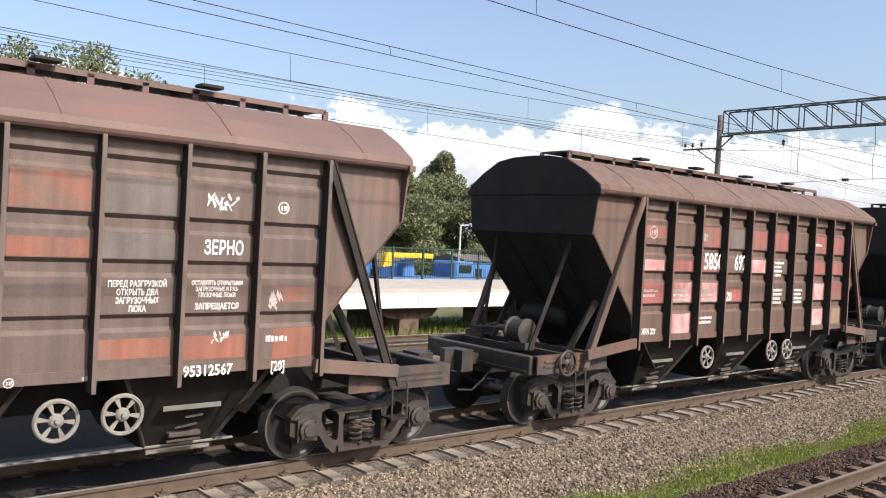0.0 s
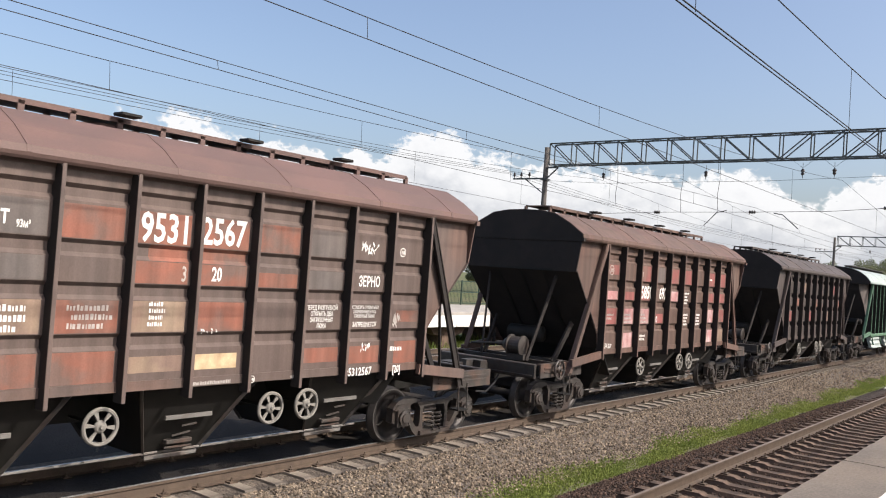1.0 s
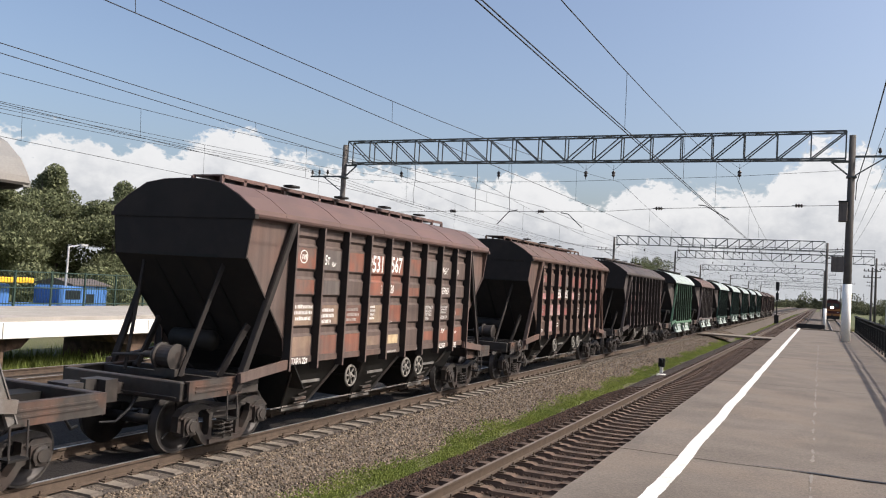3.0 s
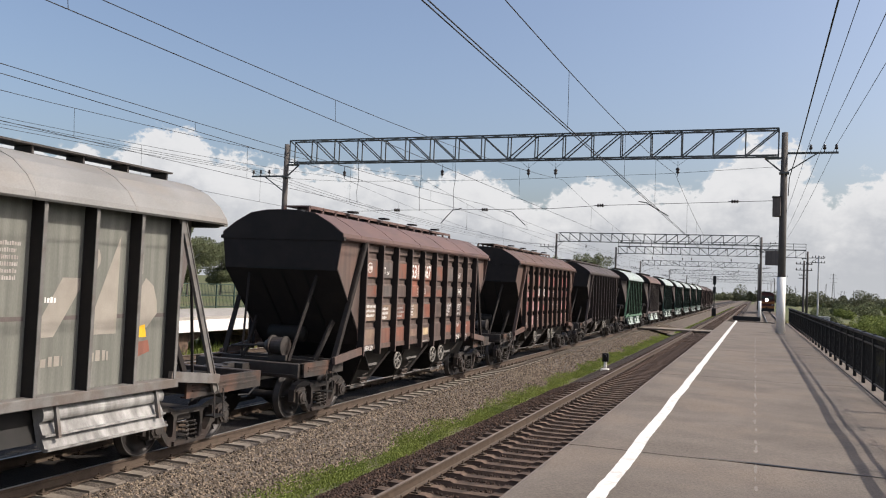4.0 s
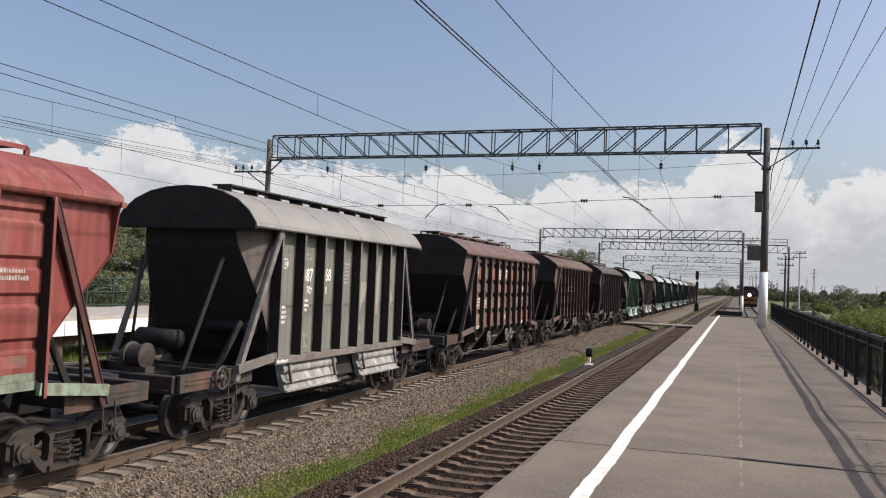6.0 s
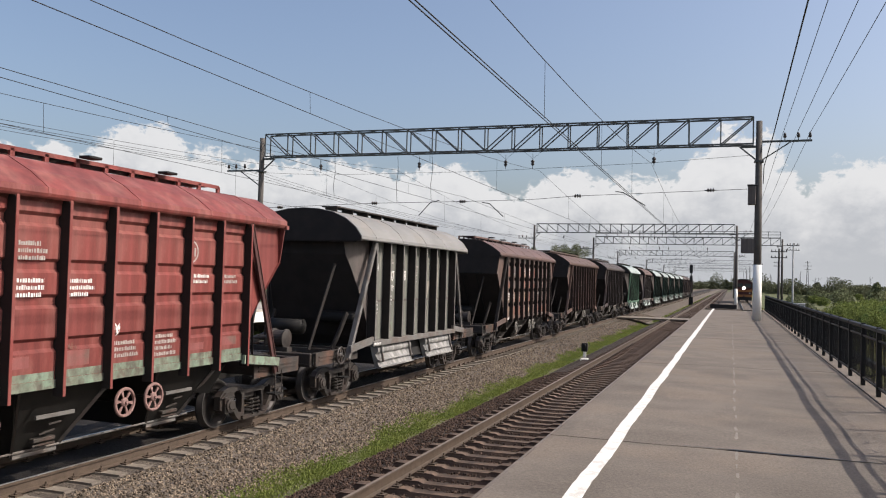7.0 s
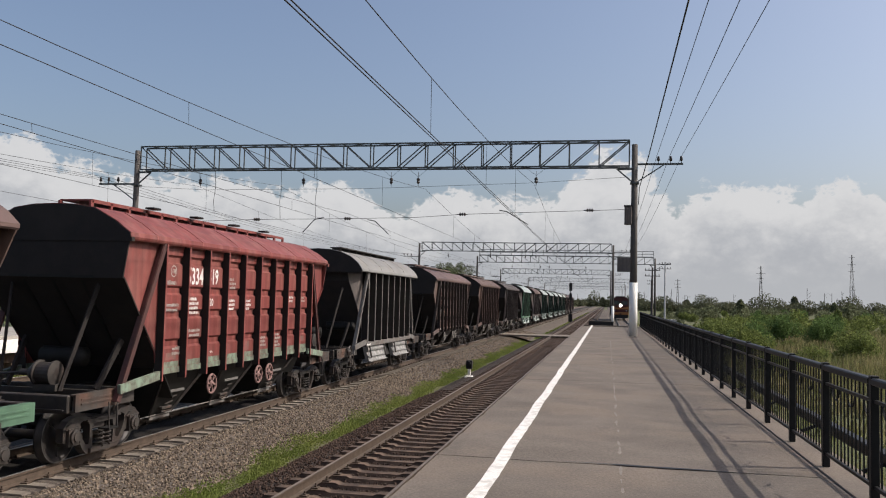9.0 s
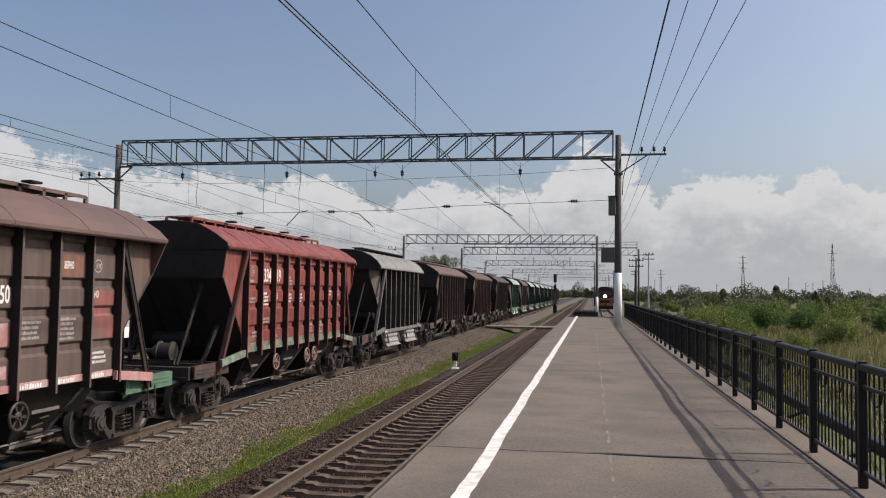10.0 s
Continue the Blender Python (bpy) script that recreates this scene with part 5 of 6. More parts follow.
def smear(e, y, z, w, h, mat, seed):
    """A torn rest of paper or splashed paint with a ragged outline."""
    rnd = random.Random(seed)
    bm = bmesh.new()
    for i in range(16):
        cy, cz = y + rnd.uniform(-0.42, 0.42) * w, z + rnd.uniform(-0.35, 0.35) * h
        ln, a = h * rnd.uniform(0.25, 0.75), rnd.uniform(0.7, 2.2)
        t = h * rnd.uniform(0.05, 0.13)
        dy, dz = math.cos(a) * ln / 2, math.sin(a) * ln / 2
        q = [(cy - dy, cz - dz), (cy - dy * 0.2 + t, cz - dz * 0.3), (cy + dy, cz + dz), (cy + dy * 0.3 - t, cz + dz * 0.1)]
        bm.faces.new([bm.verts.new((XT + 0.0002 * i, p, r)) for p, r in q])
    tagged(part("paint_smear", bm, mat, e), kind="stuff")


smear(wa, 2.82, 3.38, 0.44, 0.21, M["white"], 1)
smear(wa, 2.86, 1.80, 0.24, 0.14, M["white"], 2)
smear(wa, bay_y(4, 0.35), 2.10, 0.3, 0.07, M["white"], 3)
smear(wa, bay_y(8, 0.35), 2.22, 0.22, 0.22, M["whitefaint"], 4)

# the faded wagon ahead of it
wb = grain_wagon(15.6, "faded brown grain hopper wagon with pink and rose repaint patches", M["brown_b"], M["brown_b"], M["brown_b"], M["handwheel"], M["brown_b"], M["brown_b"])
for bay, lo, hi, mt in ((0, 3.3, 3.53, "rose"), (0, 2.61, 2.9, "pink"), (0, 2.10, 2.48, "rose"), (1, 2.10, 2.48, "pink"), (1, 1.51, 1.88, "pink"), (1, 2.61, 2.9, "rose"), (2, 3.19, 3.58, "rose"), (2, 2.10, 2.48, "pink"), (2, 2.70, 2.97, "rose"), (3, 2.1, 2.35, "rose"),
                        (3, 3.19, 3.58, "slate"), (4, 3.19, 3.58, "rose"), (4, 2.70, 2.97, "pink"), (5, 3.19, 3.58, "rose"), (7, 3.19, 3.58, "rose"), (7, 2.70, 2.97, "rose"), (7, 2.10, 2.48, "pink"), (8, 3.19, 3.58, "rose"), (8, 2.70, 2.97, "rose"), (8, 2.10, 2.48, "rose"), (7, 1.51, 1.88, "pink"), (8, 1.51, 1.88, "tan")):
    patch(wb, bay, lo, hi, M[mt], 0.1, 0.95)
ring_mark(bay_y(0, 0.5), 3.4, XT, 0.12, M["whitefaint"], wb)
lettering("5850", -2.0, 2.75, XT, 0.33, M["white"], wb, 0.75)
lettering("692", -0.87, 2.75, XT, 0.32, M["white"], wb, 0.72)
lettering("20", bay_y(3, 0.3), 2.12, XT, 0.18, M["white"], wb, 0.8)
lettering("70т", bay_y(2, 0.2), 3.3, XT, 0.16, M["whitefaint"], wb, 0.7)
for i, (bay, z, rows_) in enumerate(((0, 2.3, 2), (1, 2.3, 3), (2, 2.3, 3), (5, 2.9, 4), (5, 2.3, 4), (6, 2.3, 4), (7, 3.35, 1), (2, 1.76, 2))):
    bars(bay_y(bay, 0.2), z, XT, 0.55, rows_, 0.06, M["white"] if i > 2 else M["whitefaint"], wb, 20 + i)
lettering("ТАРА 22т", bay_y(0, 0.2), 1.525, XT, 0.11, M["white"], wb, 0.75)

# the next one, farther ahead
wf = grain_wagon(30.5, "dark brown grain hopper wagon, far ahead in the train", M["brown_dark"], M["brown_dark"], M["brown_dark"], M["handwheel"], M["brown_dark"], M["brown_dark"])
for i, (bay, z) in enumerate(((0, 2.04), (1, 2.61), (2, 3.18), (3, 2.04), (4, 2.61), (6, 2.04), (7, 3.18), (8, 2.61))):
    patch(wf, bay, z + 0.06, z + 0.44, M[("rose", "orange", "tan")[i % 3]], 0.1, 0.95)

# the red wagon
wc = grain_wagon(-27.15, "red oxide grain hopper wagon with a dirty mint lower edge", M["red"], M["red"], M["mint_dirty"], M["handwheel_pink"], M["mint_dirty"], M["red_dark"], brake_wheel=False)
for k in range(9):
    patch(wc, k, 1.51, 1.62, M["mint_dirty"], 0.0, 1.0)
for k, lo, hi, a, b in ((0, 1.66, 1.80, 0.35, 0.85), (3, 1.70, 1.86, 0.05, 0.5), (4, 1.66, 1.88, 0.1, 0.7), (5, 1.90, 2.0, 0.2, 0.6), (7, 1.68, 1.80, 0.2, 0.7), (8, 1.70, 1.86, 0.15, 0.8)):
    patch(wc, k, lo, hi, M["rose"], a, b)
ring_mark(-3.63, 3.48, XT, 0.12, M["whitefaint"], wc)
bars(bay_y(0, 0.2), 3.2, XT, 0.6, 1, 0.09, M["whitefaint"], wc, 31)
lettering("5334", -3.06, 3.23, XT, 0.37, M["white"], wc, 0.7)
lettering("6519", -2.285, 3.25, XT, 0.35, M["white"], wc, 0.68)
lettering("20", -2.02, 2.76, XT, 0.17, M["white"], wc, 0.8)
for i, (bay, z, rows_, u) in enumerate(((0, 2.75, 2, 0.2), (1, 2.88, 4, 0.12), (3, 3.35, 3, 0.1), (3, 2.85, 3, 0.08), (4, 2.85, 3, 0.08), (1, 2.2, 2, 0.3), (7, 2.95, 2, 0.2), (8, 2.95, 2, 0.1), (6, 1.95, 4, 0.2), (5, 1.9, 3, 0.15), (0, 1.85, 2, 0.6))):
    bars(bay_y(bay, u), z, XT, 0.62, rows_, 0.065, M["white"] if i in (1, 3, 4, 6) else M["whitefaint"], wc, 40 + i)
ring_mark(2.5, 3.40, XT, 0.2, M["whitefaint"], wc)
lettering("1", 2.44, 3.26, XT, 0.28, M["white"], wc, 0.9)
smear(wc, bay_y(5, 0.25), 2.15, 0.22, 0.2, M["white"], 6)
smear(wc, bay_y(4, 0.3), 1.95, 0.2, 0.1, M["orange"], 7)
smear(wc, bay_y(2, 0.5), 1.72, 0.15, 0.06, M["white"], 8)


# ---- barrel-roofed wagons ----
BARREL = [(1.68, 3.98), (1.66, 4.06), (1.50, 4.28), (1.22, 4.50), (0.85, 4.66), (0.45, 4.74), (0.0, 4.77)]


GUSSET = ((4.0, 0.92), (3.6, 0.86), (3.2, 0.68), (2.7, 0.44), (2.2, 0.20), (1.9, 0.08))


def end_shell_bm(h, s):
    """The folded end of the hopper between its two bent sides, down to the frame."""
    bm = bmesh.new()
    rows = [(1.365 - 0.30 * (w / 0.92) ** 2, h + w, z) for z, w in GUSSET] + [(1.33, h - 0.2, 1.45), (1.25, h - 0.7, 0.95)]
    grids = [[[bm.verts.new((x * k / 3, s * (y - t), z)) for k in range(-3, 4)] for x, y, z in rows] for t in (0.0, 0.03)]
    for g in grids:
        for a, b in zip(g, g[1:]):
            for k in range(6):
                bm.faces.new((a[k], a[k + 1], b[k + 1], b[k]))
    f, g = grids
    for r in range(len(rows) - 1):
        for k in (0, 6):
            bm.faces.new((f[r][k], f[r + 1][k], g[r + 1][k], g[r][k]))
    for k in range(6):
        for r in (0, len(rows) - 1):
            bm.faces.new((f[r][k], f[r][k + 1], g[r][k + 1], g[r][k]))
    return bm


def curved_gusset_bm(h, s):
    """Side of the hopper past the last rib: it bends inward and tapers down to the frame."""
    bm = bmesh.new()
    layers = []
    for t in (0.0, 0.02):
        grid = []
        for z, w in GUSSET:
            grid.append([bm.verts.new((1.37 - t - 0.30 * (w * k / 5 / 0.92) ** 2, s * (h + w * k / 5), z)) for k in range(6)])
        layers.append(grid)
    for g in layers:
        for a, b in zip(g, g[1:]):
            for k in range(5):
                bm.faces.new((a[k], a[k + 1], b[k + 1], b[k]))
    f, g = layers
    for r in range(5):
        for k in (0, 5):
            bm.faces.new((f[r][k], f[r + 1][k], g[r + 1][k], g[r][k]))
    for k in range(5):
        for r in (0, 5):
            bm.faces.new((f[r][k], f[r][k + 1], g[r][k + 1], g[r][k]))
    return bm


def cover_bm(w):
    """A stepped light discharge cover that leans outward below the sill."""
    arc = [(1.40 + 0.15 * math.cos(radians(a)), 1.09 + 0.14 * math.sin(radians(a))) for a in range(120, -31, -15)]
    bm = prism([(1.34, 1.10)] + arc + [(1.47, 0.99), (1.55, 0.84), (1.60, 0.845), (1.605, 0.815), (1.535, 0.79), (1.60, 0.66), (1.655, 0.665), (1.655, 0.63), (1.60, 0.61), (1.46, 0.68)], -w / 2, w / 2, "y")
    return bm


def barrel_wagon(y, label, mat, mat_roof, mat_rib, mat_cover, turn=True, ribs=8, step=0.93):
    e = tagged(new("hopper_wagon"), label, "wagon", "hopper wagons of the train")
    h = (ribs - 1) * step / 2
    for q in (0, 180):
        for k in range(ribs - 1):
            put("side_sheet", shared(("side_sheet", step), lambda: box(1.35, 1.38, 0.0, step, 1.36, 4.02), mat), e, pose(0, -h + k * step, 0) if q == 0 else pose(0, h - k * step, 0, 0, 0, 180))
        for k in range(ribs):
            # web in near black for its shaded face, flange in the wagon's own paint
            r = put("rib", shared("wide_rib", lambda: box(1.37, 1.60, -0.012, 0.012, 1.30, 4.0), M["shade_dark"]), e, pose(0, -h + k * step, 0) if q == 0 else pose(0, h - k * step, 0, 0, 0, 180))
            put("flange", shared("wide_flange", lambda: box(1.598, 1.615, -0.022, 0.04, 1.28, 4.0, 0.003), mat_rib), r)
        part("side_sill", box(1.40, 1.62, -h - 0.1, h + 0.1, 1.22, 1.365, 0.01), mat_rib, e, m=pose(0, 0, 0, 0, 0, q))
        for s in (-1, 1):
            # slate, not the side's paint: the shade past the last rib, as colour
            part("side_gusset", curved_gusset_bm(h, s), M["slate"], e, m=pose(0, 0, 0, 0, 0, q))
            c = put("discharge_cover", shared(("discharge_cover", 3.0), lambda: cover_bm(2.4), mat_cover), e, pose(0, s * 1.8 + 0.1, 0, 0, 0, q))
            for dy in (-1.0, 1.0):
                put("cover_arm", shared("cover_arm", lambda: bar((1.52, 0, 1.3), (1.63, 0, 0.78), 0.05, 0.06), mat_rib), c, pose(0, dy, 0))
    roof_seams(part("roof", roof_bm(h + 1.12, BARREL), mat_roof, e), h + 1.12, BARREL, mat_roof)
    for s in (-1, 1):
        # shade of the end wall and slope is painted in as near black
        part("end_wall", end_bm(BARREL, 3.9, s * (h + 1.1)), M["shade_dark"] if s < 0 else mat, e)
        part("end_slope", end_shell_bm(h, s), M["shade_dark"], e)
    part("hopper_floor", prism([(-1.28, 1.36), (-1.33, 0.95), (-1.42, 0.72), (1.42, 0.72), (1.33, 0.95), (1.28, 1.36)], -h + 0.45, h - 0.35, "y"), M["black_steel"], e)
    w = part("roof_walkway", box(0.25, 0.7, -h - 0.6, h + 0.8, 4.82, 4.85), M["cast"], e)
    for i in range(9):
        part("walkway_bracket", box(0.3, 0.64, -h - 0.5 + i * (2 * h + 1.2) / 8, -h - 0.46 + i * (2 * h + 1.2) / 8, 4.66, 4.83), M["cast"], w)
    frame_parts(e, h + 2.84, h, 3.98, M["beam"], mat_rib, mat_rib, True)
    part("air_tank", lathe([(0.02, -0.04), (0.13, 0.0), (0.16, 0.04), (0.16, 1.0), (0.13, 1.06), (0.02, 1.1)], pose(0.1, -h - 0.22, 1.96, 0, 90, 0), 18), M["black_steel"], e, "black air tank laid across the end", smooth=False)
    for by in (-4.35, 4.35):
        bogie(e, by, turn)
    TRAIN.append((e, y))
    return e


wd = barrel_wagon(-13.7, "dirty olive-grey hopper wagon with a weathered barrel roof", M["olive"], M["olive_light"], M["sill"], M["cover"])
XD, DB = 1.386, -3.255


def d_y(bay, u):
    return DB + (bay + u) * 0.93


ring_mark(d_y(0, 0.55), 3.3, XD, 0.11, M["white"], wd)
lettering("5887", -2.14, 2.94, XD, 0.29, M["white"], wd, 0.75)
lettering("7768", -1.26, 2.96, XD, 0.29, M["white"], wd, 0.75)
lettering("70т", -1.80, 2.66, XD, 0.17, M["white"], wd, 0.7)
lettering("20", -1.02, 2.66, XD, 0.17, M["white"], wd, 0.75)
bars(d_y(1, 0.25), 2.48, XD, 0.45, 3, 0.07, M["white"], wd, 51)
bars(d_y(0, 0.3), 2.35, XD, 0.4, 4, 0.07, M["white"], wd, 52)
bars(d_y(3, 0.2), 3.35, XD, 0.6, 6, 0.06, M["whitefaint"], wd, 53)
bars(d_y(1, 0.2), 3.5, XD, 0.6, 2, 0.06, M["whitefaint"], wd, 54)
bars(d_y(4, 0.3), 2.6, XD, 0.2, 1, 0.08, M["white"], wd, 55)
bars(0.0 - 3.4, 1.26, 1.624, 0.6, 1, 0.07, M["white"], wd, 56)


def flat_mark(e, pts, x, mat, name="painted_mark"):
    bm = bmesh.new()
    bm.faces.new([bm.verts.new((x, a, b)) for a, b in pts])
    part(name, bm, mat, e)


flat_mark(wd, [(d_y(1, 0.22), 1.45), (d_y(1, 0.75), 1.48), (d_y(1, 0.74), 1.80), (d_y(1, 0.24), 1.78)], XD, M["mint_dirty"])
flat_mark(wd, [(d_y(4, 0.08), 2.12), (d_y(4, 0.5), 2.13), (d_y(4, 0.97), 2.8), (d_y(4, 0.97), 2.95), (d_y(4, 0.62), 2.95)], XD, M["beige"])
flat_mark(wd, [(d_y(5, 0.06), 2.2), (d_y(5, 0.2), 2.95), (d_y(5, 0.06), 2.95)], XD, M["beige"])
flat_mark(wd, [(d_y(5, 0.12), 2.13), (d_y(5, 0.78), 2.13), (d_y(5, 0.78), 3.6)], XD, M["beige"])
flat_mark(wd, [(d_y(5, 0.18) + 0.17 * math.cos(a * math.pi / 10), 3.24 + 0.2 * math.sin(a * math.pi / 10)) for a in range(20)], XD, M["beige"])
flat_mark(wd, [(d_y(6, 0.06), 2.85), (d_y(6, 0.34), 3.05), (d_y(6, 0.32), 3.55)], XD, M["beige"])
flat_mark(wd, [(d_y(6, 0.06), 2.13), (d_y(6, 0.5), 2.2), (d_y(6, 0.74), 2.42), (d_y(6, 0.72), 2.62), (d_y(6, 0.62), 2.86), (d_y(6, 0.42), 2.98), (d_y(6, 0.06), 2.5)], XD, M["beige"])
bars(d_y(4, 0.1), 1.72, XD, 0.62, 1, 0.16, M["beige"], wd, 57)
bars(d_y(5, 0.1), 1.74, XD, 0.62, 1, 0.16, M["beige"], wd, 58)
flat_mark(wd, [(d_y(6, 0.2), 1.72), (d_y(6, 0.6), 1.82), (d_y(6, 0.55), 2.0), (d_y(6, 0.3), 1.98)], XD + 0.003, M["orange"])
flat_mark(wd, [(d_y(6, 0.25), 2.05), (d_y(6, 0.5), 2.05), (d_y(6, 0.45), 2.25), (d_y(6, 0.28), 2.22)], XD + 0.003, M["yellow"])
# shadow of the overhead wire, painted as a dark strip across each bay
for k in range(7):
    flat_mark(wd, [(d_y(k, 0.05), 2.36), (d_y(k, 0.95), 2.36), (d_y(k, 0.95), 2.42), (d_y(k, 0.05), 2.42)], XD - 0.002, M["slate"], "wire_shadow")

we = grain_wagon(-41.27, "brown corrugated hopper wagon with an overhanging roof and repainted panels", M["brown"], M["brown_roof"], M["pink"], M["cast"], M["pink"], M["shade_dark"], beam="green_beam", roof=[(1.80, 3.93), (1.80, 3.99), (1.60, 4.18), (1.25, 4.40), (0.86, 4.58), (0.45, 4.66), (0.0, 4.68)])
lettering("50", 1.10, 2.76, XT, 0.28, M["white"], we, 0.6)
lettering("ЗЕРНО", 2.62, 3.33, XT, 0.12, M["white"], we, 0.5)
lettering("ЗЕРНО", 3.34, 2.83, XT, 0.12, M["white"], we, 0.55)
ring_mark(3.6, 3.40, XT, 0.12, M["whitefaint"], we)
patch(we, 8, 2.70, 2.97, M["rose"], 0.02, 0.98)
patch(we, 8, 2.10, 2.48, M["rose"], 0.02, 0.98)
groove_fill(we, 8, 1, M["rose"], 0.02, 0.98)
patch(we, 5, 2.10, 2.45, M["pink"], 0.3, 0.95)
patch(we, 5, 1.60, 1.80, M["pink"], 0.02, 0.95)
patch(we, 4, 2.70, 2.97, M["rose"], 0.02, 0.95)
patch(we, 7, 3.19, 3.58, M["orange"], 0.1, 0.95)
for i, (bay, z, rows_) in enumerate(((6, 2.42, 4), (7, 2.45, 5), (8, 1.82, 3), (4, 2.4, 4), (3, 2.4, 3))):
    bars(bay_y(bay, 0.2), z, XT, 0.55, rows_, 0.055, M["white"] if bay == 8 else M["whitefaint"], we, 60 + i)
for k in (6, 7, 8):
    bars(bay_y(k, 0.15), 1.40, XS, 0.6, 1, 0.09, M["white"], we, 70 + k)

# the green part of the train, then dark tank-like ends far ahead
yy = 44.6
for i in range(7):
    barrel_wagon(yy, "dark green hopper wagon with a pale mint roof" if i != 1 else "dark brown barrel-roofed hopper wagon",
                 M["green"] if i != 1 else M["slate"], M["mint"] if i != 1 else M["brown_b"], M["green_beam"] if i == 0 else (M["green"] if i != 1 else M["slate"]), M["mint"], turn=False)
    yy += 13.3
for i in range(3):
    gw = grain_wagon(yy, "dark brown grain hopper wagon at the head of the train", M["brown"], M["brown"], M["brown"], M["handwheel"], M["brown"], M["brown"], turn=False)
    yy += 14.8


# ---- the waiting locomotive ----
def locomotive():
    e = tagged(new("locomotive"), "dark diesel locomotive with red and orange front and lit headlight", "locomotive")
    part("body", box(-1.5, 1.5, 0, 16, 1.1, 4.0, 0.12), M["dark"], e)
    part("cab_front", prism([(-1.5, 1.35), (1.5, 1.35), (1.5, 3.6), (1.1, 4.15), (-1.1, 4.15), (-1.5, 3.6)], -0.35, 0.05, "y"), M["loco_red"], e)
    part("front_band", prism([(-1.51, 1.9), (1.51, 1.9), (1.51, 2.45), (0, 2.1), (-1.51, 2.45)], -0.37, -0.34, "y"), M["loco_orange"], e)
    for x in (-0.72, 0.72):
        part("windscreen", box(x - 0.55, x + 0.55, -0.375, -0.345, 2.75, 3.5, 0.01), M["glass"], e)
        part("buffer_light", lathe([(0.12, 0), (0.12, 0.05)], pose(x * 1.5, -0.34, 1.65, 90, 0, 0), 12), M["pale_metal"], e)
    part("headlight", lathe([(0.3, 0), (0.26, 0.09), (0.1, 0.12)], pose(0, -0.34, 2.62, 90, 0, 0), 16), M["headlight"], e, "lit round headlight")
    part("snow_plough", prism([(-1.45, 0.25), (1.45, 0.25), (1.5, 0.9), (-1.5, 0.9)], -0.4, -0.1, "y"), M["dark"], e)
    part("buffer_beam", box(-1.5, 1.5, -0.4, 0.2, 0.9, 1.35, 0.02), M["loco_orange"], e)
    part("coupler", box(-0.15, 0.15, -0.95, -0.35, 0.9, 1.2, 0.03), M["dark"], e)
    part("fuel_tank", box(-1.2, 1.2, 5.5, 10.5, 0.4, 1.1, 0.05), M["dark"], e)
    part("roof_hood", box(-0.9, 0.9, 3, 14, 4.0, 4.4, 0.1), M["dark"], e)
    for y in (2.0, 3.9, 12.0, 13.9):
        put("wheelset", shared("wheelset", wheelset_bm, M["wheel"], True), e, pose(0, y, 0.475))
    return e


loco = locomotive()


# ---- small things by the track ----
def dwarf_signal():
    e = tagged(new("dwarf_signal"), "small white and black dwarf signal on a pale base", "signal")
    part("base", box(-0.17, 0.17, -0.17, 0.17, -0.62, -0.25, 0.03), M["whitewash"], e)
    part("post", box(-0.06, 0.06, -0.06, 0.06, -0.2, 0.05), M["whitewash"], e)
    part("head", box(-0.13, 0.13, -0.1, 0.1, 0.05, 0.42, 0.02), M["dark"], e)
    part("hood", lathe([(0.08, 0), (0.08, 0.14)], pose(0, -0.1, 0.3, 90, 0, 0), 10), M["dark"], e)
    e.matrix_basis = pose(-5.95, 35.9, 0)


def mast_signal(x, y):
    e = tagged(new("mast_signal"), "tall black colour-light signal on a thin mast", "signal")
    part("mast", lathe([(0.09, -0.6), (0.07, 6.2)], segs=10), M["dark"], e)
    part("signal_head", box(-0.28, 0.28, -0.08, 0.08, 5.0, 6.5, 0.05), M["dark"], e)
    part("signal_head", box(-0.24, 0.24, -0.08, 0.08, 3.4, 4.6, 0.05), M["dark"], e)
    part("cabinet", box(-0.35, 0.35, -0.3, 0.3, -0.6, 0.9, 0.03), M["dark"], e)
    e.matrix_basis = pose(x, y, 0)


def board(x, y):
    e = tagged(new("signal_board"), "dark rectangular board hung on the gantry pole", "sign")
    part("panel", box(-0.75, 0.75, -0.05, 0.05, -0.8, 0.8, 0.02), M["slate"], e)
    part("rim", box(-0.80, 0.80, 0.05, 0.08, -0.85, 0.85, 0.02), M["dark"], e)
    part("hanger", bar((-1.2, 0.1, 0.6), (-0.7, 0.06, 0.6), 0.05), M["galv"], e)
    e.matrix_basis = pose(x, y, 7.6)


def relay_cabinet():
    e = tagged(new("relay_cabinet"), "pale grey trackside cabinet with a dark lower door", "cabinet")
    part("body", box(-0.5, 0.5, -0.35, 0.35, -0.72, 1.35, 0.03), M["pale_metal"], e)
    part("door", box(-0.42, 0.42, -0.372, -0.352, -0.4, 0.45), M["dark"], e)
    part("roof", box(-0.56, 0.56, -0.42, 0.42, 1.35, 1.42, 0.02), M["pale_metal"], e)
    e.matrix_basis = pose(6.6, 92, 0)


def line_pole(x, y, h, wood=True):
    e = tagged(new("line_pole"), "slim grey line pole with short cross arms", "pole", "line poles")
    part("mast", lathe([(0.14, -0.7), (0.09, h)], segs=10), M["pale_metal"] if not wood else M["pole"], e)
    for z in (h - 0.4, h - 1.1):
        part("cross_arm", box(-0.9, 0.9, -0.05, 0.05, z, z + 0.09), M["pole"], e)
        for k in (-0.8, -0.4, 0.4, 0.8):
            part("insulator", lathe([(0.02, 0), (0.06, 0.06), (0.03, 0.2)], Matrix.Translation((k, 0, z + 0.09)), 8), M["porcelain"], e)
    e.matrix_basis = pose(x, y, 0)


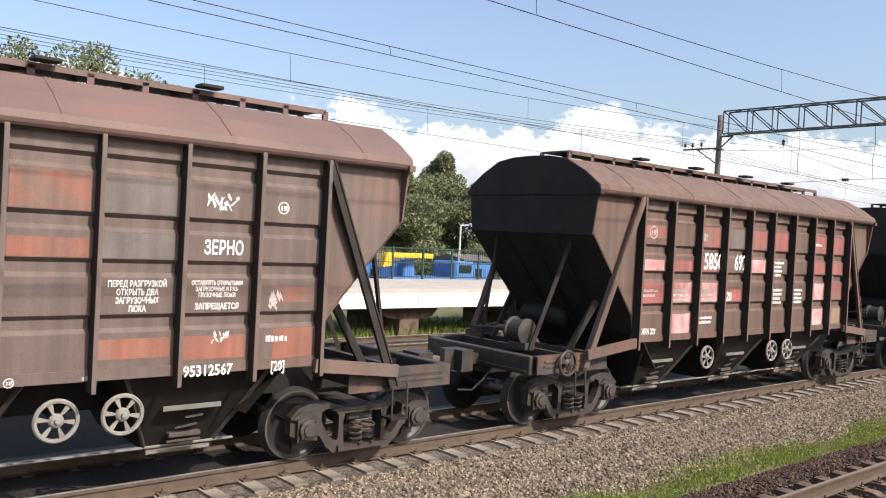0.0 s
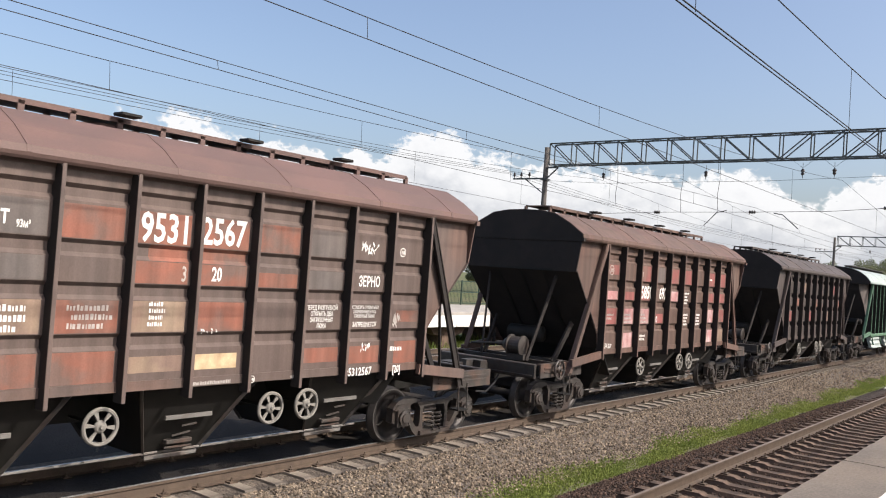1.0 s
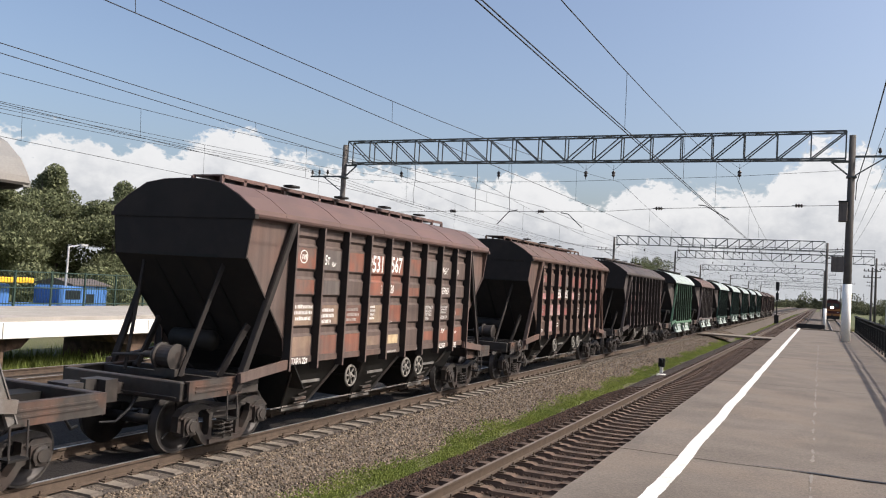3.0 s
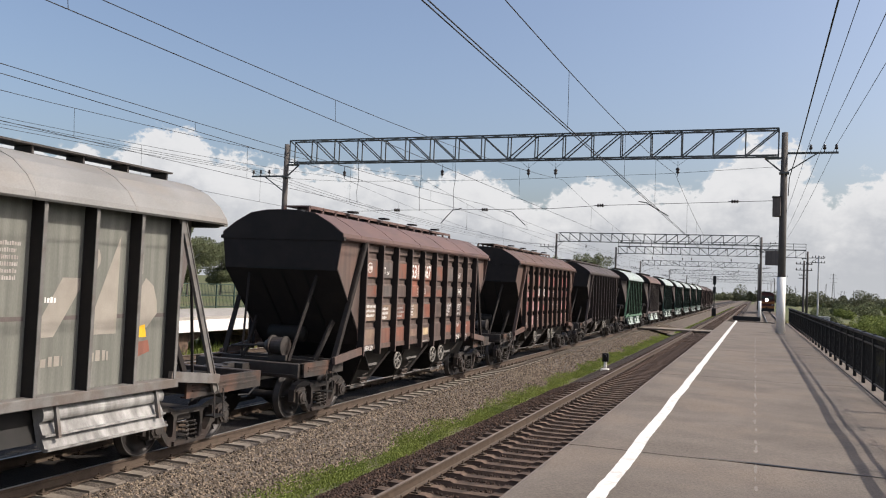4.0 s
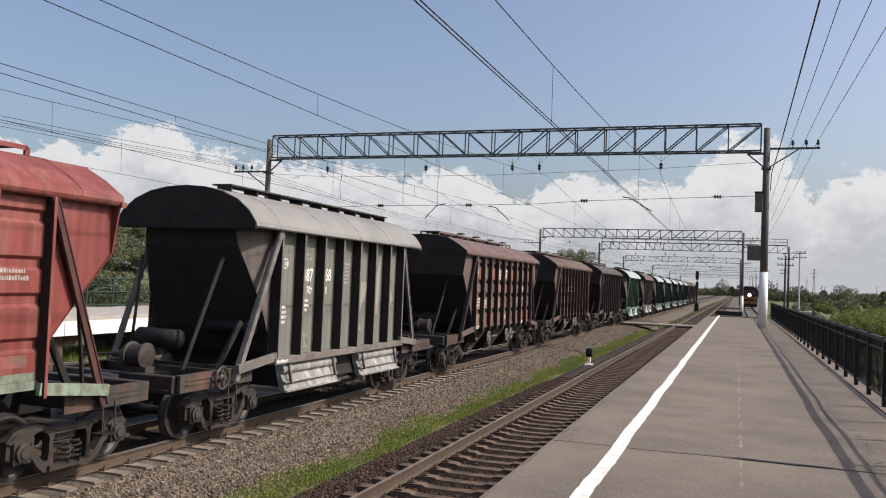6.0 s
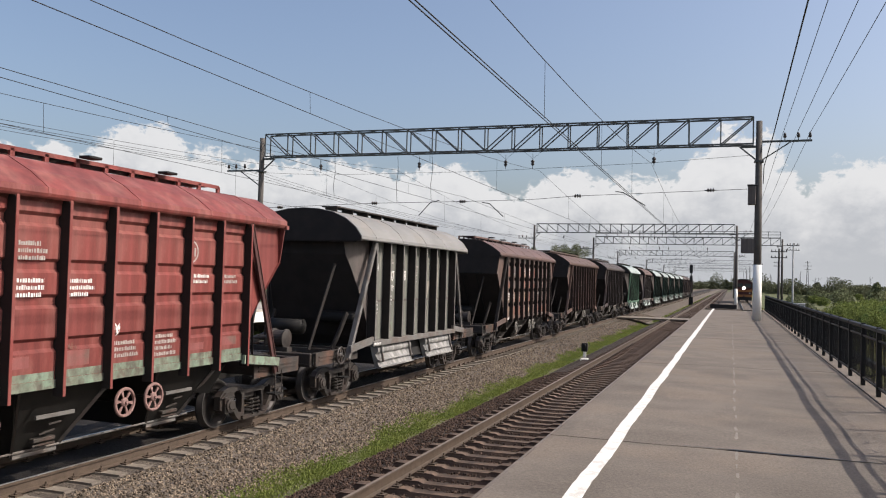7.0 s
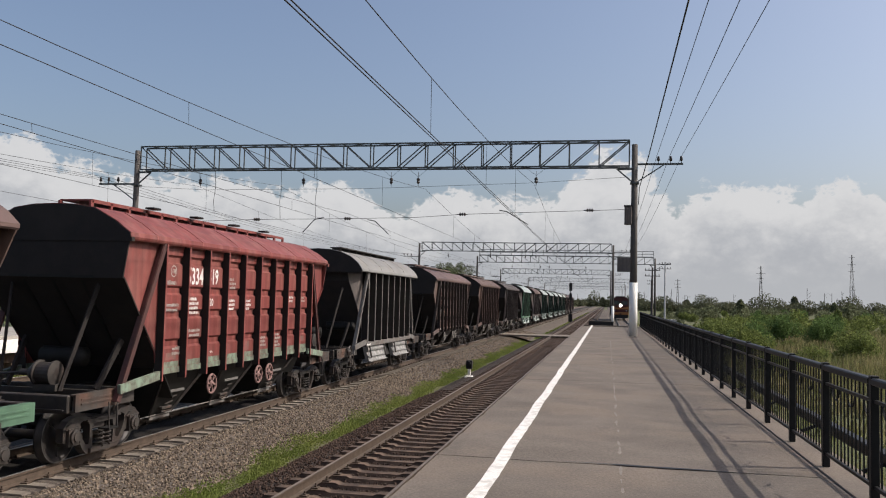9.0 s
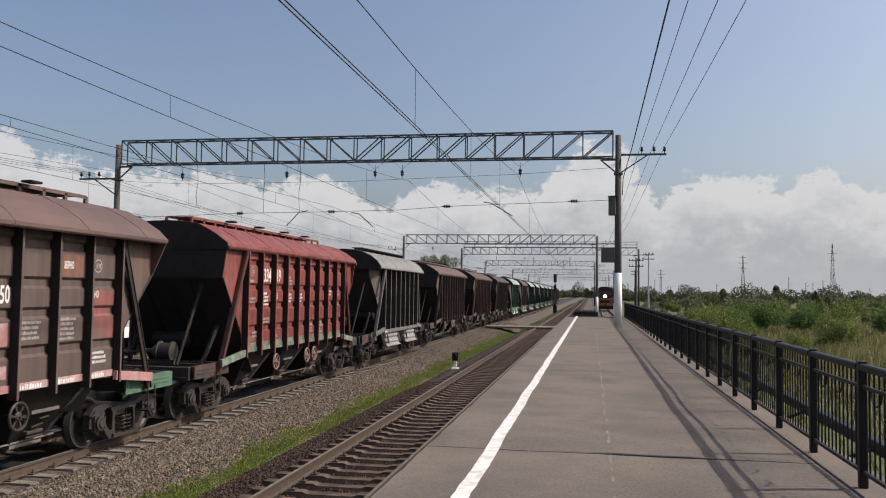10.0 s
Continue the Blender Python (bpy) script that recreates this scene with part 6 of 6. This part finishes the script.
def buffer_stop():
    e = tagged(new("buffer_stop"), "dark steel buffer stop at the platform's end", "buffer stop")
    part("frame", add_bar(add_bar(bmesh.new(), (-0.76, 0, -0.1), (-0.76, -1.2, 1.1), 0.16), (0.76, 0, -0.1), (0.76, -1.2, 1.1), 0.16), M["dark"], e)
    part("beam", box(-1.2, 1.2, -1.4, -1.15, 0.85, 1.25, 0.02), M["dark"], e)
    e.matrix_basis = pose(-0.7, 84, 0)


def pylon(x, y, h):
    e = tagged(new("pylon"), "distant lattice power pylon", "pylon", "far pylons")
    bm = bmesh.new()
    for sx in (-1, 1):
        for sy in (-1, 1):
            add_bar(bm, (sx * h * 0.045, sy * h * 0.045, -1), (sx * 0.3, sy * 0.3, h), 0.35)
    for i in range(9):
        z, z2 = h * i / 9, h * (i + 1) / 9
        w, w2 = h * 0.045 * (1 - i / 9) + 0.3, h * 0.045 * (1 - (i + 1) / 9) + 0.3
        add_bar(bm, (-w, -w, z), (w2, -w2, z2), 0.22)
        add_bar(bm, (w, -w, z), (-w2, -w2, z2), 0.22)
    part("lattice", bm, M["pole"], e)
    for z, w in ((h * 0.95, 4.5), (h * 0.82, 6.5), (h * 0.70, 5)):
        part("cross_arm", box(-w, w, -0.3, 0.3, z, z + 0.4), M["pole"], e)
    e.matrix_basis = pose(x, y, GROUND_Z)


dwarf_signal()
mast_signal(-6.6, 150)
board(1.75, 100)
relay_cabinet()
line_pole(8.6, 133, 9.6, False)
line_pole(5.2, 104, 7.5)
line_pole(9.4, 190, 8.5)
buffer_stop()
pylon(390, 1450, 92)
pylon(215, 1250, 62)
pylon(120, 1500, 48)


# ---- woods, bushes and the yard across the tracks ----
def leaf_cloud(n, shape, size, seed):
    """Small bent leaf clumps scattered in and on a set of blobs; gaps stay open."""
    rng = np.random.default_rng(seed)
    k = rng.integers(0, len(shape), n)
    c = np.array([s[:3] for s in shape])[k]
    r = np.array([s[3:] for s in shape])[k]
    d = rng.normal(size=(n, 3))
    d /= np.linalg.norm(d, axis=1)[:, None]
    p = c + d * r * (rng.random(n) ** 0.35)[:, None]
    a = rng.normal(size=(n, 3))
    a /= np.linalg.norm(a, axis=1)[:, None]
    b = np.cross(a, rng.normal(size=(n, 3)))
    b /= np.linalg.norm(b, axis=1)[:, None]
    s = size * rng.uniform(0.5, 1.3, n)[:, None]
    v = np.stack([p - a * s, p + b * s * 0.55 + a * s * 0.1, p + a * s, p - b * s * 0.55], 1)
    f = np.arange(4 * n).reshape(n, 4)
    return v.reshape(-1, 3).tolist(), f.tolist()


def crown(name, n, shape, size, seed, mat, parent):
    v, f = leaf_cloud(n, shape, size, seed)
    me = bpy.data.meshes.new(name)
    me.from_pydata(v, [], f)
    me.materials.append(mat)
    return put(name, me, parent)


def tree(label, h, w, n, size, seed, mat, group, trunk=0.18):
    rnd = random.Random(seed)
    e = tagged(new("tree"), label, "tree", group)
    bm = bmesh.new()
    add_lathe(bm, [(trunk, -0.3), (trunk * 0.75, h * 0.3), (trunk * 0.4, h * 0.65), (0.02, h * 0.95)], Matrix.Identity(4), 8)
    shape = []
    for i in range(14):
        z = h * (0.28 + 0.68 * i / 14)
        k = math.sin(math.pi * min(1.0, (0.12 + 0.86 * i / 14))) ** 0.7
        a = rnd.uniform(0, 6.28)
        rr = w * 0.5 * k
        x, y = rr * 0.6 * math.cos(a), rr * 0.6 * math.sin(a)
        shape.append((x, y, z, rr * 0.62, rr * 0.62, h * 0.10))
        add_bar(bm, (0, 0, z - h * 0.1), (x, y, z), trunk * 0.35, None, 5)
    part("trunk", bm, M["bark"], e)
    crown("crown", n, shape, size, seed, mat, e)
    return e


def bush(label, h, w, n, size, seed, mat, group):
    rnd = random.Random(seed)
    e = tagged(new("bush"), label, "bush", group)
    bm = bmesh.new()
    shape = []
    for i in range(9):
        a, r = rnd.uniform(0, 6.28), rnd.uniform(0, 0.36) * w
        z = h * rnd.uniform(0.3, 0.8) * (1 - 0.5 * r / (0.5 * w))
        shape.append((r * math.cos(a), r * math.sin(a), z, w * 0.2, w * 0.2, h * 0.24))
        add_bar(bm, (0, 0, -0.2), (r * math.cos(a), r * math.sin(a), z), 0.04, None, 5)
    part("stem", bm, M["bark"], e)
    crown("foliage", n, shape, size, seed, mat, e)
    return e


rnd = random.Random(21)
bushes = [bush("bright green willow bush on the meadow", 2.6, 3.4, 4200, 0.075, 71, M["leaf"], "meadow bushes"),
          bush("dark green dense bush on the meadow", 3.2, 4.2, 5000, 0.085, 72, M["leaf_dark"], "meadow bushes"),
          bush("low bright green shrub on the meadow", 1.5, 2.6, 2600, 0.06, 73, M["leaf"], "meadow bushes")]
for b, p in zip(bushes, ((19.0, 72.0), (26.0, 80.0), (9.0, 48.0))):
    b.matrix_basis = pose(p[0], p[1], -0.72)
spots = [(17.0, 62), (33.0, 76), (13.0, 58), (11.0, 74), (20.0, 84), (26.0, 92), (15.0, 88), (24.0, 100), (34.0, 96), (13.0, 108), (20.0, 118), (31.0, 112), (42.0, 120), (16.0, 44), (38.0, 86), (9.5, 84)]
for i, (x, y) in enumerate(spots):
    copy_thing(bushes[i % 3], pose(x, y, -0.72, 0, 0, rnd.uniform(0, 360)))
for i in range(70):
    y = rnd.uniform(60, 420)
    copy_thing(bushes[rnd.choice((0, 0, 1))], pose(9 + (y - 60) * rnd.uniform(0.05, 0.42), y, -0.72 + rnd.uniform(-0.3, 0.3), 0, 0, rnd.uniform(0, 360)))


def far_wood(name, y_of, x0, x1, n, h, seed, label, mat, size, per=330):
    """A far belt of trees, clump by clump, with an uneven top and single bare trunks."""
    rng = random.Random(seed)
    bm = bmesh.new()
    shape = []
    for i in range(n):
        x = x0 + (x1 - x0) * (i + rng.random()) / n
        y = y_of(x) + rng.uniform(-18, 18)
        hh = h * rng.choice((0.5, 0.65, 0.75, 0.85, 1.0, 1.25)) * rng.uniform(0.8, 1.15)
        shape.append((x, y, GROUND_Z + hh * 0.40, h * 0.55, h * 0.55, hh * 0.48))
        if rng.random() < 0.12:
            shape.append((x, y, GROUND_Z + hh * 0.8, h * 0.2, h * 0.2, hh * 0.35))
        if h > 7 and rng.random() < 0.35:
            t = hh * rng.uniform(1.1, 1.6)
            add_bar(bm, (x, y, 0), (x + rng.uniform(-0.4, 0.4), y, t), 0.16)
            for k in range(3):
                add_bar(bm, (x, y, t * (0.6 + 0.13 * k)), (x + rng.uniform(-1.8, 1.8), y, t * (0.72 + 0.13 * k)), 0.07)
    v, f = leaf_cloud(n * per, shape, size, seed)
    me = bpy.data.meshes.new(name)
    me.from_pydata(v, [], f)
    me.materials.append(mat)
    e = tagged(new(name, me), label, "wood", kind="stuff")
    part("bare_trunks", bm, M["bark"], e)


far_wood("far_wood", lambda x: 470 - 0.55 * x, 14, 330, 130, 8.5, 5, "distant belt of dull green trees with bare trunks", M["leaf_far"], 0.48, 700)
far_wood("far_wood", lambda x: 700 + 0.2 * x, -260, 30, 70, 11, 6, "distant dark trees beyond the tracks", M["leaf_far"], 0.7, 600)
far_wood("thicket", lambda x: 190 + 0.8 * x, 18, 190, 90, 4.2, 8, "scrubby green thicket across the meadow", M["leaf_yard"], 0.27, 800)
far_wood("thicket", lambda x: 105 + 1.1 * x, 14, 110, 70, 2.9, 9, "scrubby bright green thicket on the meadow", M["leaf"], 0.17, 900)
far_wood("thicket", lambda x: 78 + (x - 6) * 16, 8.2, 15, 60, 2.0, 31, "rough olive scrub along the line past the platform", M["leaf_yard"], 0.13, 700)
far_wood("thicket", lambda x: 52 + 1.4 * x, 10, 46, 26, 1.1, 10, "low scrub of young willows near the fence", M["leaf"], 0.10, 1100)

TREE_GROUP = "trees behind the far platform"
t1 = tree("tall dense poplar behind the yard", 12.0, 8.5, 22000, 0.15, 81, M["leaf_yard"], TREE_GROUP)
t2 = tree("broad leafy tree with an uneven crown", 9.8, 9.0, 20000, 0.15, 82, M["leaf_yard"], TREE_GROUP)
t3 = tree("thin-leaved birch with gaps in its crown", 15.8, 12.0, 11000, 0.15, 83, M["leaf_yard"], TREE_GROUP, 0.22)
t1.matrix_basis, t2.matrix_basis, t3.matrix_basis = pose(-62, 50.5, GROUND_Z), pose(-66, 56, GROUND_Z), pose(-58, 17.5, GROUND_Z)
for i, (x, y) in enumerate(((-64, 40), (-60, 44.5), (-68, 47), (-60, 57), (-64, 63), (-70, 70), (-74, 80), (-66, 34), (-70, 27), (-78, 92), (-84, 108), (-90, 125), (-80, 60), (-72, 52), (-98, 150), (-105, 180))):
    copy_thing((t1, t2)[i % 2], pose(x, y, GROUND_Z, 0, 0, 47 * i))
for x, y, z in ((-62, 12, -0.6), (-60, 21, -2.5), (-75, 130, -2), (-70, 150, -3), (-40, 200, -4), (-38, 215, -3), (-45, 240, -2), (-60, 260, -2)):
    copy_thing(t3, pose(x, y, z, 0, 0, x * 7))
yard_bush = bush("dense green hedge bush behind the yard", 3.8, 6.5, 3600, 0.16, 74, M["leaf_yard"], "yard hedge")
yard_bush.matrix_basis = pose(-52, 42, GROUND_Z)
for x, y in ((-53, 36), (-51, 47), (-54, 52), (-52, 58), (-54, 30), (-52, 25), (-56, 65)):
    copy_thing(yard_bush, pose(x, y, GROUND_Z, 0, 0, 31 * y))


def shed(x, y, w, l, h, label):
    e = tagged(new("shed"), label, "shed", "blue sheds")
    part("wall", box(-w / 2, w / 2, -l / 2, l / 2, GROUND_Z, h, 0.02), M["blue"], e)
    part("roof", prism([(-w / 2 - 0.15, h), (w / 2 + 0.15, h), (w / 2 + 0.15, h + 0.08), (0, h + 0.4), (-w / 2 - 0.15, h + 0.08)], -l / 2 - 0.15, l / 2 + 0.15, "y"), M["slate"], e)
    for k in np.arange(-l / 2 + 0.4, l / 2, 0.5):
        part("batten", box(w / 2, w / 2 + 0.03, k, k + 0.04, GROUND_Z, h), M["blue"], e)
    part("window", box(w / 2 + 0.031, w / 2 + 0.05, -0.3, 0.3, h - 1.1, h - 0.5), M["glass"], e)
    e.matrix_basis = pose(x, y, 0)


shed(-42, 37.0, 3, 2.6, 1.6, "small blue painted shed with a dark roof")
shed(-40, 27.0, 3, 4.6, 1.55, "long blue painted site cabin")
shed(-41, 20.0, 3, 5.5, 1.6, "long blue painted site cabin")


def truck_crane():
    e = tagged(new("truck_crane"), "blue truck with a yellow crane jib laid flat", "truck")
    part("cab", box(-1.1, 1.1, 1.6, 3.2, 0.4, 1.9, 0.12), M["blue"], e)
    part("windscreen", box(1.1, 1.12, 1.9, 2.9, 1.2, 1.7), M["glass"], e)
    part("chassis", box(-1.0, 1.0, -3.2, 1.6, 0.2, 0.6, 0.03), M["dark"], e)
    part("deck", box(-1.1, 1.1, -3.2, 1.4, 0.6, 0.9, 0.03), M["blue"], e)
    j = part("jib", box(0.8, 1.2, -3.6, -0.2, 2.02, 2.32, 0.05), M["yellow"], e)
    part("jib_head", prism([(-3.9, 1.5), (-3.3, 1.6), (-3.3, 2.3), (-3.7, 2.2)], 0.72, 1.22, "x"), M["yellow"], j)
    part("slew_cab", box(-0.6, 0.6, -1.9, -1.1, 0.9, 1.95, 0.08), M["blue"], e)
    for y in (-2.5, -1.3, 2.4):
        for x in (-1.0, 0.85):
            part("wheel", lathe([(0.5, 0), (0.5, 0.28)], pose(x, y, 0.1, 0, 90, 0), 16), M["dark"], e)
    e.matrix_basis = pose(-38.5, 30.6, -0.25)
    return e


truck_crane()


def street_lamp(x, y, h):
    e = tagged(new("street_lamp"), "white steel street lamp with a short arm", "lamp", "street lamps")
    part("mast", lathe([(0.08, GROUND_Z), (0.055, h)], segs=10), M["pale_metal"], e)
    part("arm", bar((0, 0, h - 0.05), (0.25, 0.6, h + 0.08), 0.06), M["pale_metal"], e)
    part("head", box(0.15, 0.4, 0.5, 1.0, h + 0.03, h + 0.14, 0.02), M["pale_metal"], e)
    e.matrix_basis = pose(x, y, 0)


street_lamp(-38, 33.0, 3.9)
street_lamp(-33, 60.0, 4.5)


# ---- clouds: a far ring of cumulus low over the horizon ----
def cloud_material():
    m = bpy.data.materials.new("cumulus")
    m.use_nodes = True
    n, l = m.node_tree.nodes, m.node_tree.links
    n.clear()
    uv = n.new("ShaderNodeUVMap")
    uv.uv_map = "UVMap"
    sep = n.new("ShaderNodeSeparateXYZ")
    l.new(uv.outputs[0], sep.inputs[0])
    co = n.new("ShaderNodeTexCoord")

    def nz(scale, detail, rough=0.6):
        mp = n.new("ShaderNodeMapping")
        mp.inputs["Scale"].default_value = (scale, scale, scale * 1.4)
        l.new(co.outputs["Object"], mp.inputs[0])
        t = n.new("ShaderNodeTexNoise")
        t.inputs["Scale"].default_value, t.inputs["Detail"].default_value, t.inputs["Roughness"].default_value = 1.0, detail, rough
        l.new(mp.outputs[0], t.inputs["Vector"])
        return t.outputs["Fac"]

    def math_(op, a, b=None, c=None):
        x = n.new("ShaderNodeMath")
        x.operation = op
        for i, v in enumerate((a, b, c)):
            if v is None:
                continue
            if isinstance(v, (int, float)):
                x.inputs[i].default_value = v
            else:
                l.new(v, x.inputs[i])
        return x.outputs[0]

    def rng(v, a, b, c=0.0, d=1.0, smooth=True):
        x = n.new("ShaderNodeMapRange")
        x.interpolation_type = "SMOOTHSTEP" if smooth else "LINEAR"
        for i, q in enumerate((a, b, c, d)):
            x.inputs[i + 1].default_value = q
        l.new(v, x.inputs[0])
        return x.outputs[0]

    v = sep.outputs[1]
    big, fine = nz(0.0055, 7.0, 0.54), nz(0.02, 5.0, 0.5)
    puff = math_("SUBTRACT", 1.0, math_("MULTIPLY", math_("ABSOLUTE", math_("SUBTRACT", nz(0.013, 5.0, 0.55), 0.5)), 4.0))
    top = math_("ADD", math_("ADD", math_("MULTIPLY", math_("SUBTRACT", big, 0.5), 0.5), math_("MULTIPLY", math_("SUBTRACT", fine, 0.5), 0.2)), math_("MULTIPLY", math_("SUBTRACT", puff, 0.7), 0.17))
    depth = math_("SUBTRACT", math_("ADD", top, 0.95), v)
    mask = rng(depth, 0.0, 0.09)
    core = rng(math_("ADD", depth, math_("MULTIPLY", math_("SUBTRACT", nz(0.0048, 6.0), 0.5), 0.9)), 0.05, 0.80)
    haze = rng(v, 0.0, 0.55, 1.0, 0.0)
    mixc = n.new("ShaderNodeMix")
    mixc.data_type = "RGBA"
    mixc.inputs[6].default_value = (0.93, 0.955, 0.965, 1)
    mixc.inputs[7].default_value = (0.585, 0.625, 0.675, 1)
    l.new(core, mixc.inputs[0])
    mix2 = n.new("ShaderNodeMix")
    mix2.data_type = "RGBA"
    mix2.inputs[7].default_value = (0.68, 0.72, 0.75, 1)
    l.new(mixc.outputs[2], mix2.inputs[6])
    l.new(math_("MULTIPLY", haze, 0.6), mix2.inputs[0])
    em = n.new("ShaderNodeEmission")
    l.new(mix2.outputs[2], em.inputs[0])
    em.inputs[1].default_value = 0.80
    tr = n.new("ShaderNodeBsdfTransparent")
    ms = n.new("ShaderNodeMixShader")
    alpha = math_("MAXIMUM", math_("MULTIPLY", mask, 0.95), math_("MULTIPLY", haze, 0.85))
    l.new(alpha, ms.inputs[0])
    l.new(tr.outputs[0], ms.inputs[1])
    l.new(em.outputs[0], ms.inputs[2])
    out = n.new("ShaderNodeOutputMaterial")
    l.new(ms.outputs[0], out.inputs[0])
    return m


# tops of the cumulus: degrees to the left of the tracks, degrees above the horizon
TOPS = [(-180, 8), (-60, 8), (-25, 6.6), (-18, 7.0), (-15, 9.2), (-12, 8.4), (-9, 9.0), (-6, 8.2), (-4.5, 6.9), (-2, 11.0), (0.8, 11.4), (3.5, 8.0), (8, 8.0), (12, 7.8), (14.3, 6.4), (18.4, 8.6), (20, 8.4), (25, 8.6),
        (30.6, 8.4), (35.9, 9.4), (38.3, 11.2), (41, 10.2), (43.4, 8.8), (47, 8.6), (50.5, 9.6), (52.2, 8.6), (55, 10.0), (58.7, 9.6), (64, 8.5), (74.5, 10.8), (78, 10.4), (90, 9), (180, 8)]


def clouds():
    bm = bmesh.new()
    uvl = bm.loops.layers.uv.new("UVMap")
    R, n, m = 3200.0, 720, 10
    az = [-180 + 360 * i / n for i in range(n)]
    tops = np.interp(az, [a for a, _ in TOPS], [b for _, b in TOPS])
    cols = []
    for a, t in zip(az, tops):
        c = []
        for j in range(m + 1):
            v = 1.5 * j / m
            c.append((bm.verts.new((-R * math.sin(radians(a)), R * math.cos(radians(a)), R * math.tan(radians(0.95 * t * v)) - (40 if j == 0 else 0))), v))
        cols.append(c)
    for i in range(n):
        a, b = cols[i], cols[(i + 1) % n]
        for j in range(m):
            f = bm.faces.new((a[j][0], b[j][0], b[j + 1][0], a[j + 1][0]))
            for lp, (u, v) in zip(f.loops, ((i, a[j][1]), (i + 1, b[j][1]), (i + 1, b[j + 1][1]), (i, a[j + 1][1]))):
                lp[uvl].uv = (u / n, v)
    ob = part("backdrop", bm, cloud_material())
    structure(ob, "bank of white cumulus clouds low over the horizon", "sky")


clouds()


# ---- what moves ----
def run(t):
    """Metres that the train has gone at t seconds."""
    return 5.563 * t - 0.044 * t * t + 0.0004 * t ** 3


def motions():
    for e, y in TRAIN:
        walk(e, [(0.5 * i, pose(X_FAR, y + run(0.5 * i), 0)) for i in range(21)])
    for w, (x, y, z) in WHEELSETS:
        walk(w, [(0.1 * i, pose(x, y, z, -math.degrees(run(0.1 * i) / 0.475))) for i in range(101)])
    walk(loco, [(0.5 * i, pose(X_FOURTH, 155 + 5.2 * (10 - 0.5 * i), 0)) for i in range(21)])


motions()
